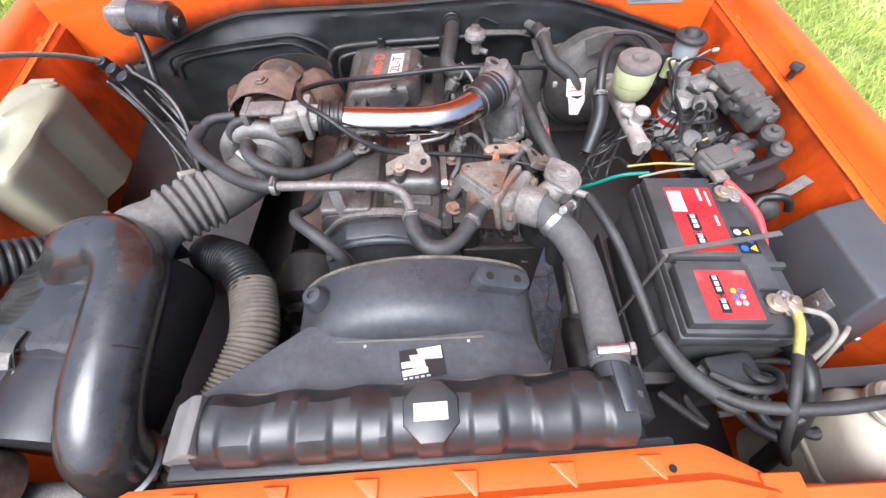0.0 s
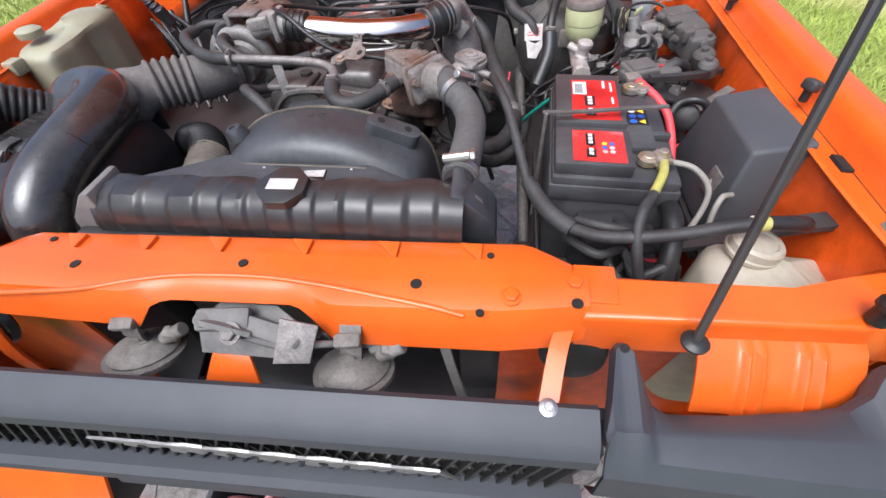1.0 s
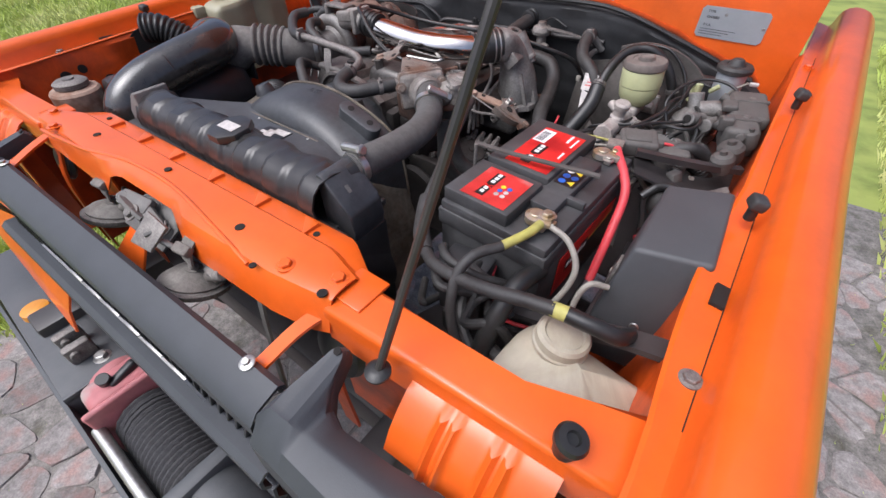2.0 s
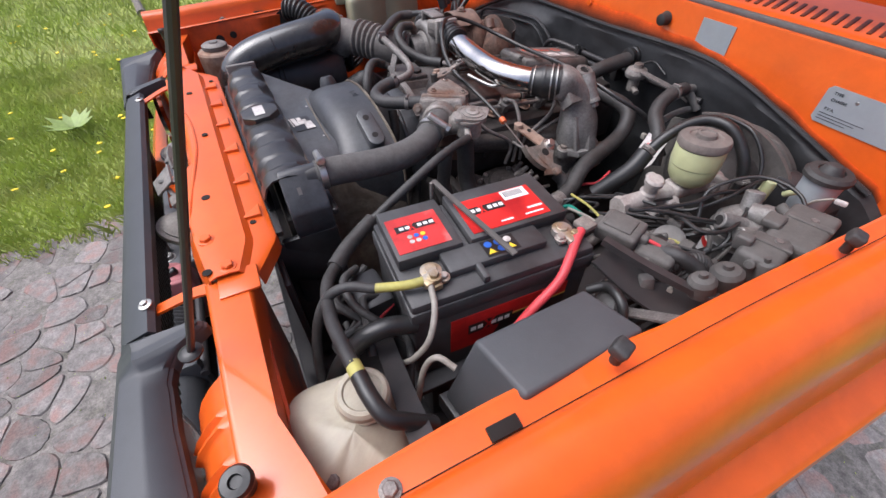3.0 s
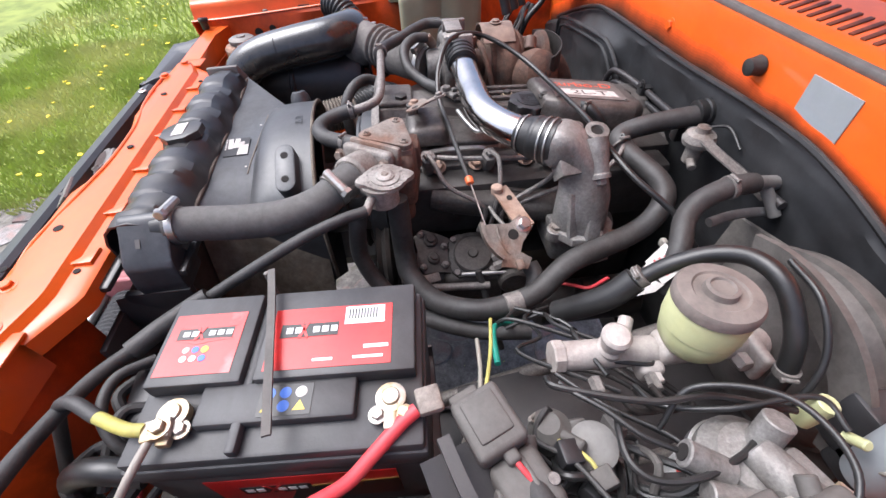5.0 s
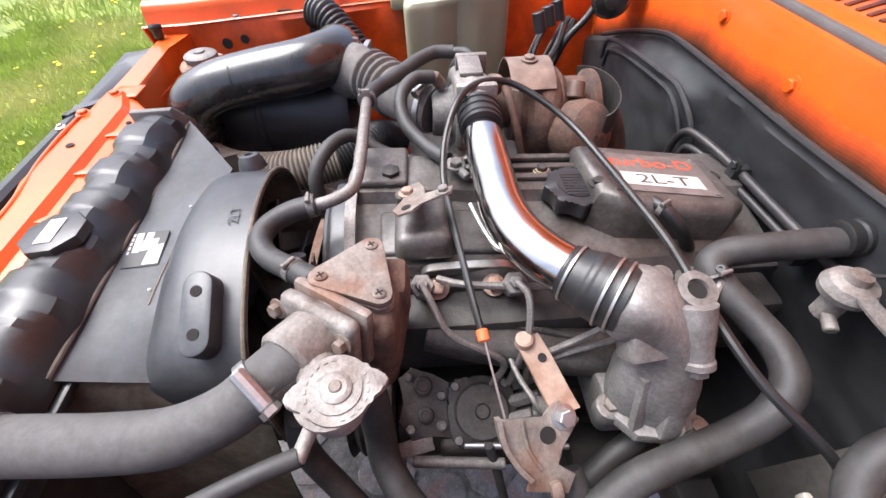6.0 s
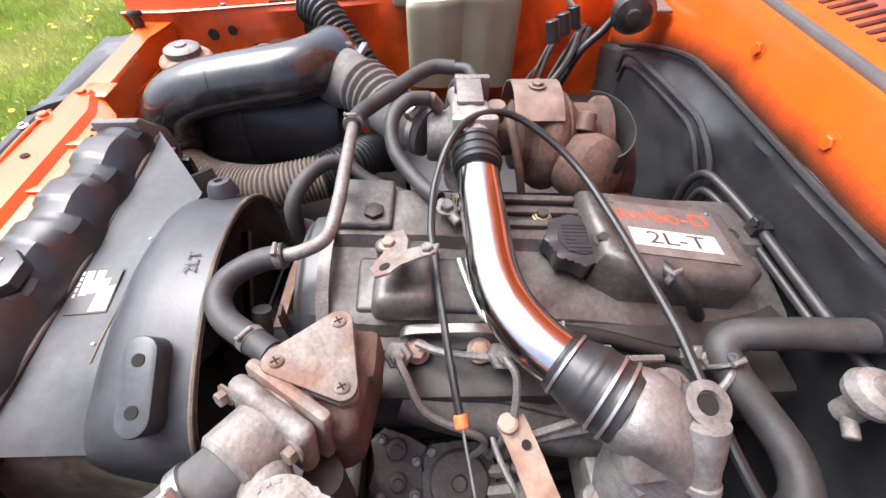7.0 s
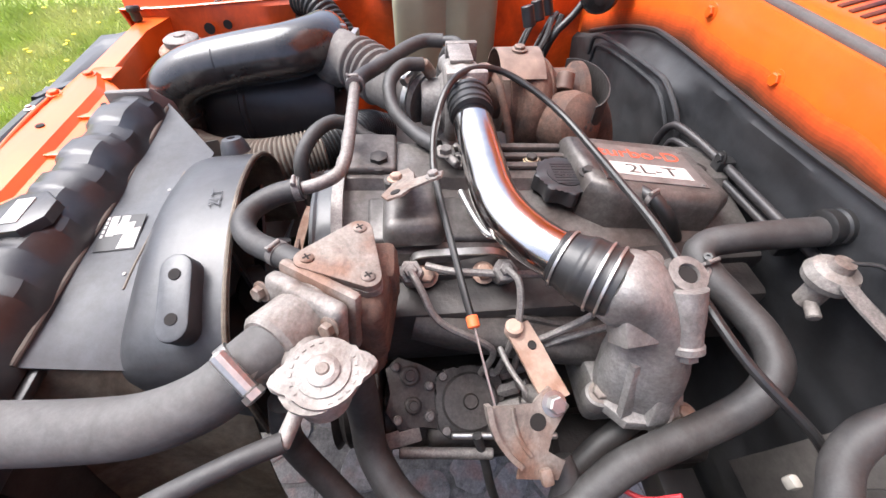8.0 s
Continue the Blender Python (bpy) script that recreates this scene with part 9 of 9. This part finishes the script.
def blades(n, region, name, parent, hmin=0.04, hmax=0.10):
    """Grass as narrow bent blades in one mesh."""
    rng = np.random.default_rng(3 + len(name) + n)
    x = rng.uniform(region[0], region[1], n)
    y = rng.uniform(region[2], region[3], n)
    a = rng.uniform(0, 2 * np.pi, n)
    h = rng.uniform(hmin, hmax, n)
    w = rng.uniform(0.002, 0.005, n) * (1 + 0.35 * np.hypot(x, y) / 2)
    lean = rng.uniform(0.2, 0.9, n) * h
    la = rng.uniform(0, 2 * np.pi, n)
    z0 = np.full(n, -0.03)
    v = np.empty((n, 4, 3))
    v[:, 0] = np.stack([x - np.cos(a) * w, y - np.sin(a) * w, z0], 1)
    v[:, 1] = np.stack([x + np.cos(a) * w, y + np.sin(a) * w, z0], 1)
    mx, my = x + np.cos(la) * lean * 0.4, y + np.sin(la) * lean * 0.4
    v[:, 2] = np.stack([mx, my, z0 + h * 0.65], 1)
    v[:, 3] = np.stack([x + np.cos(la) * lean, y + np.sin(la) * lean, z0 + h], 1)
    idx = np.arange(n) * 4
    faces = np.concatenate([np.stack([idx, idx + 1, idx + 2], 1), np.stack([idx, idx + 2, idx + 3], 1)])
    me = bpy.data.meshes.new(name)
    me.from_pydata(v.reshape(-1, 3).tolist(), [], faces.tolist())
    me.materials.append(BLADE)
    ob = new(name, me)
    return tagged(ob, "spring lawn grass beside the paving", "grass", kind="stuff")


blades(60000, (-4.5, -1.42, -3.5, 4.0), "lawn_grass", None)
blades(30000, (1.5, 4.2, -0.5, 6.0), "verge_grass", None)
blades(25000, (-9.0, -4.5, -4.0, 8.0), "far_lawn_grass", None, 0.05, 0.13)
blades(2500, (-1.4, 1.5, -1.6, 2.2), "joint_moss", None, 0.015, 0.04)
random.seed(8)
fb = bmesh.new()
for k in range(260):
    x, y = random.uniform(-6.0, -1.5), random.uniform(-3.0, 4.0)
    add(fb, lathe([(0.0, 0), (0.016, 0.002), (0.018, 0.008), (0.0, 0.012)], pose(x, y, random.uniform(0.02, 0.05), random.uniform(-15, 15), random.uniform(-15, 15), 0), 7))
fl = part("dandelions", fb, FLOWER)
tagged(fl, "scattered yellow dandelion heads in the lawn", "flowers", kind="stuff")
weed = thing("lawn_weed", (-2.80, -1.11, -0.02), "pale green rosette weed in the lawn", "plant")
for k in range(14):
    a = 2 * math.pi * k / 14 + random.uniform(-0.2, 0.2)
    l = random.uniform(0.13, 0.21)
    part("leaf", prism([(0.01, -0.006), (l * 0.55, -0.034), (l, 0.0), (l * 0.55, 0.034), (0.01, 0.006)], 0, 0.0015, Matrix.Translation((-2.80, -1.11, 0.04)) @ Matrix.Rotation(a, 4, 'Z') @ Matrix.Rotation(radians(-25), 4, 'Y')), LEAF, weed)
branch = thing("fallen_branch", (-6.6, -1.0, 0.0), "bare grey branch lying on the lawn", "branch")
part("limb", tube([(-5.85, -0.76, 0.02), (-6.5, -0.86, 0.06), (-7.3, -1.10, 0.10), (-8.6, -1.85, 0.12)], 0.055, 10, ends=(1, 0.4)), BARK, branch)
part("twig", tube([(-6.5, -0.86, 0.06), (-7.0, -0.70, 0.12), (-7.8, -0.55, 0.16)], 0.022, 8, ends=(1, 0.3)), BARK, branch)
